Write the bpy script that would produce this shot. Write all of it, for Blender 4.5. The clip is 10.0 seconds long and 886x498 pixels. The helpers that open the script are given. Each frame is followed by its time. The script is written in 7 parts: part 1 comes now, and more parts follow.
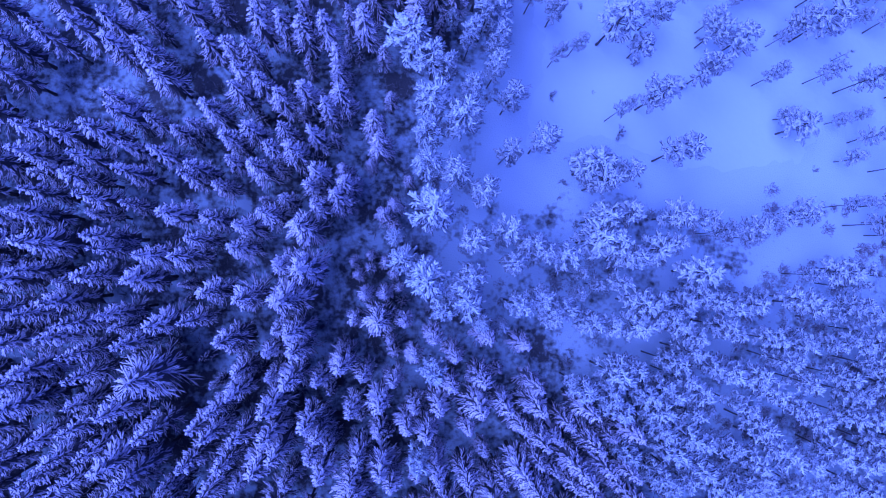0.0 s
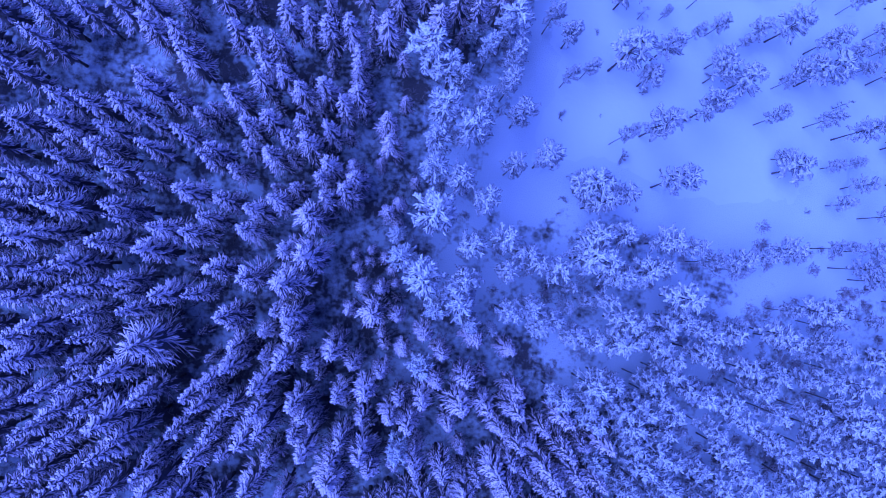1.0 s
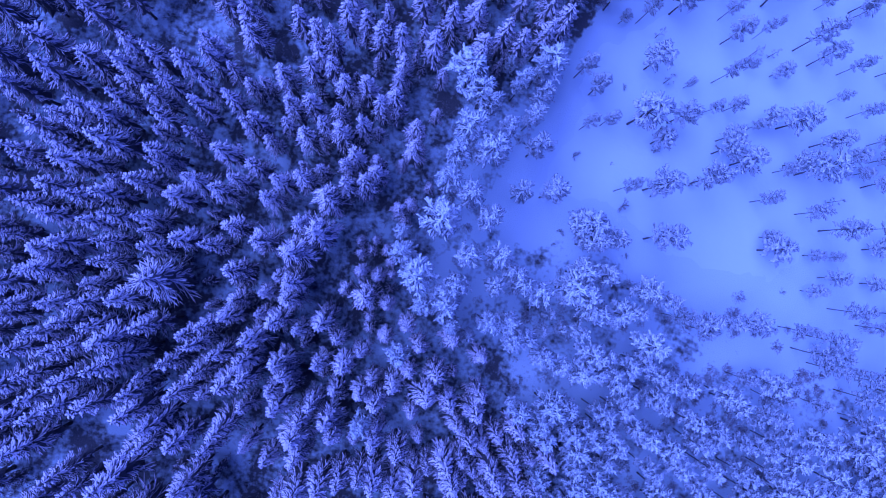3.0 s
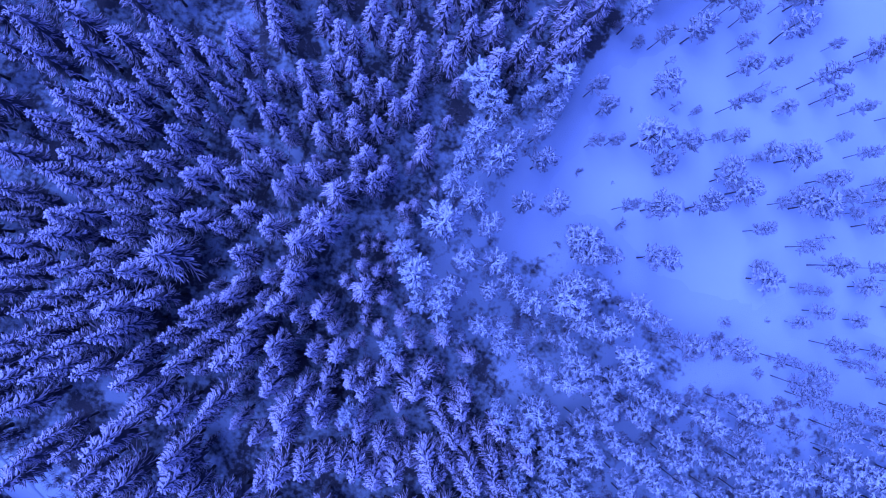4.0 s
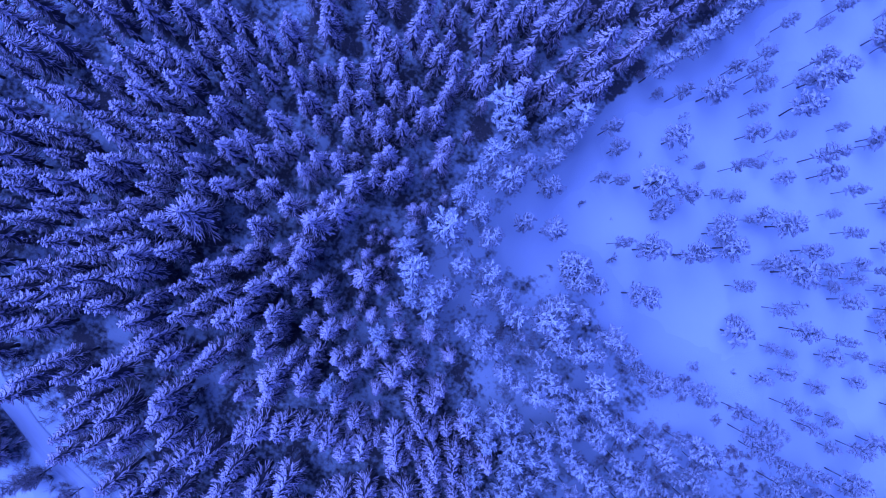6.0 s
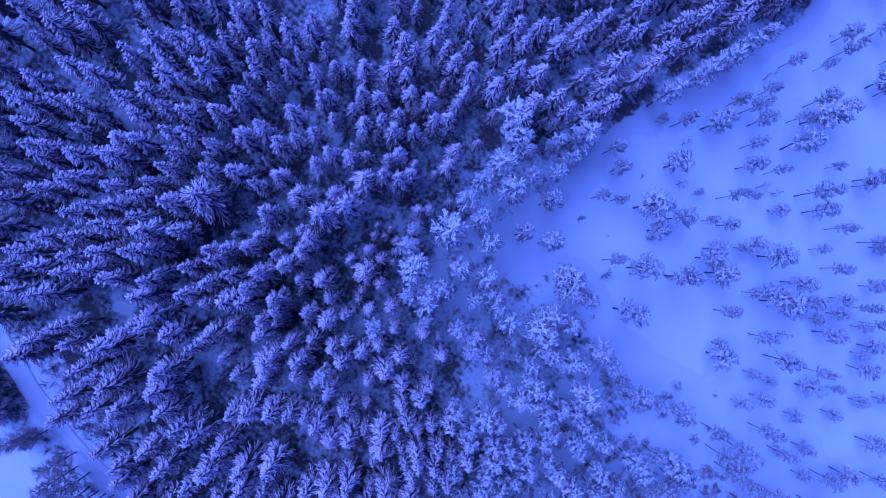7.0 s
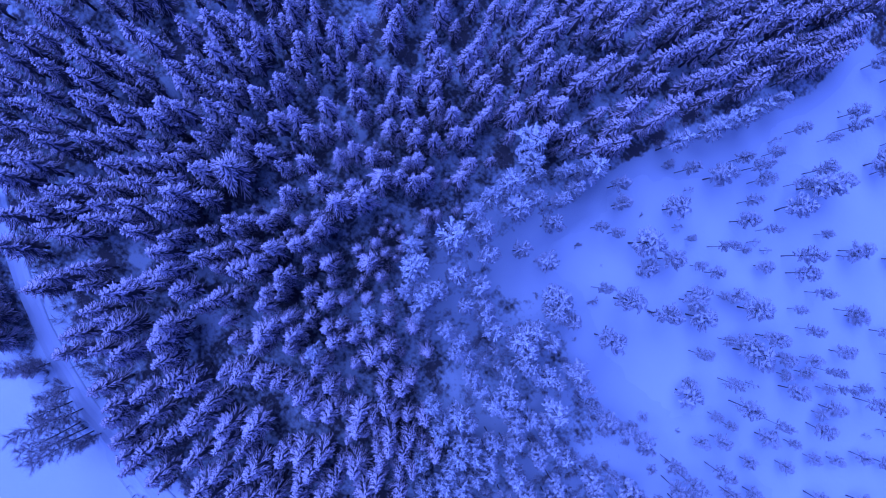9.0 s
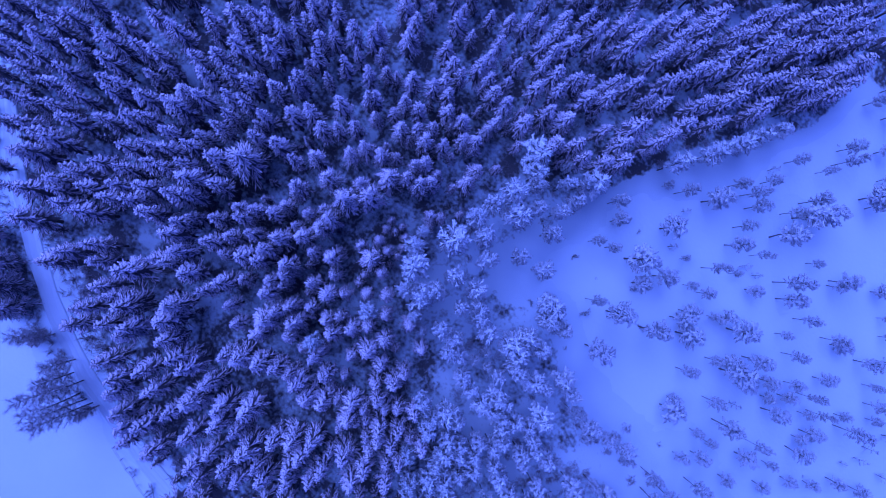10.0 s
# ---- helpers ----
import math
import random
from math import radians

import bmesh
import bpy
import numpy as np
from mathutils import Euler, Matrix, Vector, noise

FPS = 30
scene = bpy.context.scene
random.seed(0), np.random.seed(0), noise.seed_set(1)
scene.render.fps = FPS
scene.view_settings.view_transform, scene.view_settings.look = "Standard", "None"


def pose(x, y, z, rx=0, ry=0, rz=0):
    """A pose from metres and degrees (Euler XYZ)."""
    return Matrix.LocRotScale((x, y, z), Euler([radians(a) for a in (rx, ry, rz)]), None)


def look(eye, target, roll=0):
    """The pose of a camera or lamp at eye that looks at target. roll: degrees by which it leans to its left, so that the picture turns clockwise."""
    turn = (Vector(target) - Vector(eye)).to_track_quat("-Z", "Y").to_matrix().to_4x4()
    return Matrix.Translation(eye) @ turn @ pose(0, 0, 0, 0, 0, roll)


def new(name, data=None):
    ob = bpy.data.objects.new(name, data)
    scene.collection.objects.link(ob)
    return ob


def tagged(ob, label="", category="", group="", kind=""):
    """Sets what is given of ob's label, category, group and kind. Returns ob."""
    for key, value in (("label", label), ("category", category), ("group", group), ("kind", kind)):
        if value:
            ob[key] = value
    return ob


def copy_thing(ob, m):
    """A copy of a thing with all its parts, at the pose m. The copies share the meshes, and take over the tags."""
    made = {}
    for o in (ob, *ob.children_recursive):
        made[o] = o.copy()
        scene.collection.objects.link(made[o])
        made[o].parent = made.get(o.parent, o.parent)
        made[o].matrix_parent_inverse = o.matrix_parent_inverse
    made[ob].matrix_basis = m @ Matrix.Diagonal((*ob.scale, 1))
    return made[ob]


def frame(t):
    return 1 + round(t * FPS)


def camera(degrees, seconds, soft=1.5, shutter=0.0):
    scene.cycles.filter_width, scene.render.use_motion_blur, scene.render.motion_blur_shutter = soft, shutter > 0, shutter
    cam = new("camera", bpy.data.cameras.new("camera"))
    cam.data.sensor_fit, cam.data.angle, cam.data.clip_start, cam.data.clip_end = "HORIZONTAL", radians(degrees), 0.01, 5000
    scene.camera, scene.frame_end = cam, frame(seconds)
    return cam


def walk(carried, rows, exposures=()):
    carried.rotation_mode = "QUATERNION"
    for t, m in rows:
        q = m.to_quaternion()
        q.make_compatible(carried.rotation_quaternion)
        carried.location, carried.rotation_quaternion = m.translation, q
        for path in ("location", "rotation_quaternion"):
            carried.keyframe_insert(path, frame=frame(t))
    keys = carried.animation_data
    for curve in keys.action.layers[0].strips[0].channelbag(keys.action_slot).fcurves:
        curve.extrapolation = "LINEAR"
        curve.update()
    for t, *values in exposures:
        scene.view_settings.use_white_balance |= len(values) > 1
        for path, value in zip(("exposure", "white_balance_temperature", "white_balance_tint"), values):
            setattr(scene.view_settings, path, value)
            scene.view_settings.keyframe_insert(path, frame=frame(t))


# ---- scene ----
EXPOSURES = [(0.0, 1.68), (10.0, 1.22)]
SOFT = 1.06
cam = camera(76.8, 10.0, soft=SOFT)
TILT = pose(0, 0, 0, 1.054, -4.192, 0.000)
ROWS = [
    (0.0, -0.05, -0.02, 80.01, 0.00),
    (0.5, 0.03, -0.19, 81.54, 3.17),
    (1.0, 0.10, -0.35, 83.07, 5.85),
    (1.5, 0.16, -0.52, 84.60, 9.31),
    (2.0, 0.21, -0.68, 86.12, 12.57),
    (2.5, 0.26, -0.85, 87.64, 15.52),
    (4.0, 0.36, -1.34, 92.17, 23.09),
    (4.5, 0.38, -1.50, 93.68, 25.73),
    (5.0, 0.41, -1.67, 95.18, 28.05),
    (5.5, 0.42, -1.83, 96.68, 30.53),
    (7.0, 0.46, -2.33, 101.15, 37.88),
    (7.5, 0.47, -2.49, 102.63, 40.15),
    (8.0, 0.48, -2.65, 104.11, 42.23),
    (8.5, 0.49, -2.82, 105.58, 44.58),
    (9.0, 0.50, -2.98, 107.05, 46.92),
    (9.5, 0.51, -3.14, 108.52, 49.12),
    (10.0, 0.52, -3.30, 109.98, 51.10),
]
walk(cam, [(t, pose(x, y, z, 0, 0, turn) @ TILT) for t, x, y, z, turn in ROWS], EXPOSURES)


# ---- light: overcast winter dusk ----
world = bpy.data.worlds.new("sky")
scene.world = world
world.use_nodes = True
wn, wl = world.node_tree.nodes, world.node_tree.links
sky = wn.new("ShaderNodeTexSky")
sky.sky_type, sky.sun_disc = "NISHITA", False
sky.sun_elevation, sky.sun_rotation = radians(52), radians(-99)
sky.air_density, sky.dust_density = 1.0, 2.0
# the blue hour: the sky's light is far bluer than by day
dusk = wn.new("ShaderNodeMix")
dusk.data_type, dusk.blend_type = "RGBA", "MULTIPLY"
dusk.inputs["Factor"].default_value = 1.0
dusk.inputs["B"].default_value = (0.116, 0.180, 1.0, 1)
wl.new(sky.outputs[0], dusk.inputs["A"])
wl.new(dusk.outputs["Result"], wn["Background"].inputs[0])
wn["Background"].inputs[1].default_value = 0.078
SUN = bpy.data.lights.new("sun", "SUN")
SUN.energy, SUN.angle, SUN.color = 2.15, radians(68), (0.156, 0.246, 1.0)
new("sun", SUN).matrix_world = look((0, 0, 60), (46, 8, 0))


# ---- materials ----
def material(name, roughness=0.8):
    m = bpy.data.materials.new(name)
    m.use_nodes = True
    n, l = m.node_tree.nodes, m.node_tree.links
    b = n["Principled BSDF"]
    b.inputs["Roughness"].default_value = roughness
    return m, n, l, b


def ramp(n, stops):
    r = n.new("ShaderNodeValToRGB")
    e = r.color_ramp.elements
    while len(e) < len(stops):
        e.new(0.5)
    for k, (p, c) in zip(e, stops):
        k.position, k.color = p, (*c, 1)
    return r


def noise_tex(n, l, scale, detail=4.0, coords="Object"):
    c = n.new("ShaderNodeTexCoord")
    t = n.new("ShaderNodeTexNoise")
    t.inputs["Scale"].default_value, t.inputs["Detail"].default_value = scale, detail
    l.new(c.outputs[coords], t.inputs["Vector"])
    return t


def frosted(name, needle, frost, low, high):
    """Needles under hoar frost: frost lies on what faces the sky, broken by noise."""
    m, n, l, b = material(name, 0.75)
    t = noise_tex(n, l, 3.2)
    fine = noise_tex(n, l, 9.0, 2.0)
    g = n.new("ShaderNodeNewGeometry")
    s = n.new("ShaderNodeSeparateXYZ")
    l.new(g.outputs["Normal"], s.inputs[0])
    a = n.new("ShaderNodeMath")
    a.operation = "MULTIPLY_ADD"
    a.inputs[1].default_value = 0.8
    l.new(s.outputs["Z"], a.inputs[0])
    a0 = n.new("ShaderNodeMath")
    a0.operation = "MULTIPLY"
    a0.inputs[1].default_value = 0.6
    l.new(t.outputs["Fac"], a0.inputs[0])
    l.new(a0.outputs[0], a.inputs[2])
    a2 = n.new("ShaderNodeMath")
    a2.operation = "MULTIPLY_ADD"
    a2.inputs[1].default_value = 0.25
    l.new(fine.outputs["Fac"], a2.inputs[0])
    l.new(a.outputs[0], a2.inputs[2])
    o = n.new("ShaderNodeObjectInfo")
    a3 = n.new("ShaderNodeMath")
    a3.operation = "MULTIPLY_ADD"
    a3.inputs[1].default_value = 0.16
    l.new(o.outputs["Random"], a3.inputs[0])
    l.new(a2.outputs[0], a3.inputs[2])
    r = ramp(n, [(low, needle), (high, frost)])
    l.new(a3.outputs[0], r.inputs[0])
    l.new(r.outputs[0], b.inputs["Base Color"])
    bp = n.new("ShaderNodeBump")
    bp.inputs["Strength"].default_value, bp.inputs["Distance"].default_value = 0.9, 0.06
    l.new(fine.outputs["Fac"], bp.inputs["Height"])
    l.new(bp.outputs[0], b.inputs["Normal"])
    return m


# frost tops the boughs; their dark sides also paint in some shade
FROST = frosted("frosted_spruce", (0.075, 0.066, 0.082), (0.82, 0.74, 0.84), 0.61, 1.13)
PINE_FROST = frosted("frosted_pine", (0.105, 0.105, 0.13), (0.74, 0.79, 0.87), 0.29, 0.96)
FIELD_FROST = frosted("lightly_frosted_pine", (0.11, 0.115, 0.14), (0.60, 0.65, 0.73), 0.44, 1.22)
# near-black colour that paints the shade inside the crowns
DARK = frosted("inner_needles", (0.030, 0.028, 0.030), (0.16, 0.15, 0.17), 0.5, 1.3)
HEATH = frosted("dark_heather", (0.12, 0.10, 0.12), (0.44, 0.42, 0.49), 0.40, 1.35)
TWIG = frosted("frosted_twigs", (0.10, 0.08, 0.08), (0.40, 0.38, 0.42), 0.35, 1.3)


def bark_material():
    m, n, l, b = material("bark", 0.9)
    t = noise_tex(n, l, 6.0, 6.0)
    r = ramp(n, [(0.3, (0.05, 0.042, 0.045)), (0.7, (0.16, 0.14, 0.14))])
    l.new(t.outputs["Fac"], r.inputs[0])
    l.new(r.outputs[0], b.inputs["Base Color"])
    bp = n.new("ShaderNodeBump")
    bp.inputs["Distance"].default_value = 0.03
    l.new(t.outputs["Fac"], bp.inputs["Height"])
    l.new(bp.outputs[0], b.inputs["Normal"])
    return m


BARK = bark_material()


def snow_material(name, low, high):
    m, n, l, b = material(name, 0.6)
    t = noise_tex(n, l, 0.06, 5.0)
    f = noise_tex(n, l, 1.1, 6.0)
    r = ramp(n, [(0.3, low), (0.7, high)])
    l.new(t.outputs["Fac"], r.inputs[0])
    l.new(r.outputs[0], b.inputs["Base Color"])
    bp = n.new("ShaderNodeBump")
    bp.inputs["Strength"].default_value, bp.inputs["Distance"].default_value = 0.5, 0.12
    l.new(f.outputs["Fac"], bp.inputs["Height"])
    l.new(bp.outputs[0], b.inputs["Normal"])
    return m


SNOW = snow_material("snow", (0.61, 0.75, 0.83), (0.68, 0.81, 0.88))


def floor_shade_material():
    """Floor of the wood with shade painted in: dark under the crowns, snow-coloured towards the open."""
    m, n, l, b = material("shaded_floor", 0.9)
    t = noise_tex(n, l, 0.22, 3.0)
    f = noise_tex(n, l, 5.0, 4.0)
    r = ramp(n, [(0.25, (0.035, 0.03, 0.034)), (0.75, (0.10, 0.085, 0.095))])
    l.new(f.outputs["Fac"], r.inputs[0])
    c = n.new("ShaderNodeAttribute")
    c.attribute_name = "floor_light"
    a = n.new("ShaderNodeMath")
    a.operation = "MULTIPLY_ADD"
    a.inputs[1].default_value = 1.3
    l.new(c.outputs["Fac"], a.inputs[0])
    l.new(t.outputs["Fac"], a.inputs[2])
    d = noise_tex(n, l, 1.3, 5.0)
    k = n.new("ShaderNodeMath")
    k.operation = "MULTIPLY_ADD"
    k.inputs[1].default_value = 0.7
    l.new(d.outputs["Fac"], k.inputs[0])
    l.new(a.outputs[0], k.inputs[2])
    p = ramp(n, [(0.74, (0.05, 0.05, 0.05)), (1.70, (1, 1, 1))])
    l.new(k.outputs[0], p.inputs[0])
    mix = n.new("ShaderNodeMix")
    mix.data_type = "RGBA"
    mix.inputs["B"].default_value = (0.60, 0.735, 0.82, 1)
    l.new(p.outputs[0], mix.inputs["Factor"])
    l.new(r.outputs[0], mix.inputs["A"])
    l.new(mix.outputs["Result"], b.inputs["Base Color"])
    bp = n.new("ShaderNodeBump")
    bp.inputs["Distance"].default_value = 0.08
    l.new(f.outputs["Fac"], bp.inputs["Height"])
    l.new(bp.outputs[0], b.inputs["Normal"])
    return m


FLOOR_SHADE = floor_shade_material()
PACKED = snow_material("packed_snow", (0.48, 0.58, 0.66), (0.60, 0.72, 0.80))


# ---- ground ----
def ground_z(x, y):
    d = math.hypot(x, y)
    fade = 1.0 if d < 130 else max(0.0, 1 - (d - 130) / 300)
    z = 0.440 + (0.02049 * x + -0.05302 * y) * fade
    near = max(0.0, 1 - d / 260)
    return z + near * (0.5 * noise.noise((x * 0.05, y * 0.05, 3.0)) + 0.16 * noise.noise((x * 0.23, y * 0.23, 7.0)))


def part(name, bm, mat, parent, label="", smooth=False):
    me = bpy.data.meshes.new(name)
    bm.to_mesh(me)
    bm.free()
    me.materials.append(mat)
    if smooth:
        me.shade_smooth()
    ob = new(name, me)
    ob.parent = parent
    return tagged(ob, label)


def sheet(name, us, vs, place, mat):
    """A sheet over the grid us x vs, each corner put where place(u, v) says."""
    verts = [place(u, v) for v in vs for u in us]
    k = len(us)
    faces = [(j * k + i, j * k + i + 1, (j + 1) * k + i + 1, (j + 1) * k + i) for j in range(len(vs) - 1) for i in range(k - 1)]
    me = bpy.data.meshes.new(name)
    me.from_pydata(verts, [], faces)
    me.materials.append(mat)
    me.shade_smooth()
    return new(name, me)


def steps(near, far):
    inner = [i * 2.0 for i in range(int(-near / 2), int(near / 2) + 1)]
    outer = [near * 1.35**k for k in range(1, 14)]
    outer = [o for o in outer if o < far] + [far]
    return [-o for o in reversed(outer)] + inner + outer


GRID = steps(130, 4000)
ground = sheet("ground", GRID, GRID, lambda x, y: (x, y, ground_z(x, y)), SNOW)
tagged(ground, "open ground under smooth deep winter snow", "ground", kind="structure")

# ---- trees ----
def finger(bm, pts, radii, sides=3):
    """A tapered bough along pts, ending in a point."""
    rings = []
    a = (pts[1] - pts[0]).orthogonal()
    for i, p in enumerate(pts[:-1]):
        d = (pts[i + 1] - (pts[i - 1] if i else p)).normalized()
        a = (a - d * a.dot(d)).normalized()
        c = d.cross(a)
        rings.append([bm.verts.new(p + (a * math.cos(2 * math.pi * k / sides) + c * math.sin(2 * math.pi * k / sides)) * radii[i]) for k in range(sides)])
    tip = bm.verts.new(pts[-1])
    for q, w in zip(rings, rings[1:]):
        for k in range(sides):
            bm.faces.new((q[k], q[(k + 1) % sides], w[(k + 1) % sides], w[k]))
    for k in range(sides):
        bm.faces.new((rings[-1][k], rings[-1][(k + 1) % sides], tip))


def trunk_mesh(height, radius, seed, lean=0.25, sides=7):
    rnd = random.Random(seed)
    bm = bmesh.new()
    bx, by = rnd.uniform(-lean, lean), rnd.uniform(-lean, lean)
    pts = [Vector((bx * math.sin(3 * u), by * math.sin(2.5 * u), height * u - 0.3 * (u == 0))) for u in (0, 0.04, 0.25, 0.5, 0.75, 0.97)]
    finger(bm, pts, [radius * q for q in (1.45, 1.05, 0.85, 0.62, 0.34)], sides)
    return bm


def bough(bm, rnd, root, ang, length, droop, thick, fork, spread=(0.22, 0.62)):
    """One arching bough, feathered on both sides with curved fingers; these carry the frost."""
    up = Vector((0, 0, 1))
    out = Vector((math.cos(ang), math.sin(ang), 0))
    side = Vector((-out.y, out.x, 0))
    bend = rnd.uniform(-0.2, 0.2)

    def spine(s):
        return root + out * (length * s) - up * (length * droop * (s - 0.45 * s * s)) + side * (bend * length * s * s)
    finger(bm, [spine(0.06), spine(0.5), spine(0.9), spine(1.04)], [thick * 0.7, thick * 1.0, thick * 0.95])
    for q in range(fork):
        s = 0.22 + 0.62 * (q + rnd.uniform(0.0, 0.7)) / fork
        sign = 1 if q % 2 else -1
        a = spine(s)
        way = (out + side * sign * rnd.uniform(*spread) - up * (0.5 * droop + rnd.uniform(-0.15, 0.25))).normalized()
        curl = (out + side * sign * 0.15 - up * 0.5 * droop).normalized()
        reach = length * (0.70 - 0.40 * s) * rnd.uniform(0.75, 1.25)
        finger(bm, [a, a + way * reach * 0.62, a + way * reach * 0.78 + curl * reach * 0.34], [thick * 0.75, thick * 0.95])


def spruce_boughs(seed, whorls, height=17.0, reach=2.0, base=0.33, full=8, fork=4):
    """Whorls of drooping boughs, soon as wide as the crown gets; each whorl leaves gaps to the dark below."""
    rnd = random.Random(seed)
    bm = bmesh.new()
    skew = rnd.uniform(0, 6.28)
    for w in range(whorls):
        u = ((w + 0.25) / whorls) ** 1.15
        z = height * (0.98 - (0.98 - base) * u)
        r = reach * (0.17 + 0.88 * u**0.62)
        count = 5 if u < 0.08 else (6 if u < 0.25 else full)
        turn = rnd.uniform(0, 6.28)
        for k in range(count):
            ang = turn + 6.283 * k / count + rnd.uniform(-0.26, 0.26)
            length = r * rnd.uniform(0.66, 1.12) * (1 + 0.14 * math.cos(ang - skew))
            root = Vector((0, 0, z + rnd.uniform(-0.3, 0.3)))
            bough(bm, rnd, root, ang, length, rnd.uniform(0.15, 0.5), (0.080 + 0.030 * min(1.7, length)) * (1.14 - 0.58 * u) * rnd.uniform(0.8, 1.25), 2 if length < 0.6 else fork)
    return bm


def leader_shoot(seed, height):
    """The upright top shoot with its ring of short side shoots."""
    rnd = random.Random(seed)
    bm = bmesh.new()
    finger(bm, [Vector((0, 0, height * 0.93)), Vector((0, 0, height * 0.97)), Vector((0.03, 0, height))], [0.13, 0.12])
    for k in range(5):
        a = 1.257 * k + rnd.uniform(-0.3, 0.3)
        b = Vector((0, 0, height * 0.965))
        o = Vector((math.cos(a), math.sin(a), 0.5))
        finger(bm, [b, b + o * 0.22, b + o * rnd.uniform(0.35, 0.5)], [0.07, 0.08])
    return bm


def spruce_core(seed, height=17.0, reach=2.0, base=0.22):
    """A dark core put in for the shade inside the crown: ragged tiers of near-black needles round the stem."""
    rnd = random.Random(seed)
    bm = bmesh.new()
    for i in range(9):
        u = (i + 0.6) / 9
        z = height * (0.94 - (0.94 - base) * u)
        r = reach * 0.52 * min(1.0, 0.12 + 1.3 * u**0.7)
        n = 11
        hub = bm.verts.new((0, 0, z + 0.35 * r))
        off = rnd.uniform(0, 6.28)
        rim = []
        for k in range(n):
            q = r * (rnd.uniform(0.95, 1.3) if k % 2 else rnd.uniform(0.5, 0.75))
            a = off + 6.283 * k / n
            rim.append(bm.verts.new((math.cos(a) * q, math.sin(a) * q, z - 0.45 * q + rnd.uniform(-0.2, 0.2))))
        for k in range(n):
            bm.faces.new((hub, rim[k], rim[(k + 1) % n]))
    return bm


def tuft(bm, rnd, at, out, size, spikes):
    """A tuft of needles at a twig's end: slim frosted spikes that fan outwards and up."""
    for k in range(spikes):
        way = (out * 0.7 + Vector((rnd.gauss(0, 0.62), rnd.gauss(0, 0.62), rnd.gauss(0.2, 0.5)))).normalized()
        a = at + Vector((rnd.gauss(0, 0.16), rnd.gauss(0, 0.16), rnd.gauss(0, 0.16))) * size - way * size * 0.3
        t = way.orthogonal().normalized()
        c = way.cross(t)
        w = size * rnd.uniform(0.13, 0.20)
        ring = [bm.verts.new(a + way * size * 0.75 + (t * math.cos(2.094 * j) + c * math.sin(2.094 * j)) * w) for j in range(3)]
        tip = bm.verts.new(a + way * size * rnd.uniform(1.05, 1.5))
        root = bm.verts.new(a)
        for j in range(3):
            bm.faces.new((ring[j], ring[(j + 1) % 3], tip))
            bm.faces.new((ring[(j + 1) % 3], ring[j], root))


def sprig(bm, rnd, at, way, length, thick, forks):
    """A stubby frosted sprig, forked like coral."""
    side = way.orthogonal().normalized()
    turn = rnd.uniform(0, 6.28)
    side = side * math.cos(turn) + way.cross(side) * math.sin(turn)
    mid = at + way * length * 0.55 + side * length * 0.08
    finger(bm, [at, mid, at + way * length], [thick * 0.8, thick])
    for k in range(forks):
        t = (way * rnd.uniform(0.9, 1.5) + side * (1 if k % 2 else -1) * rnd.uniform(0.6, 1.1) + Vector((0, 0, rnd.uniform(-0.1, 0.4)))).normalized()
        b = at + way * length * rnd.uniform(0.25, 0.6)
        r = length * rnd.uniform(0.45, 0.7)
        finger(bm, [b, b + t * r * 0.6, b + t * r], [thick * 0.8, thick * 0.85])


def pine_crown(seed, height, reach, start, limbs, thick, sprigs=5, sparse=0.0):
    """A rounded, uneven crown: limbs round the upper stem, each ending in a clump of coral-like frosted sprigs."""
    rnd = random.Random(seed)
    bm = bmesh.new()
    skew = rnd.uniform(0, 6.28)
    for i in range(limbs):
        u = (i + rnd.uniform(0.0, 1.0)) / limbs
        if rnd.random() < sparse:
            continue
        ang = 2.4 * i + rnd.uniform(-0.5, 0.5)
        length = reach * math.sin(math.pi * (0.20 + 0.74 * u)) ** 0.75 * rnd.uniform(0.40, 0.85) * (1 + 0.25 * math.cos(ang - skew))
        z = height * (start + (0.98 - start) * u)
        out = Vector((math.cos(ang), math.sin(ang), 0))
        lift = rnd.uniform(-0.05, 0.4)
        root = Vector((0, 0, z - 0.3 * length))
        end = root + out * length + Vector((0, 0, lift * length))
        finger(bm, [root.lerp(end, 0.1), root.lerp(end, 0.55) - Vector((0, 0, 0.05 * length)), end], [thick * 0.55, thick * 0.7])
        for q in range(sprigs):
            f = 0.45 + 0.55 * (q + rnd.random()) / sprigs
            way = (out * rnd.uniform(0.6, 1.2) + Vector((rnd.gauss(0, 0.45), rnd.gauss(0, 0.45), rnd.uniform(-0.1, 0.6)))).normalized()
            sprig(bm, rnd, root.lerp(end, f), way, reach * rnd.uniform(0.26, 0.46), thick * rnd.uniform(0.85, 1.2), 2)
    for j in range(7):
        ang = 2.4 * j
        way = Vector((math.cos(ang) * 0.6, math.sin(ang) * 0.6, rnd.uniform(0.3, 0.9))).normalized()
        sprig(bm, rnd, Vector((0, 0, height * (0.90 + 0.012 * j))), way, reach * rnd.uniform(0.22, 0.38), thick, 2)
    return bm


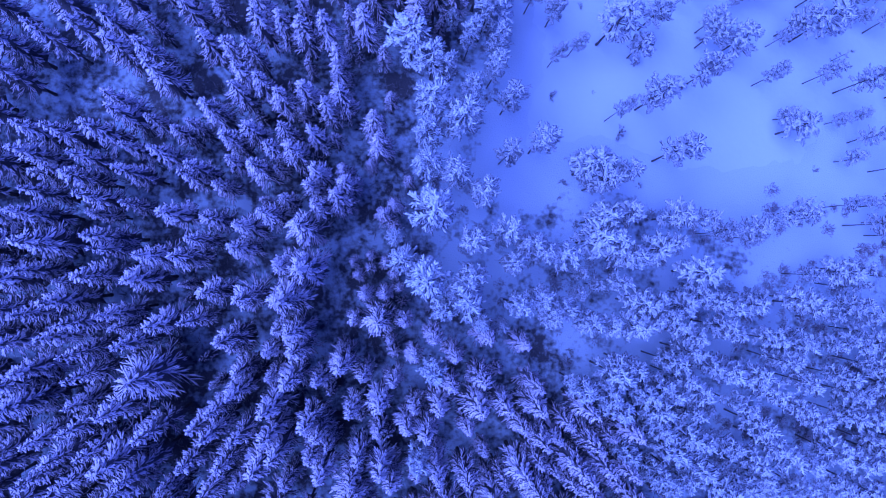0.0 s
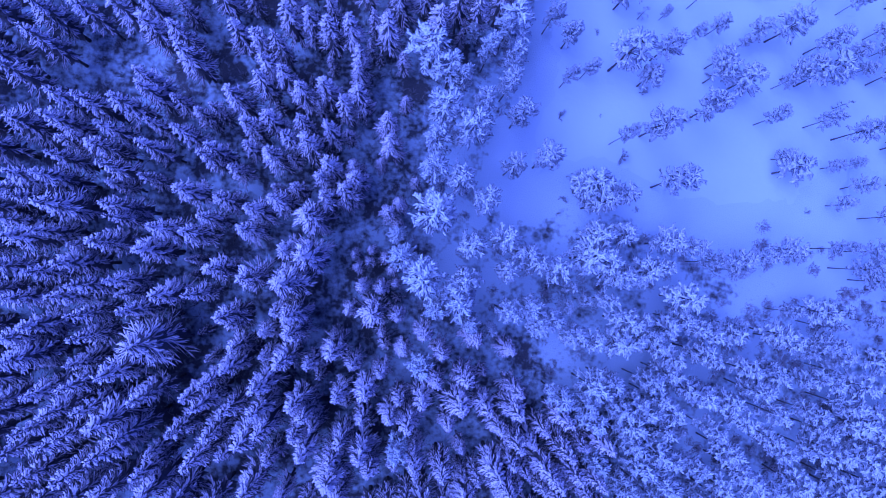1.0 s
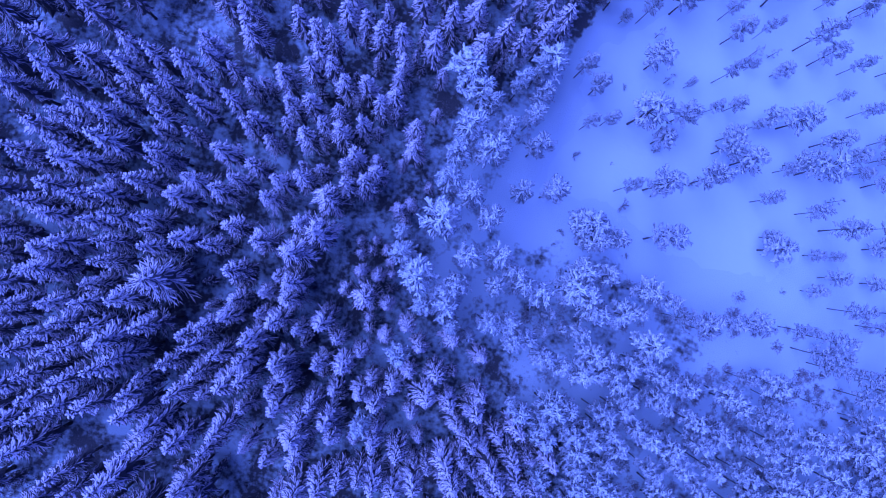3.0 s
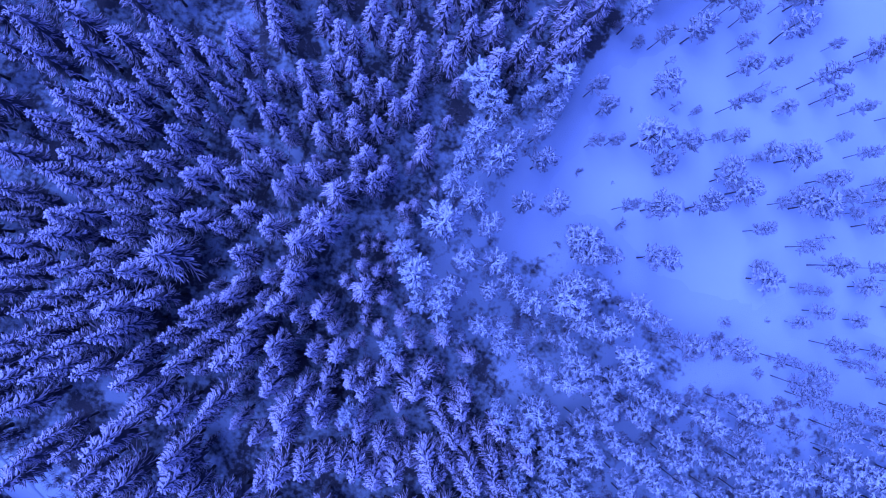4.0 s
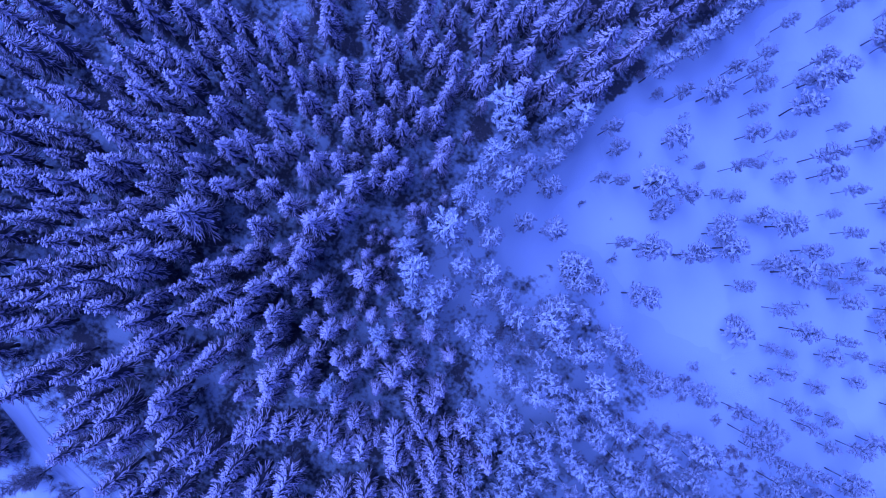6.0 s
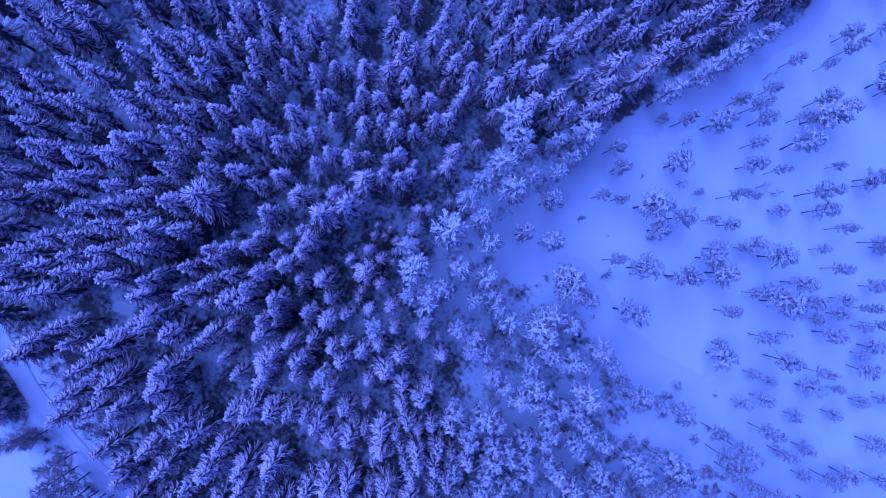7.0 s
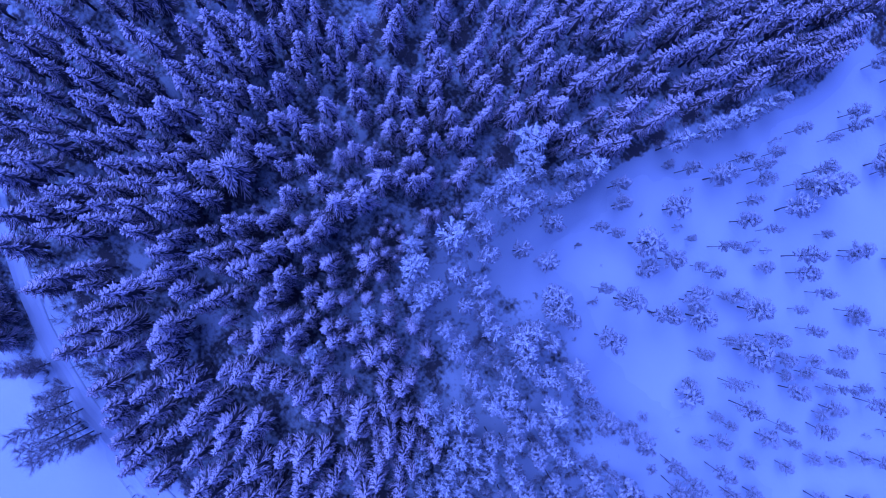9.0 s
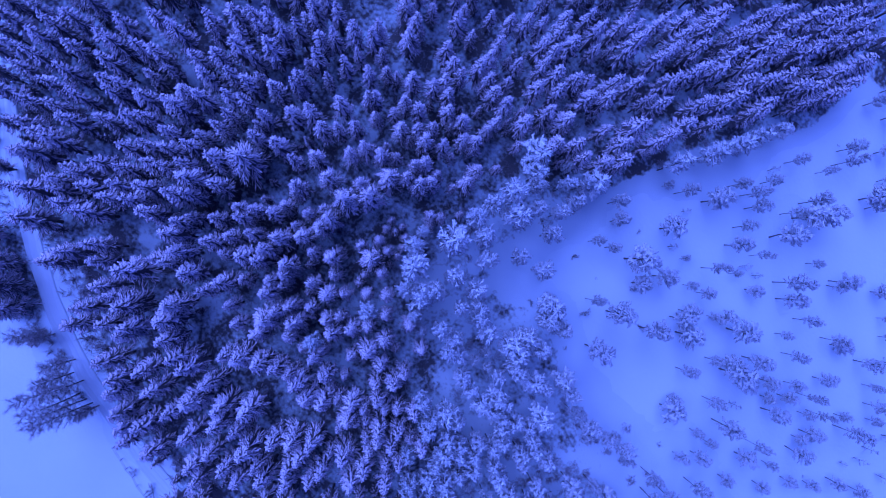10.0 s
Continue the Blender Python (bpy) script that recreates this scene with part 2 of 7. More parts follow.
def add_limbs(bm, seed, height, reach, start, limbs):
    """Bare limbs that grow out of the trunk and carry the tufts."""
    rnd = random.Random(seed)
    for i in range(limbs):
        u = (i + 0.5) / limbs
        z = height * (start + (0.93 - start) * u)
        ang = 2.4 * i + rnd.uniform(-0.4, 0.4)
        length = reach * rnd.uniform(0.5, 0.9) * math.sin(math.pi * (0.22 + 0.7 * u)) ** 0.8
        o = Vector((math.cos(ang), math.sin(ang), 0)) * length
        a = Vector((0, 0, z))
        finger(bm, [a, a + o * 0.5 + Vector((0, 0, 0.10 * length)), a + o + Vector((0, 0, 0.4 * length))], [0.05, 0.035])
    return bm


SPRUCES_1 = [(0.9, 10.2, 10.7, 2.0), (1.8, 29.7, 15.9, 5.0), (1.9, 31.9, 14.9, 4.8), (5.1, 31.7, 9.1, 2.1), (6.8, 33.9, 16.1, 4.3), (4.3, 34.7, 16.2, 4.3), (10.1, 36.6, 16.0, 4.3), (12.0, 39.9, 15.3, 5.3), (5.4, 41.4, 13.3, 3.4), (9.6, 41.7, 15.9, 4.8), (1.2, 44.4, 16.7, 4.8), (8.7, 45.7, 17.1, 6.4), (13.1, 46.2, 16.2, 4.3), (2.4, 50.5, 16.3, 4.3), (13.8, 49.2, 16.8, 4.8), (6.2, 52.1, 13.1, 3.2), (8.3, 52.5, 16.2, 3.7), (14.1, 53.0, 16.8, 5.3), (6.0, 56.3, 17.4, 4.8), (1.6, 56.8, 18.2, 4.5), (13.0, 58.3, 16.9, 4.8), (1.7, 60.1, 17.4, 4.3), (7.4, 59.7, 17.9, 3.7), (17.6, 58.6, 16.9, 3.7)]
SPRUCES_2 = [(8.2, 62.3, 18.1, 4.3), (1.0, 63.4, 18.6, 4.3), (4.5, 64.3, 17.9, 4.8), (16.1, 63.3, 18.5, 5.8), (10.3, 65.3, 16.3, 5.3), (2.9, 68.9, 18.3, 4.8), (21.0, 66.2, 17.1, 4.3), (9.8, 69.4, 17.1, 5.4), (15.4, 68.6, 16.6, 4.8), (2.3, 70.9, 18.7, 7.0), (20.7, 68.9, 16.0, 4.8), (7.5, 71.8, 16.9, 4.3), (13.2, 71.2, 17.7, 3.7), (17.7, 71.5, 16.9, 4.9), (6.5, 74.3, 17.7, 3.7), (12.4, 76.0, 17.7, 5.9), (9.4, 76.6, 16.1, 4.9), (14.9, 75.8, 16.6, 4.3), (19.1, 75.6, 15.9, 4.9), (22.3, 76.2, 16.3, 4.4), (0.4, 79.7, 17.4, 4.5), (26.3, 77.1, 12.8, 3.2), (7.9, 81.4, 15.6, 4.4), (15.5, 80.7, 17.0, 4.3)]
SPRUCES_3 = [(24.3, 78.7, 16.4, 5.4), (18.2, 81.4, 17.4, 5.9), (12.5, 82.6, 16.3, 4.9), (9.9, 83.7, 16.1, 4.4), (27.7, 80.5, 16.9, 4.3), (2.9, 85.2, 15.1, 5.3), (25.4, 84.7, 16.3, 4.9), (19.6, 86.4, 16.8, 4.4), (28.2, 84.5, 16.9, 4.9), (14.2, 88.2, 16.6, 5.4), (17.3, 89.3, 16.0, 4.9), (26.5, 89.5, 16.5, 5.4), (16.2, 92.0, 16.6, 4.4), (5.1, 93.4, 17.7, 4.5), (22.3, 91.4, 16.2, 4.9), (20.0, 92.9, 16.2, 4.4), (0.2, 95.3, 16.3, 5.3), (24.0, 92.4, 16.8, 4.4), (9.0, 95.1, 16.1, 6.7), (18.6, 95.4, 16.3, 5.4), (21.7, 95.0, 16.3, 4.9), (5.4, 97.6, 18.9, 4.5), (12.5, 98.7, 15.6, 6.7), (7.5, 103.5, 17.7, 5.3)]
SPRUCES_4 = [(16.8, 103.9, 15.3, 6.7), (13.0, 105.5, 18.9, 5.3), (28.4, 104.6, 16.3, 5.3), (11.3, 109.3, 17.0, 4.5), (22.0, 107.8, 8.1, 2.6), (37.7, 104.4, 16.4, 6.7), (18.2, 110.8, 17.3, 4.5), (34.0, 107.1, 17.8, 5.3), (29.6, 109.0, 16.9, 5.3), (24.4, 111.0, 18.0, 5.3), (14.4, 113.8, 16.4, 4.5), (28.0, 113.1, 15.3, 5.3), (16.7, 117.8, 16.7, 5.3), (0.2, -7.8, 12.7, 3.3), (3.7, -9.5, 15.5, 3.5), (1.5, -12.0, 11.7, 3.2), (6.2, -11.6, 15.1, 3.5), (10.3, -9.7, 14.3, 3.8), (6.0, -15.1, 14.6, 3.5), (9.5, -14.5, 15.4, 4.3), (1.5, -18.2, 12.2, 3.2), (4.4, -18.0, 14.1, 4.0), (15.4, -10.9, 11.6, 3.2), (0.6, -20.0, 14.1, 3.5)]
SPRUCES_5 = [(9.2, -17.9, 15.5, 4.7), (2.8, -20.9, 14.4, 4.4), (12.5, -17.8, 15.3, 4.0), (16.3, -15.5, 14.4, 3.6), (8.1, -21.0, 11.7, 3.2), (16.4, -18.1, 14.8, 4.4), (3.9, -24.2, 11.3, 3.0), (14.7, -20.6, 12.8, 3.2), (4.2, -25.6, 15.7, 3.8), (10.3, -24.2, 9.7, 2.7), (1.6, -26.3, 11.6, 3.2), (7.6, -26.2, 14.4, 4.3), (16.7, -21.9, 15.4, 3.8), (20.4, -20.3, 13.1, 3.4), (22.6, -18.4, 15.7, 4.0), (14.4, -25.5, 15.3, 5.0), (19.1, -22.2, 12.2, 3.4), (16.5, -24.6, 13.2, 3.4), (10.8, -27.6, 9.5, 2.8), (12.3, -27.1, 12.5, 3.1), (3.7, -30.2, 15.4, 3.7), (5.6, -30.4, 15.9, 4.8), (18.2, -25.5, 13.2, 3.1), (11.0, -29.4, 14.5, 4.8)]
SPRUCES_6 = [(15.8, -27.2, 16.3, 4.7), (1.3, -31.5, 15.8, 4.2), (8.6, -30.8, 14.7, 4.8), (20.6, -24.6, 16.1, 4.2), (17.3, -27.2, 12.5, 3.4), (23.1, -22.5, 15.3, 3.8), (25.6, -21.9, 12.6, 3.2), (21.7, -25.8, 16.4, 3.7), (16.2, -29.8, 13.0, 3.0), (20.5, -27.3, 13.2, 3.4), (24.0, -24.6, 16.3, 4.2), (28.3, -21.4, 14.4, 4.2), (22.2, -27.8, 16.9, 3.6), (14.8, -34.2, 17.0, 4.6), (27.2, -25.6, 15.6, 3.7), (20.3, -32.1, 15.3, 5.1), (26.4, -27.6, 12.7, 3.4), (18.6, -33.5, 13.0, 3.0), (4.0, -38.7, 17.3, 5.6), (12.7, -36.8, 15.5, 5.1), (24.3, -30.7, 15.9, 4.7), (15.4, -36.9, 16.9, 4.7), (10.7, -39.1, 15.4, 5.1), (19.6, -35.9, 16.3, 4.1)]
SPRUCES_7 = [(28.6, -29.6, 15.1, 4.1), (24.5, -33.7, 15.8, 4.7), (0.9, -42.1, 16.4, 4.6), (19.5, -38.1, 16.2, 4.1), (15.8, -39.8, 15.8, 4.6), (5.4, -42.5, 16.2, 4.1), (2.7, -44.0, 16.6, 4.6), (8.9, -43.4, 16.3, 6.1), (17.2, -41.2, 16.4, 4.6), (12.1, -43.6, 15.6, 3.6), (28.5, -35.6, 10.9, 2.6), (14.4, -44.2, 15.6, 5.1), (32.4, -33.6, 15.7, 4.5), (25.4, -39.6, 16.7, 4.5), (9.0, -47.4, 16.2, 4.6), (5.7, -48.0, 15.1, 4.1), (11.9, -47.2, 15.5, 4.6), (31.5, -37.3, 16.2, 5.3), (1.1, -48.9, 15.9, 5.1), (20.5, -45.0, 15.4, 5.3), (17.9, -47.8, 15.8, 5.3), (5.4, -51.3, 15.4, 5.1), (28.0, -43.7, 15.1, 5.3), (7.7, -52.3, 15.1, 4.1)]
SPRUCES_8 = [(35.3, -40.2, 15.9, 5.3), (38.8, -37.2, 13.2, 5.3), (41.9, -34.1, 14.7, 6.7), (17.9, -51.7, 15.7, 5.3), (25.8, -48.7, 18.3, 5.3), (33.3, -44.2, 18.2, 5.3), (30.5, -47.1, 17.1, 5.3), (11.1, -56.3, 15.0, 5.3), (15.9, -55.3, 16.6, 5.3), (43.5, -38.4, 13.1, 5.3), (22.5, -55.0, 16.7, 5.3), (26.7, -53.1, 14.9, 6.7), (8.8, -59.5, 14.7, 5.3), (18.6, -58.7, 17.6, 5.3), (-4.1, 0.6, 10.3, 2.0), (-2.3, 5.5, 13.7, 3.2), (-1.0, 6.7, 13.7, 2.9), (-7.8, 7.5, 16.6, 4.8), (-6.7, 9.0, 16.4, 4.1), (-10.1, 6.5, 16.8, 4.2), (-11.7, 3.9, 18.1, 5.5), (-3.9, 12.2, 11.1, 2.3), (-7.3, 11.1, 13.1, 3.5), (-10.8, 8.6, 17.0, 3.5)]
SPRUCES_9 = [(-10.2, 10.3, 17.3, 4.2), (-2.8, 14.3, 16.7, 4.2), (-14.3, 7.4, 13.5, 3.2), (-15.9, 5.4, 17.5, 4.2), (-3.4, 17.0, 16.4, 4.0), (-8.8, 15.7, 10.3, 2.5), (-10.7, 15.1, 17.1, 3.5), (-13.2, 13.0, 16.4, 4.5), (-17.4, 7.4, 10.6, 2.1), (-19.0, 4.0, 15.8, 4.3), (-19.6, 1.4, 15.6, 4.0), (-15.9, 11.6, 10.2, 2.6), (-15.8, 13.4, 16.0, 3.6), (-17.6, 11.3, 15.5, 4.0), (-9.4, 18.8, 15.4, 3.7), (-1.6, 21.1, 10.2, 2.6), (-7.5, 20.0, 15.9, 4.6), (-14.3, 15.9, 15.3, 3.7), (-13.2, 19.3, 9.0, 2.6), (-22.9, 5.0, 15.1, 3.6), (-12.1, 20.7, 15.1, 4.1), (-21.0, 12.2, 12.5, 3.3), (-18.5, 15.9, 14.6, 4.3), (-22.6, 9.2, 12.3, 3.3)]
SPRUCES_10 = [(-24.4, 2.4, 15.9, 3.5), (-15.0, 20.2, 14.3, 4.4), (-8.3, 24.1, 11.7, 3.5), (-20.9, 14.6, 15.3, 3.6), (-26.1, 0.4, 15.7, 4.7), (-8.1, 25.7, 15.0, 3.5), (-24.7, 11.0, 15.7, 3.6), (-2.5, 27.3, 9.7, 2.6), (-25.6, 10.1, 15.2, 3.6), (-17.4, 22.0, 14.5, 4.4), (-27.8, 5.6, 15.1, 4.5), (-12.3, 25.7, 9.3, 2.0), (-20.2, 20.8, 14.3, 4.4), (-7.2, 28.8, 9.5, 2.0), (-29.7, 0.5, 16.6, 4.3), (-23.5, 18.6, 14.3, 4.6), (-4.9, 29.8, 15.7, 4.8), (-19.7, 22.9, 15.1, 4.5), (-9.7, 29.3, 15.4, 4.1), (-26.1, 16.8, 11.9, 2.9), (-12.4, 28.9, 14.7, 4.5), (-29.0, 12.9, 15.4, 3.6), (-27.8, 16.0, 11.6, 3.3), (-6.9, 31.4, 12.7, 2.9)]
SPRUCES_11 = [(-18.8, 26.1, 14.9, 3.7), (-15.0, 29.8, 14.5, 4.1), (-21.2, 26.1, 14.6, 4.2), (-33.2, 6.8, 12.8, 2.9), (-32.7, 10.5, 15.8, 3.6), (-3.7, 34.6, 15.0, 4.5), (-17.9, 29.9, 14.9, 4.5), (-35.0, 1.2, 15.9, 3.5), (-12.9, 32.7, 11.7, 3.2), (-35.2, 2.7, 16.7, 4.0), (-30.9, 17.4, 11.9, 3.3), (-0.3, 36.2, 15.4, 4.9), (-33.6, 13.9, 12.5, 2.9), (-24.3, 27.2, 13.8, 4.5), (-8.3, 35.8, 15.3, 4.3), (-18.1, 32.3, 14.8, 4.6), (-36.8, 7.4, 15.8, 4.0), (-29.9, 23.0, 14.9, 5.3), (-33.6, 17.5, 15.8, 4.1), (-37.5, 5.6, 11.8, 2.9), (-5.5, 38.6, 15.7, 3.7), (-34.1, 19.2, 15.8, 3.6), (-36.6, 15.7, 15.7, 4.4), (-14.6, 37.1, 10.8, 3.4)]
SPRUCES_12 = [(-16.3, 36.5, 8.3, 2.4), (-38.1, 12.3, 15.3, 3.6), (-38.9, 10.0, 15.0, 4.1), (-31.2, 25.8, 14.9, 4.5), (-19.2, 35.7, 14.2, 3.8), (-10.9, 39.4, 15.1, 3.7), (-23.9, 33.2, 11.1, 3.0), (-8.2, 40.3, 15.1, 5.1), (-0.9, 41.8, 16.3, 4.8), (-5.2, 42.1, 16.0, 4.8), (-27.5, 32.4, 13.7, 4.4), (-42.5, 2.0, 17.1, 5.7), (-34.9, 26.1, 14.8, 4.9), (-11.5, 42.2, 16.0, 4.3), (-3.6, 43.8, 15.4, 4.3), (-43.2, 8.1, 15.3, 3.6), (-42.6, 11.1, 12.3, 3.3), (-32.1, 30.2, 11.4, 3.3), (-41.3, 15.5, 14.9, 4.1), (-44.1, 5.5, 15.9, 4.4), (-14.1, 42.3, 14.4, 3.8), (-28.6, 35.1, 10.9, 3.3), (-0.8, 45.3, 13.4, 3.2), (-44.1, 10.5, 12.3, 3.3)]
SPRUCES_13 = [(-21.4, 40.4, 13.2, 3.8), (-24.8, 38.8, 10.6, 3.1), (-44.4, 12.7, 15.6, 4.4), (-35.7, 29.4, 14.5, 4.5), (-46.3, 2.5, 16.2, 3.6), (-19.2, 42.6, 14.1, 4.4), (-46.6, 5.2, 16.8, 4.3), (-44.3, 15.6, 15.6, 4.4), (-31.2, 35.2, 12.4, 3.2), (-10.6, 46.1, 15.8, 5.2), (-0.2, 48.0, 16.1, 4.3), (-13.8, 46.0, 14.8, 3.8), (-39.0, 28.2, 15.7, 4.5), (-17.4, 44.9, 13.3, 3.8), (-35.1, 33.5, 13.9, 4.5), (-49.1, 3.3, 15.4, 4.8), (-30.7, 39.4, 11.9, 5.3), (-49.0, 12.0, 14.3, 6.7), (-7.5, 50.0, 12.6, 3.2), (-50.7, 1.0, 16.5, 5.3), (-15.2, 48.6, 14.5, 4.4), (-43.7, 27.6, 15.7, 3.7), (-34.4, 38.7, 13.9, 5.3), (-9.8, 52.1, 16.4, 4.3)]
SPRUCES_14 = [(-37.9, 37.1, 15.0, 5.3), (-21.3, 48.7, 11.8, 2.6), (-12.7, 52.0, 15.9, 3.7), (-5.7, 53.3, 10.0, 2.7), (-48.6, 23.1, 15.2, 4.5), (-53.1, 8.9, 15.9, 5.3), (-50.7, 18.4, 16.2, 4.5), (-42.8, 33.0, 17.5, 5.3), (-29.9, 45.1, 11.1, 6.7), (-3.4, 54.7, 18.5, 6.3), (-10.9, 53.8, 9.8, 2.7), (-25.6, 49.1, 13.8, 5.3), (-48.7, 26.9, 14.1, 5.3), (-34.8, 43.5, 14.5, 4.5), (-7.7, 55.4, 15.8, 3.7), (-21.5, 52.3, 15.5, 4.5), (-39.4, 40.7, 14.4, 5.3), (-55.8, 12.3, 15.5, 5.3), (-5.7, 57.0, 17.3, 3.7), (-57.3, 5.2, 15.2, 5.3), (-53.7, 20.8, 15.4, 5.3), (-17.8, 55.3, 15.1, 5.3), (-8.3, 57.6, 16.4, 3.7), (-49.4, 31.3, 17.9, 4.5)]
SPRUCES_15 = [(-31.8, 49.4, 13.3, 5.3), (-46.6, 36.1, 16.3, 5.3), (-3.5, 59.3, 18.3, 3.7), (-54.2, 26.2, 18.1, 5.3), (-57.3, 19.6, 14.9, 4.5), (-60.2, 8.7, 16.8, 6.7), (-21.5, 56.9, 16.9, 6.7), (-14.1, 59.9, 9.0, 2.9), (-61.8, 4.6, 17.2, 4.5), (-17.7, 59.5, 16.2, 5.3), (-57.3, 24.0, 18.6, 4.5), (-52.4, 33.7, 17.8, 4.5), (-27.1, 56.2, 14.7, 5.3), (-3.5, 62.5, 17.6, 3.7), (-49.9, 37.9, 15.4, 5.3), (-55.0, 30.8, 17.7, 6.7), (-62.1, 14.8, 18.3, 6.7), (-61.1, 18.9, 17.6, 6.7), (-22.5, 61.0, 16.7, 5.3), (-9.9, 64.9, 10.4, 3.2), (-1.3, 65.7, 17.1, 4.8), (-61.0, 28.5, 17.2, 6.7), (-14.9, 65.8, 16.9, 5.3), (-58.8, 33.5, 16.5, 5.3)]
SPRUCES_16 = [(-68.2, 0.6, 18.1, 5.3), (-67.8, 8.7, 17.7, 6.7), (-67.2, 14.5, 18.7, 4.5), (-19.6, 66.2, 16.1, 5.3), (-65.2, 24.2, 18.9, 5.3), (-69.8, 4.1, 16.4, 5.3), (-12.1, 69.2, 16.5, 5.3), (-18.3, 70.0, 18.5, 5.3), (-7.0, 72.1, 16.9, 5.3), (-71.4, 13.5, 18.7, 4.5), (-73.1, 0.9, 18.3, 5.3), (-73.5, 7.9, 18.6, 4.5), (-71.4, 19.4, 15.5, 5.3), (-4.2, 75.7, 18.1, 4.5), (-75.2, 11.3, 17.2, 6.7), (-14.8, 74.8, 15.8, 5.3), (-9.7, 75.7, 18.0, 5.3), (-78.0, 1.7, 16.4, 4.5), (-79.5, 9.0, 18.7, 6.7), (-7.0, 80.8, 15.8, 6.7), (-81.8, 3.1, 18.1, 5.3), (-2.8, 84.0, 18.8, 6.7), (-6.7, 85.3, 15.9, 5.3), (-0.4, 87.4, 15.6, 6.7)]
SPRUCES_17 = [(-2.6, 91.6, 15.0, 6.7), (-1.1, -1.8, 9.6, 2.4), (-2.1, -0.4, 10.2, 2.3), (-0.5, -3.6, 10.5, 2.0), (-2.2, -4.4, 12.6, 2.9), (-5.5, -2.0, 10.8, 2.3), (-6.1, -0.4, 10.5, 2.0), (-4.5, -4.4, 13.7, 2.9), (-2.9, -7.4, 15.4, 5.3), (-5.9, -7.4, 12.7, 2.9), (-1.5, -10.4, 9.6, 2.1), (-11.4, -1.2, 19.8, 5.8), (-7.7, -11.3, 9.7, 2.5), (-14.0, -0.8, 17.5, 4.3), (-13.6, -4.7, 19.3, 6.1), (-7.3, -12.8, 15.2, 4.3), (-1.2, -15.1, 12.4, 3.2), (-4.8, -14.5, 11.8, 3.3), (-12.8, -8.4, 17.1, 4.5), (-12.6, -10.7, 15.8, 4.3), (-14.9, -8.4, 14.0, 3.5), (-2.7, -17.3, 14.9, 4.5), (-10.4, -14.8, 12.7, 3.5), (-18.2, -4.5, 17.5, 4.9)]
SPRUCES_18 = [(-6.2, -18.1, 14.5, 3.5), (-13.1, -14.1, 16.8, 4.2), (-16.2, -11.1, 12.9, 3.5), (-15.8, -14.0, 13.1, 2.9), (-2.9, -21.2, 11.9, 3.2), (-11.2, -19.3, 15.3, 4.7), (-20.5, -9.3, 16.7, 4.4), (-20.2, -10.5, 12.8, 3.5), (-9.9, -20.6, 14.9, 3.8), (-22.6, -3.8, 15.8, 4.4), (-19.4, -13.3, 13.4, 3.5), (-15.8, -17.5, 15.9, 4.7), (-8.9, -22.4, 12.2, 3.0), (-5.3, -23.6, 14.3, 3.5), (-19.4, -15.5, 16.2, 3.8), (-2.7, -24.8, 15.1, 4.7), (-10.8, -23.0, 14.7, 3.8), (-24.5, -7.1, 17.0, 3.5), (-15.5, -20.3, 16.5, 4.2), (-6.0, -25.6, 15.2, 3.8), (-1.4, -26.6, 13.9, 4.0), (-9.6, -25.0, 15.3, 4.3), (-14.6, -22.5, 16.3, 4.2), (-27.0, -3.1, 10.6, 2.0)]
SPRUCES_19 = [(-21.6, -17.3, 16.3, 3.6), (-18.9, -20.3, 16.4, 3.8), (-23.2, -15.6, 9.8, 2.1), (-6.0, -27.5, 16.1, 5.8), (-16.7, -24.0, 15.9, 5.3), (-28.7, -7.6, 15.6, 4.3), (-22.1, -20.1, 16.4, 4.2), (-13.9, -26.6, 12.5, 3.4), (-4.9, -30.0, 15.9, 4.2), (-23.7, -19.3, 15.2, 3.8), (-20.5, -23.4, 15.6, 3.8), (-31.2, -2.4, 15.7, 4.7), (-29.7, -13.5, 17.6, 8.9), (-19.2, -26.4, 13.2, 3.4), (-31.5, -9.7, 17.1, 3.8), (-1.0, -33.0, 15.5, 5.2), (-15.3, -29.3, 16.7, 4.3), (-8.8, -32.4, 12.4, 3.4), (-11.9, -31.4, 12.9, 3.1), (-24.5, -23.2, 16.0, 3.8), (-33.7, -6.3, 16.6, 3.5), (-22.1, -26.5, 16.6, 4.3), (-33.6, -8.1, 13.2, 3.2), (-28.8, -19.7, 17.1, 4.2)]
SPRUCES_20 = [(-3.7, -35.0, 15.4, 5.2), (-36.2, -1.9, 16.3, 4.3), (-16.1, -32.5, 16.0, 3.5), (-5.5, -36.6, 15.1, 4.1), (-32.9, -17.3, 16.8, 5.2), (-37.4, -7.2, 17.3, 3.8), (-20.2, -32.6, 15.7, 5.1), (-27.7, -26.6, 13.1, 3.4), (-30.1, -24.1, 17.8, 4.2), (-37.1, -10.7, 16.9, 3.8), (-36.7, -13.4, 16.6, 3.8), (-32.2, -22.6, 18.5, 5.8), (-23.9, -31.6, 16.6, 4.7), (-27.7, -28.4, 16.1, 4.1), (-39.8, -4.9, 16.2, 4.6), (-40.1, -2.6, 13.2, 3.3), (-26.8, -30.6, 17.2, 5.1), (-39.8, -8.8, 16.5, 4.1), (-31.6, -25.8, 18.5, 4.7), (-35.0, -21.6, 16.6, 3.8), (-23.5, -33.9, 15.9, 4.1), (-3.6, -41.2, 15.3, 4.6), (-38.0, -17.0, 13.7, 3.5), (-37.0, -19.1, 16.1, 4.3)]
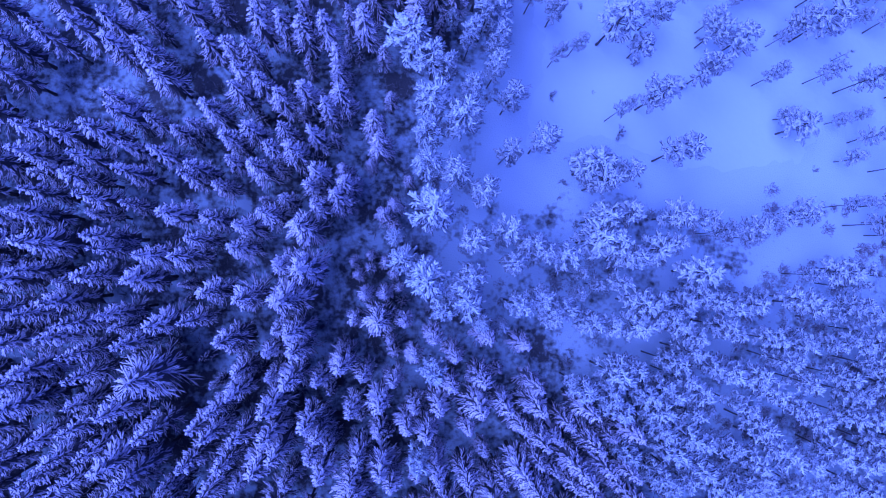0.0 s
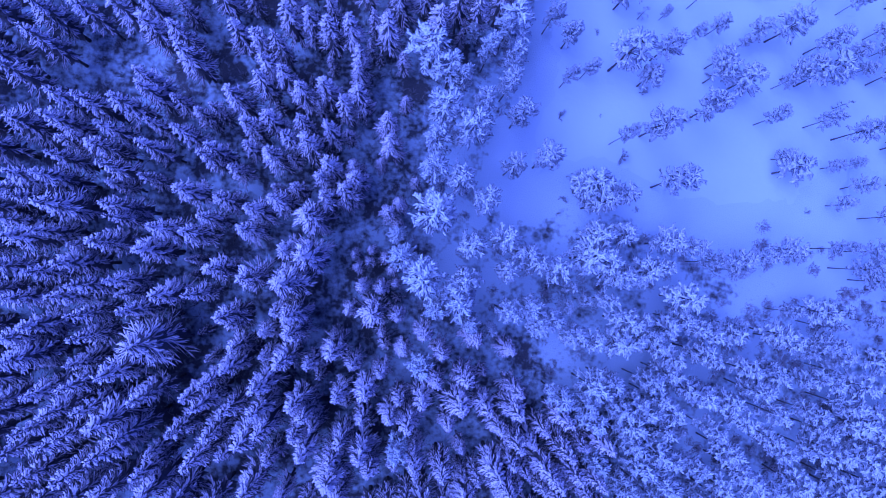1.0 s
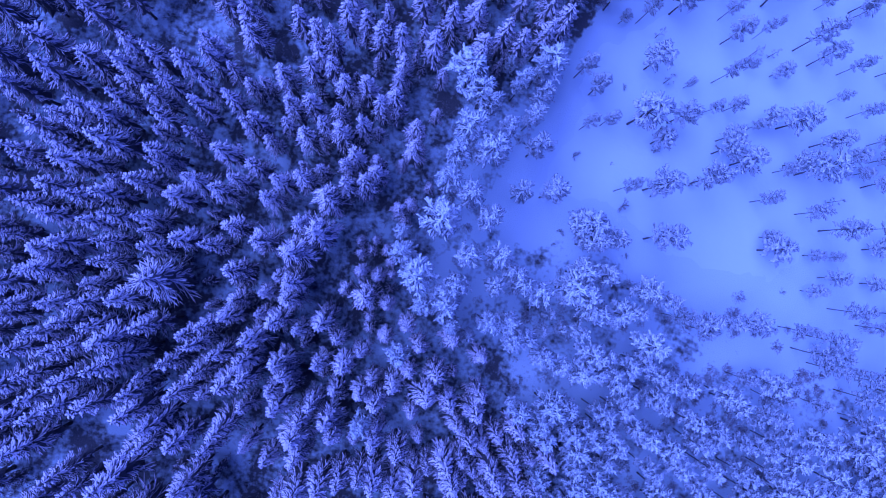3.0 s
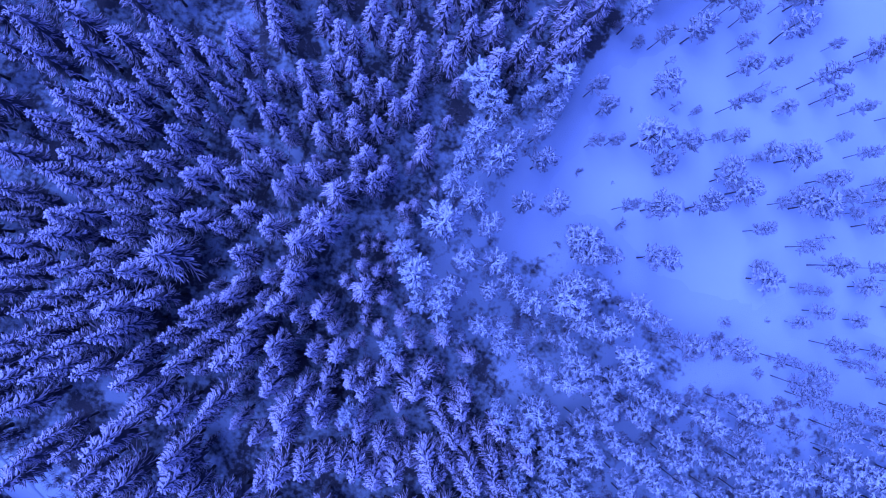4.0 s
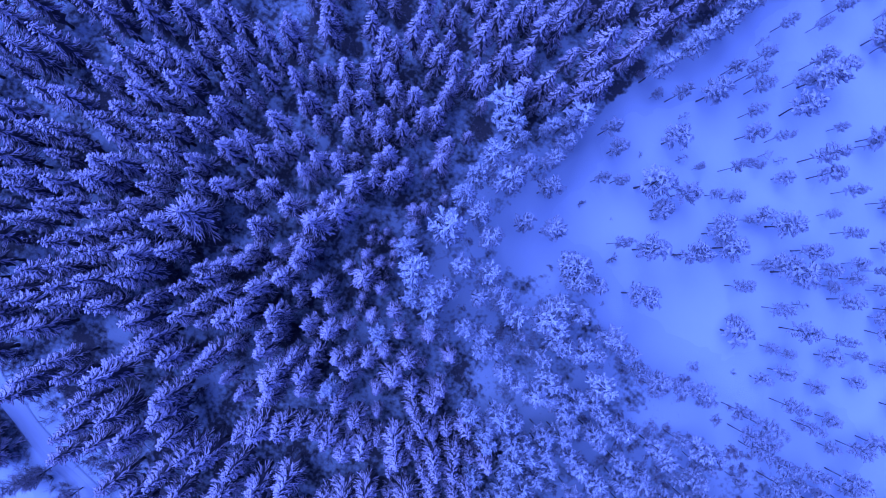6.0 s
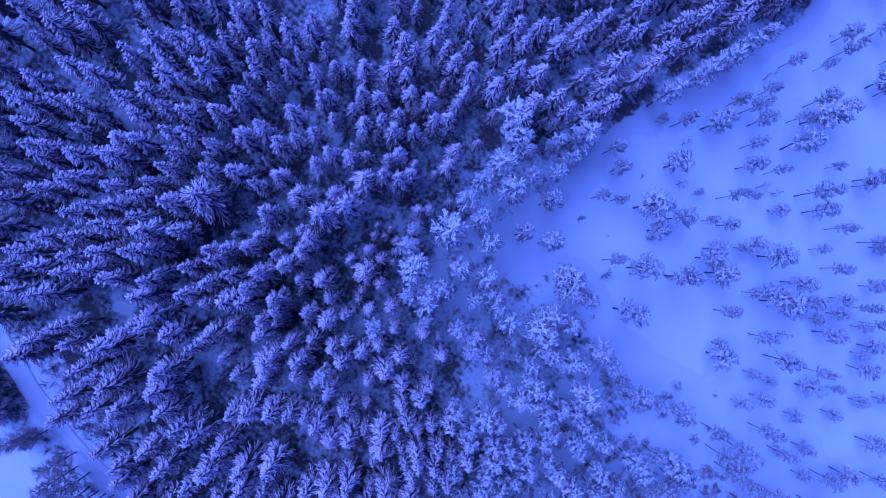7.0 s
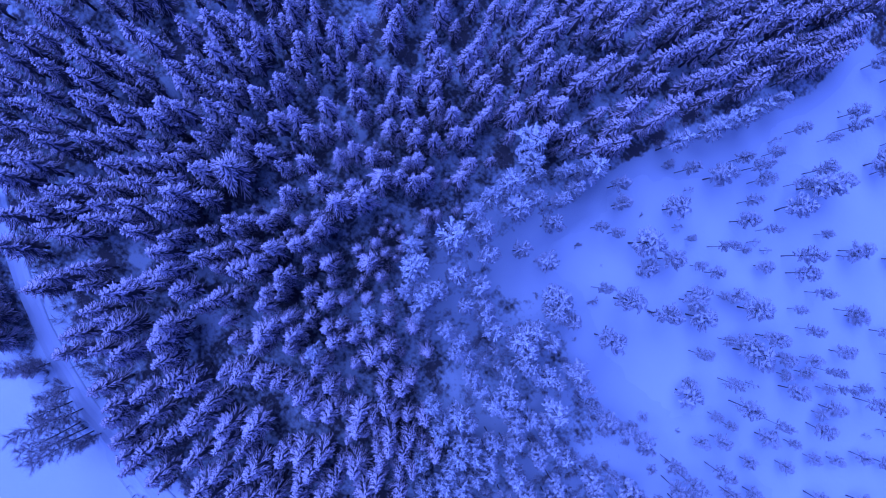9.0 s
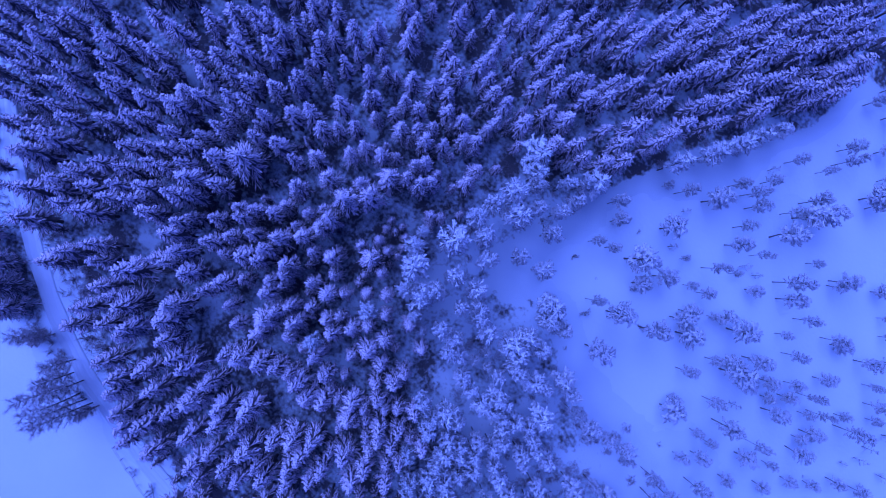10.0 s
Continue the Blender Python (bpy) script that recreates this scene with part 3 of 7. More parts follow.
SPRUCES_21 = [(-17.5, -37.8, 15.9, 5.1), (-42.4, -6.1, 16.8, 3.8), (-24.9, -34.9, 16.2, 4.1), (-7.8, -42.4, 16.3, 5.1), (-16.1, -40.1, 16.6, 5.6), (-43.3, -1.3, 15.8, 3.5), (-36.3, -24.4, 16.9, 4.2), (-10.2, -42.6, 16.5, 4.6), (-38.2, -22.0, 17.1, 4.2), (-31.6, -30.9, 17.8, 4.7), (-13.7, -42.3, 15.1, 5.1), (-42.8, -12.6, 15.9, 4.5), (-3.1, -44.9, 16.3, 5.6), (-35.3, -28.8, 17.6, 4.7), (-41.2, -20.5, 15.8, 4.4), (-46.1, -2.2, 16.2, 5.2), (-38.3, -25.8, 16.2, 4.7), (-45.9, -5.8, 17.3, 4.7), (-43.3, -16.4, 16.7, 4.9), (-45.3, -9.6, 16.0, 4.2), (-44.6, -14.1, 15.6, 5.2), (-40.7, -24.2, 17.1, 3.8), (-35.1, -32.0, 17.0, 4.6), (-26.4, -39.5, 17.7, 5.6)]
SPRUCES_22 = [(-47.7, -0.3, 16.4, 3.6), (-44.8, -17.0, 16.4, 5.0), (-22.1, -43.6, 16.2, 6.7), (-48.1, -8.9, 16.5, 4.4), (-3.7, -48.9, 15.0, 4.1), (-8.3, -48.6, 15.9, 4.7), (-19.0, -45.5, 15.5, 4.6), (-11.8, -47.9, 15.7, 4.2), (-44.9, -21.7, 16.8, 3.6), (-40.3, -29.7, 16.1, 4.2), (-38.7, -32.2, 16.5, 4.1), (-24.5, -44.0, 16.4, 3.8), (-18.7, -47.0, 15.1, 4.1), (-42.9, -27.2, 16.2, 4.7), (-37.8, -34.6, 16.2, 4.6), (-51.2, -3.7, 15.6, 3.6), (-47.8, -19.7, 17.1, 4.7), (-27.1, -44.7, 15.6, 4.1), (-46.7, -23.8, 16.0, 4.7), (-52.5, -2.8, 16.4, 4.4), (-21.7, -47.9, 15.1, 4.6), (-50.7, -14.0, 12.7, 3.1), (-30.9, -42.7, 15.2, 3.7), (-33.3, -41.3, 16.0, 4.3)]
SPRUCES_23 = [(-4.9, -53.6, 15.2, 4.6), (-13.8, -52.2, 14.4, 5.1), (-43.5, -32.3, 15.7, 4.7), (-51.7, -17.0, 13.0, 3.1), (-53.8, -8.6, 17.3, 5.2), (-52.8, -13.6, 16.5, 4.2), (-17.1, -52.0, 14.9, 4.9), (-41.3, -36.2, 16.4, 4.3), (-12.2, -53.6, 15.0, 4.7), (-38.7, -39.3, 15.9, 5.1), (-26.0, -48.8, 16.1, 4.1), (-0.8, -55.4, 14.0, 5.2), (-49.0, -27.3, 15.6, 4.2), (-9.0, -55.6, 13.8, 4.7), (-6.7, -56.2, 13.9, 5.2), (-52.4, -21.7, 15.3, 4.2), (-51.8, -23.5, 15.8, 4.2), (-44.2, -36.0, 15.8, 4.4), (-55.7, -15.3, 15.5, 4.4), (-25.1, -52.1, 14.5, 4.7), (-35.4, -45.8, 14.9, 4.2), (-41.6, -40.8, 16.0, 5.1), (-45.6, -36.3, 15.5, 4.2), (-4.7, -58.4, 12.3, 3.7)]
SPRUCES_24 = [(-58.0, -10.0, 15.9, 4.7), (-54.4, -23.2, 15.2, 4.8), (-44.1, -40.2, 15.3, 4.2), (-35.4, -48.4, 15.5, 4.8), (-45.6, -39.3, 15.4, 4.7), (-56.9, -21.0, 15.8, 4.8), (-61.2, -2.8, 17.8, 5.3), (-52.4, -31.9, 15.9, 4.7), (-59.2, -18.3, 15.3, 4.8), (-55.1, -28.4, 15.7, 3.5), (-60.7, -14.8, 15.5, 4.7), (-51.5, -35.9, 15.7, 4.7), (-60.9, -18.9, 15.2, 4.4), (-63.6, -6.4, 15.9, 6.7), (-55.6, -32.0, 15.8, 4.0), (-47.2, -43.7, 16.2, 5.7), (-53.2, -36.7, 15.7, 5.2), (-44.1, -47.6, 14.4, 6.4), (-51.8, -39.4, 16.1, 5.2), (-58.5, -30.2, 16.9, 4.1), (-60.0, -27.3, 15.2, 4.4), (-52.3, -40.8, 15.9, 5.1), (-66.1, -9.7, 12.1, 3.1), (-62.7, -24.0, 14.5, 4.3)]
SPRUCES_25 = [(-56.5, -37.8, 15.2, 4.7), (-59.4, -35.1, 14.9, 3.6), (-50.7, -47.1, 12.0, 3.1), (-69.2, -3.3, 16.0, 5.3), (-66.3, -20.9, 15.4, 4.8), (-67.5, -16.9, 17.2, 4.0), (-69.7, -7.7, 16.4, 4.5), (-64.3, -29.3, 17.8, 3.7), (-67.3, -24.1, 15.9, 4.7), (-67.0, -26.9, 15.8, 4.7), (-64.9, -32.7, 14.5, 3.5), (-60.4, -41.3, 12.8, 3.4), (-72.1, -12.8, 18.5, 5.3), (-63.3, -37.2, 16.4, 4.1), (-71.3, -18.2, 15.3, 5.3), (-56.7, -48.0, 8.6, 3.5), (-74.7, -2.7, 17.1, 5.3), (-71.0, -24.3, 16.5, 3.6), (-68.3, -31.5, 16.1, 3.8), (-75.4, -15.2, 18.5, 5.3), (-76.7, -9.7, 18.2, 6.7), (-67.0, -39.9, 16.7, 3.8), (-68.7, -37.1, 14.3, 4.1), (-72.8, -29.2, 16.6, 4.4)]
SPRUCES_26 = [(-79.5, -7.3, 15.2, 6.7), (-72.6, -35.1, 15.1, 4.8), (-74.3, -32.2, 14.6, 3.5), (-78.8, -18.7, 15.2, 6.7), (-76.8, -27.9, 14.7, 4.4), (-79.8, -24.6, 16.5, 5.3), (-78.2, -30.8, 16.3, 4.3), (-83.8, -9.7, 18.8, 6.7), (-85.0, -22.0, 18.2, 4.5), (-85.1, -28.4, 17.3, 5.3)]
SPRUCES = SPRUCES_1 + SPRUCES_2 + SPRUCES_3 + SPRUCES_4 + SPRUCES_5 + SPRUCES_6 + SPRUCES_7 + SPRUCES_8 + SPRUCES_9 + SPRUCES_10 + SPRUCES_11 + SPRUCES_12 + SPRUCES_13 + SPRUCES_14 + SPRUCES_15 + SPRUCES_16 + SPRUCES_17 + SPRUCES_18 + SPRUCES_19 + SPRUCES_20 + SPRUCES_21 + SPRUCES_22 + SPRUCES_23 + SPRUCES_24 + SPRUCES_25 + SPRUCES_26
PINES_1 = [(4.0, 5.9, 16.2, 6.6), (8.9, 2.3, 14.6, 4.2), (3.0, 12.0, 15.8, 4.3), (6.8, 10.9, 15.5, 4.5), (10.2, 8.7, 16.0, 4.1), (13.3, 3.4, 14.7, 4.3), (3.0, 15.7, 16.5, 4.1), (16.2, 2.0, 14.2, 4.0), (17.8, 0.9, 14.0, 3.7), (7.8, 18.1, 15.8, 5.5), (3.8, 19.9, 15.5, 5.3), (20.3, 0.6, 14.0, 4.6), (9.0, 22.0, 14.1, 3.4), (5.9, 24.4, 14.6, 3.2), (3.9, 26.0, 14.2, 4.6), (25.9, 5.3, 12.7, 4.4), (27.3, 2.3, 13.1, 4.5), (12.2, 25.0, 14.2, 3.4), (26.1, 10.0, 14.3, 4.0), (1.2, 28.2, 14.9, 6.7), (29.5, 0.1, 13.2, 3.6), (29.3, 6.0, 12.9, 3.9), (8.9, 29.1, 14.5, 3.2), (12.4, 28.2, 14.6, 3.4)]
PINES_2 = [(28.8, 11.3, 14.0, 3.6), (6.6, 32.3, 9.3, 2.4), (11.0, 32.0, 13.8, 3.1), (34.9, 2.1, 12.4, 3.1), (12.0, 33.4, 13.8, 6.0), (36.4, 5.8, 11.7, 4.5), (39.0, 5.3, 12.7, 3.4), (46.4, 4.3, 11.6, 3.7), (50.3, 5.1, 10.8, 3.0), (19.2, 49.1, 13.9, 4.5), (53.8, 6.5, 10.9, 3.7), (22.1, 55.6, 13.6, 4.3), (22.7, 57.6, 14.3, 3.8), (24.4, 61.3, 13.5, 4.4), (25.2, 65.0, 13.7, 4.4), (28.0, 71.5, 10.1, 4.0)]
PINES_3 = [(45.3, 66.0, 11.8, 5.3), (82.2, 1.2, 11.9, 4.4), (2.9, -2.6, 15.9, 6.1), (5.0, -6.2, 14.5, 3.5), (8.6, -2.1, 14.4, 4.1), (8.0, -5.2, 15.4, 4.8), (9.5, -7.7, 14.7, 3.0), (13.9, -0.5, 14.0, 3.4), (3.9, -13.6, 14.5, 3.9), (14.4, -5.7, 14.7, 3.7), (12.9, -8.6, 9.3, 2.6), (17.5, -5.2, 12.6, 4.0), (18.6, -7.1, 14.2, 3.6), (20.4, -6.1, 12.9, 4.0), (23.4, -4.6, 8.1, 2.7), (23.9, -2.0, 8.0, 2.3), (1.9, -24.3, 14.1, 3.5), (23.7, -8.0, 12.5, 3.8), (26.2, -3.5, 7.8, 2.3), (22.3, -16.1, 13.7, 4.0), (26.2, -8.7, 12.7, 3.5), (28.0, -3.1, 11.9, 3.1)]
PINES_4 = [(28.8, -13.5, 13.5, 3.6), (26.7, -18.5, 14.1, 4.2), (32.2, -5.2, 12.4, 3.7), (31.8, -8.1, 12.1, 3.6), (30.2, -16.8, 13.6, 3.9), (33.8, -7.2, 12.6, 3.1), (35.1, -8.4, 12.2, 3.7), (32.5, -15.8, 12.5, 3.6), (33.9, -17.2, 12.3, 3.6), (32.2, -21.2, 12.9, 3.5), (38.3, -4.6, 11.8, 3.1), (37.0, -12.0, 11.8, 3.6), (39.1, -1.7, 11.9, 5.3), (33.2, -23.8, 13.6, 4.2), (37.4, -16.8, 12.6, 3.8), (31.6, -26.6, 13.2, 3.5), (36.6, -19.5, 12.1, 3.3), (35.6, -22.1, 12.5, 4.3), (41.6, -8.8, 11.2, 3.7), (33.0, -28.0, 12.9, 3.5), (37.1, -22.7, 12.9, 3.6), (41.5, -14.5, 12.1, 4.1), (43.0, -9.7, 11.0, 3.0), (34.9, -27.5, 12.6, 3.3)]
PINES_5 = [(40.1, -20.0, 8.0, 2.1), (36.7, -25.8, 13.7, 3.9), (45.1, -5.9, 11.9, 3.7), (43.6, -18.8, 11.9, 3.1), (41.3, -23.7, 11.7, 3.6), (45.8, -15.1, 11.4, 3.1), (48.0, -10.4, 11.6, 3.4), (40.2, -28.9, 12.6, 4.3), (47.7, -17.2, 11.4, 4.1), (46.1, -21.5, 11.1, 4.1), (43.0, -28.5, 12.2, 3.6), (45.2, -26.1, 11.0, 4.0), (52.3, -5.2, 11.0, 4.0), (47.3, -23.9, 11.5, 3.6), (52.1, -11.2, 10.9, 3.7), (45.7, -28.1, 11.3, 3.6), (54.0, -6.1, 11.0, 3.7), (51.5, -19.1, 10.9, 3.4), (52.6, -16.2, 10.8, 3.7), (49.8, -25.5, 11.0, 4.4), (47.7, -30.2, 11.5, 3.6)]
PINES_6 = [(54.0, -21.1, 10.5, 3.4), (58.5, -1.6, 11.4, 4.4), (52.4, -26.3, 10.8, 3.7), (51.9, -29.8, 10.8, 3.7), (57.9, -15.6, 10.9, 3.4), (59.7, -6.0, 11.7, 3.4), (59.5, -11.2, 11.5, 3.4), (49.9, -35.9, 10.6, 5.2), (56.4, -25.2, 10.3, 4.4), (58.6, -20.7, 10.6, 3.7), (59.8, -18.0, 10.2, 3.4), (52.6, -34.2, 12.1, 5.2), (63.5, -7.9, 8.2, 2.9), (62.6, -14.1, 11.4, 3.4), (61.6, -20.7, 10.8, 3.7), (57.6, -30.1, 10.1, 4.4), (64.3, -11.2, 11.6, 4.4), (59.8, -26.5, 10.5, 4.4), (64.3, -16.6, 10.4, 5.2)]
PINES_7 = [(62.3, -24.4, 10.4, 3.7), (66.8, -7.7, 13.8, 4.4), (60.4, -30.1, 10.4, 4.0), (64.9, -21.1, 11.8, 5.2), (63.7, -26.1, 10.1, 5.2), (67.0, -18.9, 10.4, 4.4), (67.9, -15.8, 12.7, 5.2), (61.3, -34.4, 10.0, 5.2), (71.1, -12.4, 14.1, 5.2), (62.1, -37.3, 12.4, 5.2), (72.3, -6.6, 12.9, 5.2), (67.1, -28.3, 11.9, 5.2), (65.1, -32.8, 12.4, 4.4), (70.3, -19.9, 10.1, 4.4), (68.7, -25.1, 11.6, 5.2), (65.1, -39.4, 10.5, 4.4), (67.2, -36.2, 12.5, 5.2), (76.4, -3.4, 13.7, 5.2), (73.2, -23.1, 11.6, 5.2), (70.8, -29.7, 13.7, 4.4), (77.2, -8.7, 11.7, 4.4), (76.6, -15.1, 13.8, 5.2), (71.1, -33.1, 11.8, 5.2)]
PINES_8 = [(75.8, -20.3, 12.5, 4.4), (78.3, -12.6, 12.4, 5.2), (76.1, -24.0, 13.6, 5.2), (74.7, -29.3, 13.9, 5.2), (70.4, -38.8, 13.5, 4.4), (80.5, -4.7, 13.1, 5.2), (74.2, -32.5, 11.2, 4.4), (80.6, -10.4, 13.0, 4.4), (80.9, -16.3, 12.3, 4.4), (78.6, -25.7, 14.3, 4.4), (78.3, -29.4, 11.0, 5.2), (80.8, -22.3, 12.7, 5.2), (84.4, -4.9, 13.1, 4.4), (77.4, -34.2, 10.8, 4.4), (84.1, -11.4, 13.2, 5.2), (80.3, -32.5, 13.9, 4.4), (84.3, -20.3, 11.3, 5.2), (86.7, -7.6, 11.4, 5.2), (86.4, -14.0, 11.5, 5.2), (87.8, -1.9, 11.3, 4.4), (83.7, -27.5, 10.9, 5.2), (85.4, -23.9, 12.6, 4.4), (88.5, -9.9, 12.2, 5.2), (87.2, -20.3, 10.6, 4.4)]
PINES_9 = [(90.7, -6.9, 10.9, 4.4), (90.6, -15.0, 12.4, 4.4), (90.4, -18.5, 12.9, 5.2), (92.8, -11.0, 11.2, 5.2), (93.7, -7.5, 12.5, 4.4), (-0.9, 2.8, 11.5, 2.9)]
PINES_10 = [(7.9, -3.5, 13.0, 5.1), (25.1, 2.4, 13.0, 6.0), (28.5, 0.5, 11.5, 3.5), (33.2, 1.4, 11.5, 4.8), (29.6, -8.6, 13.0, 4.7), (30.7, -5.7, 13.0, 4.3), (26.8, -14.6, 13.0, 5.1), (25.8, -16.9, 13.0, 3.8), (32.0, -18.8, 13.0, 4.3), (35.4, -15.2, 13.0, 3.4), (39.2, -13.6, 11.5, 3.5), (34.2, -13.2, 13.0, 3.4), (36.2, -6.1, 11.5, 4.3), (40.6, -5.5, 11.5, 3.5), (42.5, -6.3, 11.5, 3.5), (37.5, -10.0, 11.5, 3.5), (45.1, -14.9, 11.5, 4.3), (49.8, -13.2, 11.5, 3.5), (27.6, -23.9, 13.0, 3.8)]
PINES = PINES_1 + PINES_2 + PINES_3 + PINES_4 + PINES_5 + PINES_6 + PINES_7 + PINES_8 + PINES_9 + PINES_10
FIELD_PINES_1 = [(13.9, 13.8, 13.5, 3.6), (18.3, 15.4, 13.5, 4.4), (14.2, 21.1, 13.5, 4.2), (24.7, 12.3, 13.5, 6.3), (21.3, 28.3, 9.3, 2.3), (29.6, 20.3, 11.9, 2.3), (24.4, 30.1, 8.3, 2.6), (36.6, 14.4, 13.5, 5.0), (21.1, 34.5, 9.2, 3.5), (17.9, 36.4, 10.8, 3.2), (34.3, 22.1, 12.4, 5.1), (28.7, 31.9, 13.5, 6.5), (33.4, 30.0, 7.7, 4.1), (41.0, 25.3, 13.3, 4.5), (35.1, 34.3, 10.1, 4.3), (28.8, 41.8, 9.4, 5.0), (22.3, 47.7, 5.2, 2.1), (43.7, 31.7, 9.5, 3.8), (36.1, 41.0, 4.5, 1.7), (25.1, 48.8, 10.6, 2.9), (43.8, 34.0, 8.2, 3.5), (40.5, 38.1, 6.3, 2.2), (46.8, 30.6, 9.9, 5.2), (52.2, 26.0, 8.6, 2.9)]
FIELD_PINES_2 = [(43.5, 39.3, 7.2, 2.9), (55.6, 18.7, 8.1, 5.2), (55.3, 20.9, 4.8, 3.0), (40.4, 43.4, 11.4, 2.6), (30.1, 52.3, 10.1, 5.0), (48.5, 37.9, 4.6, 2.1), (54.7, 32.1, 6.9, 2.4), (50.0, 39.6, 6.5, 3.8), (40.1, 50.5, 9.9, 3.8), (56.1, 33.8, 8.8, 3.5), (45.2, 47.4, 4.8, 1.7), (60.2, 26.5, 8.7, 2.9), (64.5, 14.6, 6.1, 2.9), (53.2, 39.5, 10.5, 5.2), (63.3, 20.3, 4.9, 2.4), (38.5, 54.3, 8.7, 2.7), (31.2, 58.8, 8.8, 2.7), (58.5, 33.0, 11.7, 5.7), (34.4, 59.8, 10.6, 2.9), (49.8, 47.9, 5.6, 3.3), (37.1, 58.8, 9.0, 3.2), (64.9, 25.1, 10.8, 4.0), (45.2, 53.2, 8.8, 2.1)]
FIELD_PINES_3 = [(66.9, 21.1, 5.0, 2.1), (59.7, 38.4, 9.7, 3.8), (62.8, 33.6, 6.8, 2.9), (35.3, 65.2, 7.4, 2.7), (45.1, 59.3, 11.2, 5.2), (52.5, 53.6, 12.6, 4.0), (65.2, 38.0, 6.8, 3.5), (55.5, 51.8, 9.4, 3.8), (74.1, 18.9, 5.3, 2.9), (60.7, 46.9, 5.9, 2.1), (73.1, 24.5, 6.6, 4.1), (68.2, 36.2, 4.8, 2.7), (42.9, 64.3, 9.0, 2.7), (72.5, 27.8, 9.2, 2.3), (70.2, 34.6, 8.7, 3.8), (64.6, 45.4, 8.5, 2.6), (78.5, 15.2, 6.3, 3.2), (61.0, 52.1, 8.8, 2.6), (70.4, 39.2, 6.0, 3.0), (35.4, 72.4, 8.2, 2.7), (69.3, 41.9, 6.6, 2.7), (43.9, 69.2, 10.0, 3.5), (54.3, 62.0, 5.8, 2.1)]
FIELD_PINES_4 = [(78.2, 27.8, 5.1, 2.1), (79.7, 23.6, 5.5, 2.9), (47.3, 68.8, 11.1, 5.2), (72.8, 42.5, 9.2, 2.2), (84.8, 8.0, 10.8, 3.8), (75.8, 40.2, 5.5, 2.1), (79.3, 33.6, 8.3, 3.5), (78.6, 36.1, 4.6, 2.7), (72.8, 47.5, 6.7, 3.5), (67.9, 54.3, 8.4, 2.9), (41.4, 76.5, 7.0, 2.1), (60.7, 62.6, 7.2, 3.0), (76.8, 41.9, 8.8, 2.0), (78.8, 38.1, 6.8, 3.5), (60.3, 63.6, 9.0, 4.1), (83.1, 28.7, 4.9, 2.7), (88.2, 4.4, 8.4, 3.2), (87.0, 16.0, 7.4, 3.8), (70.5, 55.1, 5.4, 3.9), (42.4, 80.5, 10.4, 2.9), (88.0, 23.6, 7.4, 3.8), (87.0, 31.9, 4.7, 2.7), (40.9, 83.6, 8.3, 3.3), (93.2, 2.9, 8.0, 3.8)]
FIELD_PINES_5 = [(81.5, 46.1, 4.9, 2.4), (83.0, 44.4, 10.8, 3.4), (92.7, 18.9, 7.3, 3.2), (94.7, 7.5, 8.0, 3.2), (76.2, 56.9, 8.1, 3.5), (51.9, 80.7, 8.4, 5.4), (89.8, 36.1, 5.8, 2.9), (54.2, 80.4, 6.9, 3.3), (68.1, 69.5, 5.5, 3.6), (81.1, 55.0, 5.9, 2.1), (73.0, 66.8, 4.8, 2.1), (84.1, 52.6, 7.2, 2.9), (95.2, 29.4, 7.7, 3.8), (99.3, 9.0, 5.7, 3.8), (76.1, 64.5, 5.0, 2.1), (96.8, 24.9, 10.0, 3.2), (86.7, 50.8, 4.9, 2.1), (51.5, 86.5, 5.5, 2.7), (100.8, 3.2, 7.1, 3.2), (99.9, 14.7, 10.4, 3.2), (46.5, 90.1, 6.3, 3.6), (94.4, 38.7, 5.6, 3.0), (37.2, 95.2, 7.0, 3.2), (76.0, 71.3, 7.5, 3.8)]
FIELD_PINES_6 = [(104.5, 6.4, 8.7, 3.8), (80.6, 67.4, 8.6, 3.2), (104.4, 12.2, 8.1, 3.2), (102.5, 23.7, 8.0, 3.8), (42.1, 96.5, 8.2, 3.8), (37.5, 100.4, 6.9, 3.2), (106.3, 16.7, 8.1, 3.2), (103.7, 29.7, 8.7, 3.2), (101.5, 38.2, 6.9, 3.8), (94.1, 55.8, 4.6, 3.8), (98.8, 50.8, 6.4, 3.8), (108.8, 30.8, 6.1, 3.2), (108.2, 35.8, 8.2, 3.2), (106.3, 41.3, 9.1, 3.8), (94.9, -2.3, 9.8, 3.8), (99.8, -3.1, 9.9, 3.8), (65.2, 5.0, 11.0, 3.3), (67.0, 7.7, 11.0, 3.3), (72.4, 3.8, 11.0, 3.3), (73.9, 0.7, 11.0, 3.3), (77.7, 5.1, 11.0, 3.3), (60.8, -1.3, 11.0, 3.3)]
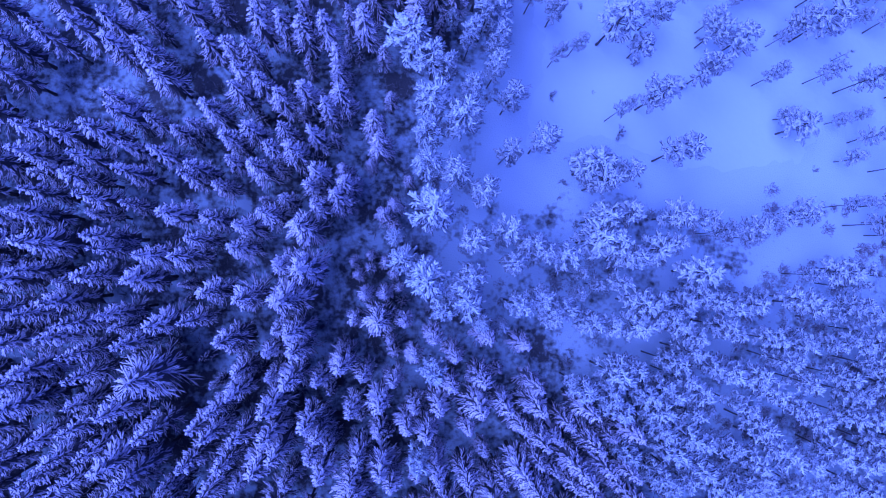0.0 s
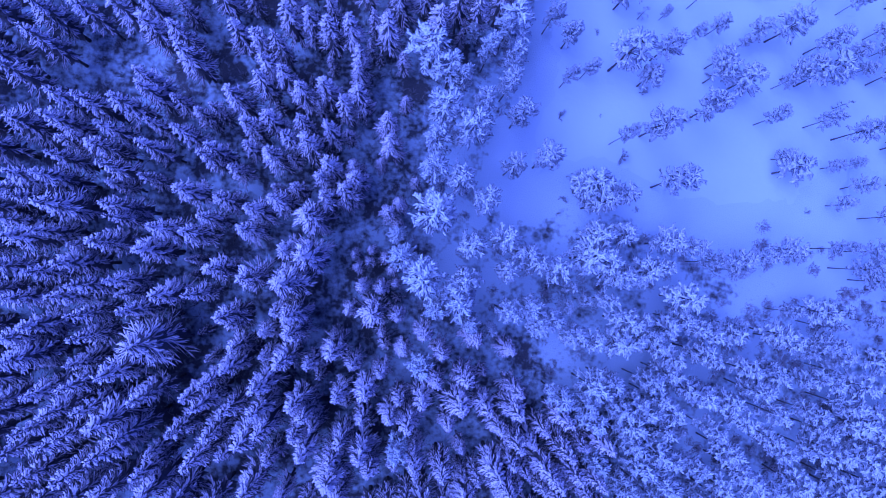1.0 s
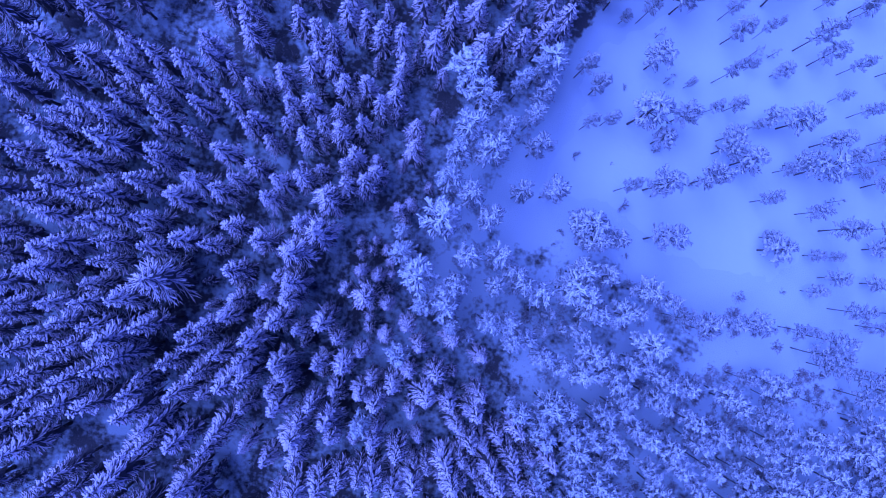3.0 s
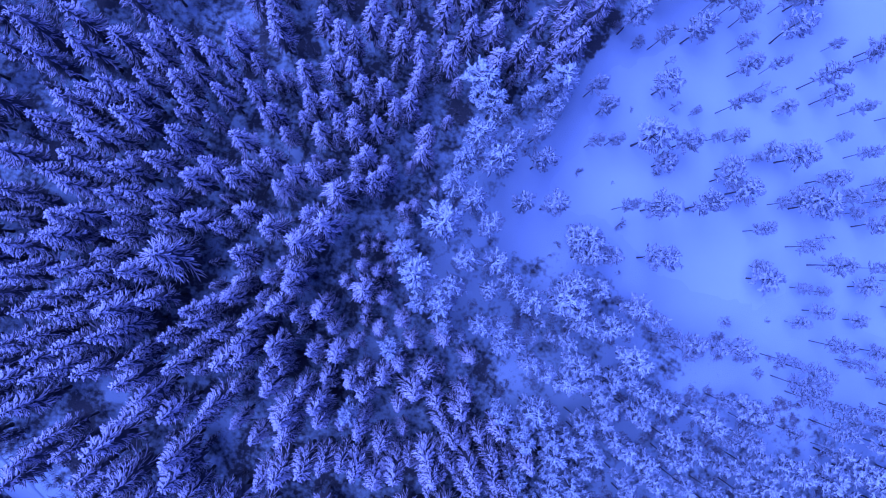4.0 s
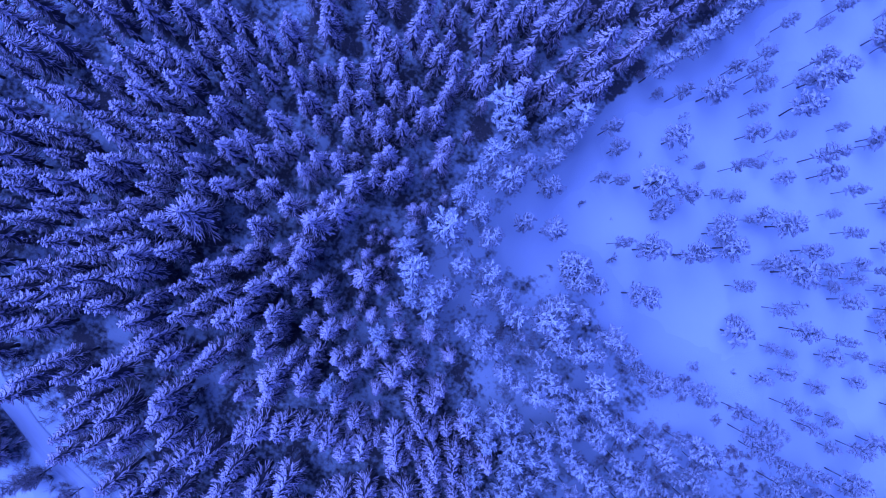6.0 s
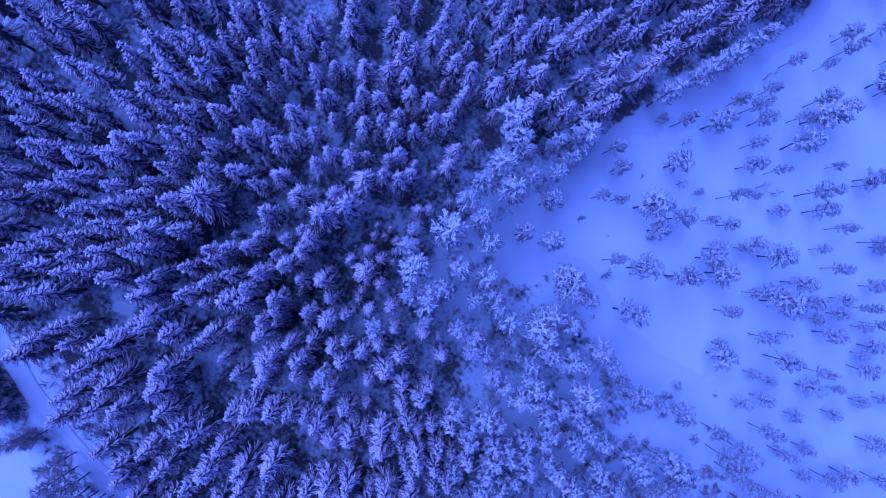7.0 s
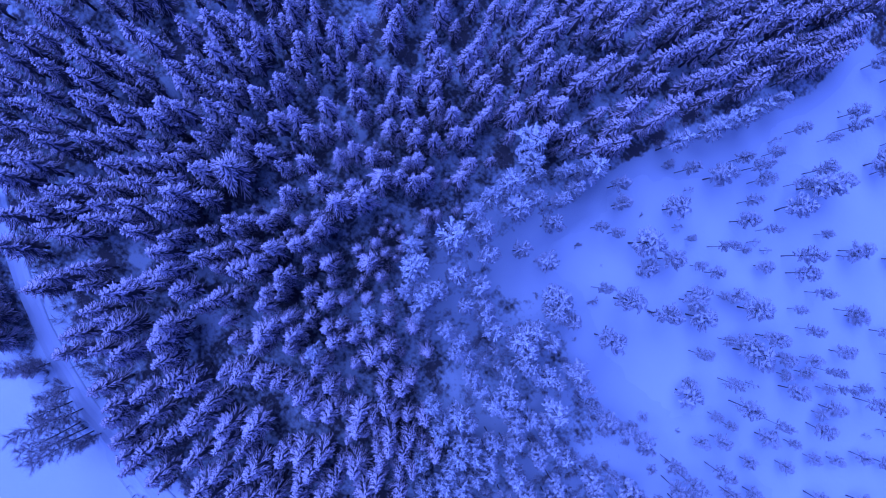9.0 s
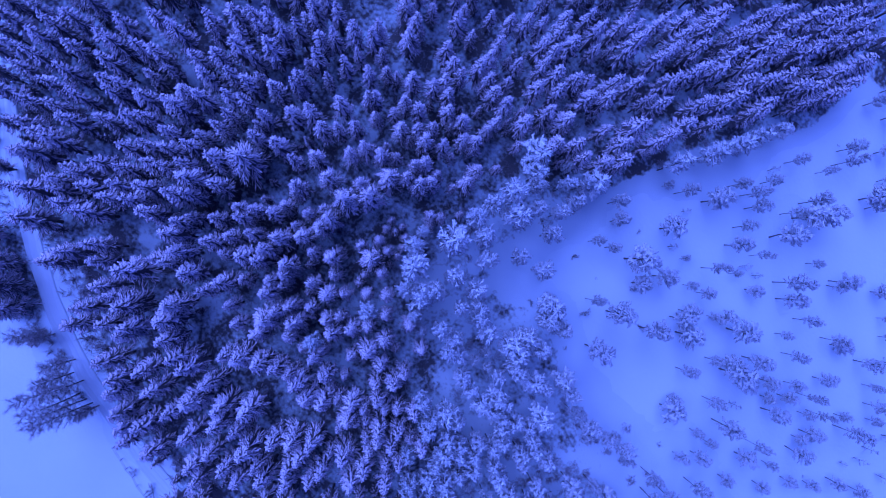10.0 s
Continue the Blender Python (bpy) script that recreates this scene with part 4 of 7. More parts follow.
FIELD_PINES_7 = [(47.9, 3.1, 8.4, 2.6), (57.5, 6.1, 6.8, 2.6), (62.3, 7.7, 10.0, 2.6), (69.7, 13.1, 10.0, 3.1), (47.4, -4.7, 9.0, 2.6), (55.6, -2.1, 8.6, 2.6), (60.5, -3.5, 10.4, 2.6), (68.1, 5.4, 10.0, 3.1), (68.4, 3.5, 9.0, 3.1), (69.0, -2.4, 7.0, 2.6), (58.7, -7.8, 7.8, 2.6), (50.6, -10.0, 12.5, 3.1), (57.5, -11.4, 8.0, 3.1), (84.1, 13.3, 8.4, 3.1), (81.2, 11.0, 5.6, 2.6), (75.0, 11.9, 8.8, 2.6), (66.8, 17.5, 7.2, 3.1), (87.1, 6.5, 6.4, 2.6), (83.0, 3.3, 5.4, 2.6), (78.4, 2.7, 6.6, 2.6), (62.2, -9.8, 6.8, 3.1), (75.6, -2.8, 6.4, 2.6), (42.7, 3.7, 11.0, 2.6)]
FIELD_PINES = FIELD_PINES_1 + FIELD_PINES_2 + FIELD_PINES_3 + FIELD_PINES_4 + FIELD_PINES_5 + FIELD_PINES_6 + FIELD_PINES_7
EDGE_SPRUCES_1 = [(-36.0, -62.2, 11.0, 5.6), (-39.5, -60.4, 12.5, 6.4), (-43.5, -58.8, 12.0, 6.2), (-49.0, -57.0, 13.0, 6.0), (23.2, 83.9, 12.0, 5.0), (28.2, 86.4, 11.0, 5.0), (28.4, 92.2, 12.0, 5.5)]
EDGE_SPRUCES = EDGE_SPRUCES_1
UNDERGROWTH_1 = [(4.0, -15.4, 7.0, 2.6), (12.6, -14.5, 7.2, 2.6), (-1.1, 4.4, 7.9, 2.6), (-4.2, -1.0, 8.6, 2.6), (-1.1, -12.0, 7.2, 2.6), (-9.2, -17.1, 7.4, 2.6), (-5.3, -20.3, 6.8, 2.6), (-1.8, -22.4, 7.4, 2.6)]
UNDERGROWTH = UNDERGROWTH_1
SAPLINGS_1 = [(32.7, 40.7, 4.2, 1.8), (29.0, 47.6, 4.1, 1.8), (45.5, 50.1, 4.1, 2.1), (48.6, 51.0, 3.7, 1.7), (64.9, 30.1, 4.3, 1.8), (34.3, 68.3, 4.2, 1.8), (89.6, 40.5, 2.3, 1.5), (91.0, 43.5, 3.9, 1.8), (80.6, 61.6, 4.1, 2.7), (90.6, 46.5, 4.1, 2.1), (91.8, 51.4, 4.2, 2.7), (96.9, 45.0, 3.4, 2.4)]
SAPLINGS = SAPLINGS_1
HEATHER_1 = [(1.4, 2.4, 0.6, 1.9), (3.0, 4.8, 0.7, 2.3), (3.4, 7.4, 0.8, 1.5), (8.6, 1.5, 0.7, 1.7), (9.3, 1.1, 0.6, 1.8), (8.6, 6.9, 1.0, 1.8), (4.7, 10.1, 1.0, 1.9), (10.7, 4.5, 0.6, 1.7), (4.4, 11.2, 0.9, 1.8), (4.9, 11.4, 0.8, 2.0), (0.6, 12.4, 1.0, 2.1), (3.1, 13.6, 0.6, 1.4), (10.1, 10.1, 0.7, 2.2), (14.3, 2.0, 0.9, 2.0), (16.6, 4.0, 0.6, 2.2), (18.1, 1.1, 0.6, 1.9), (18.3, 2.1, 0.9, 2.0), (19.2, 2.7, 0.7, 2.2), (5.7, 19.0, 0.6, 1.9), (5.2, 19.2, 0.5, 2.2), (6.7, 19.1, 0.8, 2.0), (7.7, 19.3, 0.9, 2.4), (1.5, 21.6, 0.6, 1.5), (21.9, 1.0, 0.6, 1.8)]
HEATHER_2 = [(8.5, 21.1, 0.9, 2.3), (3.7, 23.4, 0.6, 2.2), (4.7, 23.8, 0.5, 2.2), (25.1, 5.0, 0.8, 1.4), (12.3, 23.4, 0.8, 1.9), (4.5, 26.3, 0.9, 1.6), (0.4, 27.7, 1.0, 1.8), (13.4, 24.4, 0.6, 1.4), (28.2, 2.4, 0.7, 2.1), (26.2, 11.1, 0.6, 2.0), (27.5, 7.3, 0.5, 1.5), (28.4, 4.7, 0.9, 1.7), (27.4, 10.5, 0.8, 2.2), (4.2, 29.2, 0.7, 2.2), (9.5, 28.5, 0.6, 1.6), (28.8, 13.5, 1.0, 1.9), (30.3, 11.0, 0.6, 2.3), (11.7, 30.7, 1.0, 1.4), (14.7, 29.6, 0.7, 1.5), (33.6, 6.7, 0.9, 1.7), (8.5, 33.3, 0.5, 1.6), (10.2, 33.3, 0.6, 2.2), (10.7, 33.2, 0.9, 2.4), (12.9, 32.6, 0.7, 2.0)]
HEATHER_3 = [(35.4, 0.2, 0.6, 1.5), (12.7, 33.2, 0.8, 2.3), (37.3, 3.4, 0.5, 1.4), (38.3, 6.5, 0.7, 2.2), (40.0, 1.1, 0.5, 1.8), (40.1, 5.3, 0.9, 2.3), (42.2, 3.8, 0.6, 2.0), (47.3, 4.2, 0.6, 1.6), (47.5, 2.7, 0.8, 2.3), (50.2, 2.3, 0.7, 2.1), (52.4, 3.9, 0.9, 1.6), (18.7, 50.3, 1.0, 2.3), (18.5, 50.6, 0.6, 1.5), (53.8, 7.2, 0.7, 2.0), (21.9, 53.2, 0.5, 2.0), (20.8, 55.6, 0.5, 1.6), (19.6, 57.1, 0.7, 2.3), (64.0, 7.5, 0.6, 1.5), (21.5, 61.0, 1.0, 2.0), (65.6, 6.7, 0.6, 1.4), (67.6, 1.3, 0.9, 2.2), (68.4, 1.6, 0.9, 2.0), (69.2, 0.8, 0.7, 1.4), (24.6, 66.4, 0.8, 2.3)]
HEATHER_4 = [(71.3, 2.1, 0.9, 1.7), (71.5, 4.0, 0.6, 2.0), (71.4, 5.6, 0.7, 1.5), (74.7, 0.7, 0.5, 1.8), (75.4, 7.0, 0.5, 1.8), (2.2, -5.0, 0.5, 1.4), (1.5, -5.4, 0.6, 1.8), (4.1, -6.8, 0.6, 2.1), (5.7, -7.3, 0.9, 1.5), (10.6, -2.6, 1.0, 2.2), (9.3, -5.7, 0.7, 1.8), (10.6, -4.5, 0.5, 1.6), (10.0, -6.6, 1.0, 2.3), (13.7, -3.5, 0.8, 1.8), (13.8, -6.0, 0.9, 1.5), (15.6, -0.6, 1.0, 2.3), (5.3, -16.3, 0.8, 1.4), (16.5, -6.9, 0.7, 2.1), (14.5, -10.7, 0.5, 1.4), (18.3, -0.5, 0.6, 1.7), (17.8, -5.9, 0.6, 1.5), (18.2, -4.6, 1.0, 1.9), (21.4, -2.8, 0.8, 1.8), (21.7, -3.8, 1.0, 2.2)]
HEATHER_5 = [(22.1, -3.8, 0.7, 2.3), (23.3, -1.7, 0.6, 1.6), (23.1, -6.7, 0.7, 2.0), (24.1, -3.2, 0.8, 2.2), (1.2, -24.8, 0.5, 2.2), (1.9, -25.6, 0.7, 1.4), (19.9, -17.6, 0.6, 2.1), (25.8, -7.5, 1.0, 1.8), (27.0, -0.1, 0.5, 2.1), (27.1, -1.2, 0.5, 2.1), (23.5, -14.6, 1.0, 2.2), (26.5, -8.5, 0.5, 1.9), (27.7, -2.8, 0.7, 2.3), (26.6, -8.3, 0.9, 2.2), (27.6, -4.1, 1.0, 2.2), (29.2, -4.7, 0.7, 1.5), (29.7, -1.4, 1.0, 2.1), (27.7, -11.1, 0.6, 2.4), (29.9, -14.1, 0.6, 1.9), (32.8, -6.5, 0.7, 2.1), (28.0, -18.9, 0.9, 1.8), (33.8, -5.5, 0.8, 2.0), (28.0, -20.2, 0.6, 1.6), (34.3, -6.3, 0.6, 1.8)]
HEATHER_6 = [(34.0, -8.2, 0.6, 1.9), (34.9, -6.4, 0.7, 1.4), (32.2, -16.5, 0.6, 2.0), (31.8, -18.3, 0.5, 1.7), (36.9, -8.0, 0.6, 2.2), (33.1, -18.6, 0.5, 2.3), (34.3, -17.3, 0.9, 1.4), (31.8, -21.7, 1.0, 1.4), (31.9, -22.3, 0.8, 2.3), (31.2, -23.9, 0.8, 2.2), (35.0, -18.2, 0.5, 1.6), (39.4, -6.7, 0.5, 1.9), (37.9, -13.1, 0.7, 2.1), (33.2, -22.5, 0.8, 1.7), (35.7, -18.4, 0.5, 2.3), (36.1, -20.3, 1.0, 2.3), (36.4, -20.4, 0.8, 2.2), (36.9, -20.2, 1.0, 2.0), (32.3, -27.6, 0.6, 1.6), (41.9, -8.2, 0.5, 1.9), (42.1, -8.4, 0.6, 2.0), (32.8, -27.9, 0.6, 1.4), (37.9, -21.6, 0.5, 2.0), (33.6, -28.3, 0.6, 2.0)]
HEATHER_7 = [(33.8, -28.3, 0.6, 2.2), (42.8, -11.4, 0.8, 2.0), (42.4, -13.6, 1.0, 1.4), (39.0, -22.9, 0.7, 2.2), (42.1, -18.7, 0.8, 1.7), (38.5, -25.5, 0.9, 1.8), (39.3, -24.6, 0.6, 1.9), (46.1, -7.0, 0.8, 1.8), (36.9, -29.0, 0.7, 1.7), (47.2, -4.1, 0.8, 2.2), (45.1, -15.9, 1.0, 2.0), (43.7, -20.8, 0.9, 1.7), (43.5, -21.2, 0.9, 1.5), (45.4, -17.6, 0.8, 1.4), (48.8, -2.1, 0.5, 1.6), (47.0, -14.8, 0.9, 2.0), (48.0, -13.0, 0.6, 1.7), (41.2, -28.4, 0.6, 1.9), (49.2, -11.1, 1.0, 1.5), (45.1, -22.9, 0.6, 1.6), (49.5, -10.3, 0.5, 1.9), (42.9, -26.9, 0.9, 1.9), (40.3, -30.8, 0.5, 1.4), (50.0, -9.0, 0.6, 1.9)]
HEATHER_8 = [(46.3, -23.8, 0.9, 1.4), (49.3, -17.8, 0.9, 2.1), (51.9, -8.0, 1.0, 2.0), (45.3, -26.8, 0.5, 2.4), (52.4, -6.5, 1.0, 2.3), (46.3, -26.1, 0.5, 1.6), (46.0, -27.1, 0.7, 1.5), (53.3, -4.6, 0.6, 2.3), (46.9, -26.0, 0.9, 1.8), (52.3, -13.8, 0.8, 2.3), (53.1, -11.2, 0.8, 2.1), (54.4, -5.3, 0.8, 1.4), (52.5, -15.5, 0.6, 1.8), (46.5, -29.4, 0.5, 2.1), (49.0, -25.3, 1.0, 1.4), (55.2, -7.9, 0.6, 1.4), (55.8, -1.4, 0.6, 1.7), (56.0, -2.0, 0.7, 2.2), (55.8, -6.7, 0.9, 1.8), (55.5, -9.0, 0.6, 1.4), (51.9, -21.6, 0.6, 1.6), (51.1, -23.7, 0.9, 1.5), (50.8, -24.6, 0.8, 1.5), (51.8, -22.9, 0.9, 1.9)]
HEATHER_9 = [(7.5, -56.8, 0.9, 2.4), (10.9, -56.3, 0.5, 2.6), (57.5, -7.0, 0.5, 1.9), (2.3, -58.0, 0.6, 2.1), (54.5, -20.2, 0.9, 1.7), (57.9, -5.0, 0.7, 2.4), (10.1, -57.3, 0.9, 2.3), (4.2, -58.1, 1.0, 2.6), (52.5, -25.5, 0.8, 2.3), (0.1, -58.4, 0.9, 2.4), (55.9, -17.1, 0.5, 2.1), (57.9, -8.3, 1.0, 1.8), (57.1, -13.4, 1.0, 1.9), (58.4, -6.4, 0.6, 1.4), (58.8, -1.6, 0.7, 2.2), (3.9, -59.0, 0.7, 2.2), (6.1, -59.0, 0.5, 2.6), (15.6, -57.3, 1.0, 2.6), (57.4, -16.9, 0.9, 1.9), (55.8, -21.7, 0.7, 1.8), (15.3, -57.9, 0.5, 2.1), (59.5, -7.7, 0.6, 1.4), (60.1, -0.6, 0.6, 1.8), (53.3, -28.1, 0.7, 1.5)]
HEATHER_10 = [(18.3, -57.6, 0.6, 1.9), (13.0, -59.2, 0.7, 2.6), (49.2, -36.1, 0.6, 2.3), (56.5, -24.2, 0.8, 1.6), (19.3, -58.6, 0.7, 2.3), (26.2, -56.0, 0.6, 2.5), (22.4, -57.7, 0.8, 2.1), (59.5, -17.3, 0.7, 1.5), (59.2, -18.6, 0.8, 1.4), (61.2, -10.2, 0.8, 1.9), (51.1, -35.4, 0.7, 1.6), (24.6, -57.4, 0.9, 2.9), (56.6, -26.3, 0.9, 2.3), (59.8, -18.5, 0.9, 2.2), (61.5, -11.3, 0.7, 1.7), (22.2, -58.8, 0.9, 2.1), (54.0, -32.2, 0.9, 1.8), (28.2, -56.3, 0.6, 2.3), (60.1, -19.3, 0.8, 2.0), (62.6, -8.3, 0.5, 1.9), (61.9, -14.6, 0.6, 1.5), (63.3, -6.7, 0.6, 1.9), (58.5, -25.6, 0.5, 2.3), (57.1, -29.3, 0.5, 2.1)]
HEATHER_11 = [(63.3, -11.3, 0.6, 2.2), (64.2, -4.5, 0.5, 2.1), (63.6, -11.1, 0.7, 2.2), (63.3, -13.9, 0.8, 2.3), (60.2, -24.2, 0.5, 1.7), (30.8, -57.3, 0.7, 2.4), (29.7, -58.1, 1.0, 2.8), (65.3, -2.7, 0.9, 2.3), (33.9, -56.3, 0.9, 2.7), (32.5, -57.3, 0.7, 1.9), (64.9, -15.9, 0.7, 2.3), (60.5, -28.5, 0.6, 1.7), (64.2, -20.2, 1.0, 2.3), (67.5, -0.3, 0.7, 2.1), (64.9, -19.6, 1.0, 1.9), (67.4, -7.9, 0.7, 1.5), (63.4, -25.2, 0.7, 1.8), (64.5, -22.5, 0.5, 1.7), (66.3, -16.5, 0.9, 1.7), (60.4, -34.8, 0.5, 1.8), (65.3, -24.8, 0.9, 2.3), (64.8, -27.5, 0.7, 1.9), (60.1, -36.7, 0.8, 2.0), (69.4, -12.8, 0.6, 2.0)]
HEATHER_12 = [(63.0, -32.0, 0.5, 1.8), (65.8, -26.0, 0.6, 2.0), (67.1, -23.5, 1.0, 2.0), (70.3, -14.2, 0.9, 1.5), (67.8, -24.0, 0.8, 1.8), (68.9, -21.3, 0.7, 2.2), (69.4, -19.9, 0.9, 1.8), (67.1, -26.6, 0.6, 1.5), (70.9, -14.8, 0.7, 2.3), (70.5, -19.1, 0.8, 1.4), (61.3, -39.8, 0.9, 1.7), (73.3, -2.1, 0.5, 1.4), (73.0, -7.8, 1.0, 1.6), (73.7, -5.3, 0.9, 1.7), (66.6, -34.9, 0.5, 2.2), (-8.2, -55.5, 0.7, 2.3), (-13.1, -55.0, 0.6, 2.0), (-2.4, -56.7, 0.6, 2.6), (-6.0, -56.9, 1.1, 2.3), (-16.2, -55.0, 1.0, 2.6), (-3.7, -57.6, 0.5, 2.7), (-10.3, -57.2, 0.5, 2.7), (-4.9, -58.1, 1.0, 2.0), (-14.8, -57.0, 0.7, 2.2)]
HEATHER_13 = [(-10.1, -58.3, 0.8, 2.9), (-19.7, -56.4, 0.6, 2.0), (-17.9, -57.0, 0.7, 2.6), (-21.2, -56.2, 0.8, 2.6), (-30.4, -52.2, 0.7, 2.2), (-26.1, -54.6, 0.8, 2.8), (-34.6, -49.9, 0.8, 2.5), (-22.5, -56.6, 0.7, 2.4), (-25.6, -55.4, 0.9, 2.5), (-31.5, -52.2, 1.0, 2.3), (-23.8, -56.3, 0.9, 2.0), (-27.6, -54.9, 0.6, 2.8), (-30.0, -54.1, 0.6, 2.7), (-33.9, -52.7, 0.7, 2.3), (-38.0, -51.0, 0.9, 2.5), (-38.9, -51.4, 1.0, 2.3), (-40.7, -50.0, 0.6, 2.2), (-42.5, -49.0, 1.0, 2.0), (-43.5, -48.7, 0.9, 2.6), (-45.0, -47.8, 0.7, 2.4), (-49.4, -45.8, 0.7, 2.1), (-48.5, -47.0, 0.5, 2.4), (-47.1, -48.8, 0.6, 2.4), (-52.3, -43.8, 0.6, 2.2)]
HEATHER_14 = [(-50.2, -46.4, 0.6, 2.6), (-55.6, -41.9, 0.6, 2.2), (-52.9, -45.7, 0.8, 2.1), (-55.6, -43.7, 0.7, 1.9), (-57.7, -42.4, 0.6, 2.8), (-58.6, -41.2, 1.0, 2.2), (-61.2, -38.3, 0.9, 2.4), (-60.7, -41.3, 0.5, 2.3), (-63.1, -37.8, 0.8, 2.3), (-65.2, -37.4, 0.7, 2.7), (-66.7, -37.3, 0.8, 2.5), (-68.5, -34.4, 1.0, 2.3), (-68.3, -35.9, 1.1, 2.1), (-71.4, -35.1, 1.0, 2.1)]
HEATHER_15 = [(48.9, -17.5, 0.8, 1.3), (65.6, -18.3, 0.6, 1.8), (59.0, -26.0, 0.6, 1.9), (76.6, 12.1, 0.6, 2.5), (44.8, -29.0, 0.4, 2.3), (50.8, -6.6, 0.7, 1.7), (68.8, -9.1, 0.5, 2.3), (77.7, -31.0, 0.6, 1.5), (68.5, -32.4, 0.6, 2.0), (54.5, -23.9, 0.4, 2.2), (46.1, 5.3, 0.6, 2.1), (43.4, -15.5, 0.4, 2.5), (67.1, -22.4, 0.6, 2.5), (36.9, -24.9, 0.5, 1.6), (58.6, 5.2, 0.6, 1.4), (84.2, -28.2, 0.9, 1.4), (39.6, 6.1, 0.6, 1.4), (58.9, -16.3, 0.7, 1.8), (81.1, -11.3, 0.4, 2.1), (60.0, -34.6, 0.9, 1.9), (81.3, -4.4, 0.5, 1.7), (78.5, -7.5, 0.6, 1.7), (85.1, -21.6, 0.8, 1.2), (76.2, 8.7, 0.5, 1.7), (50.9, -29.4, 0.7, 1.9), (62.1, -22.7, 0.5, 2.2), (85.8, -18.7, 0.8, 2.2), (59.5, -15.4, 0.6, 1.3), (51.0, -34.9, 0.4, 2.0), (41.4, -31.1, 0.9, 2.2), (67.3, -38.8, 0.5, 1.5), (69.3, -10.8, 0.5, 1.6), (49.0, -6.7, 0.6, 2.1), (65.9, -23.6, 0.8, 2.2), (34.3, -23.0, 0.9, 2.3), (57.2, -23.7, 0.8, 1.6), (37.5, -0.5, 0.9, 1.9), (66.3, 7.7, 0.7, 2.1), (65.4, -18.8, 0.4, 1.4), (66.6, -9.4, 0.6, 1.4), (38.6, 1.7, 0.5, 2.6), (82.7, -3.9, 0.9, 2.3), (56.0, -11.0, 0.8, 1.9), (46.6, -17.2, 0.5, 1.3), (60.2, -10.7, 0.4, 2.5), (81.2, -8.9, 0.4, 1.8), (39.3, -5.1, 0.7, 2.4), (41.2, -28.9, 0.5, 1.3), (49.4, -8.6, 0.7, 1.4), (53.9, -3.5, 0.5, 2.5), (51.8, -30.8, 0.7, 1.3), (40.1, -21.1, 0.4, 2.0), (69.6, -1.2, 0.7, 1.6), (67.8, -2.4, 0.8, 1.3), (58.7, -10.0, 0.6, 1.4), (63.1, -4.6, 0.7, 2.1), (48.6, -32.2, 0.7, 2.2), (44.7, -25.2, 0.6, 1.7), (60.4, -10.1, 0.7, 1.9), (51.2, 3.7, 0.7, 1.9), (44.3, 3.0, 0.5, 1.9), (55.1, 3.9, 0.5, 1.8), (44.4, -21.6, 0.6, 1.2), (48.8, -36.5, 0.9, 1.8), (81.2, -6.6, 0.6, 1.9), (70.0, -40.7, 0.9, 1.3), (59.2, -32.5, 0.6, 2.0), (46.1, -23.7, 0.8, 2.1), (70.9, -0.0, 0.8, 1.6), (62.4, -24.6, 0.7, 1.6), (84.2, -19.4, 0.6, 1.6), (59.5, -22.2, 0.8, 1.8), (87.5, -3.0, 0.6, 1.4), (71.4, -0.5, 0.7, 1.7), (75.3, -7.0, 0.8, 1.4)]
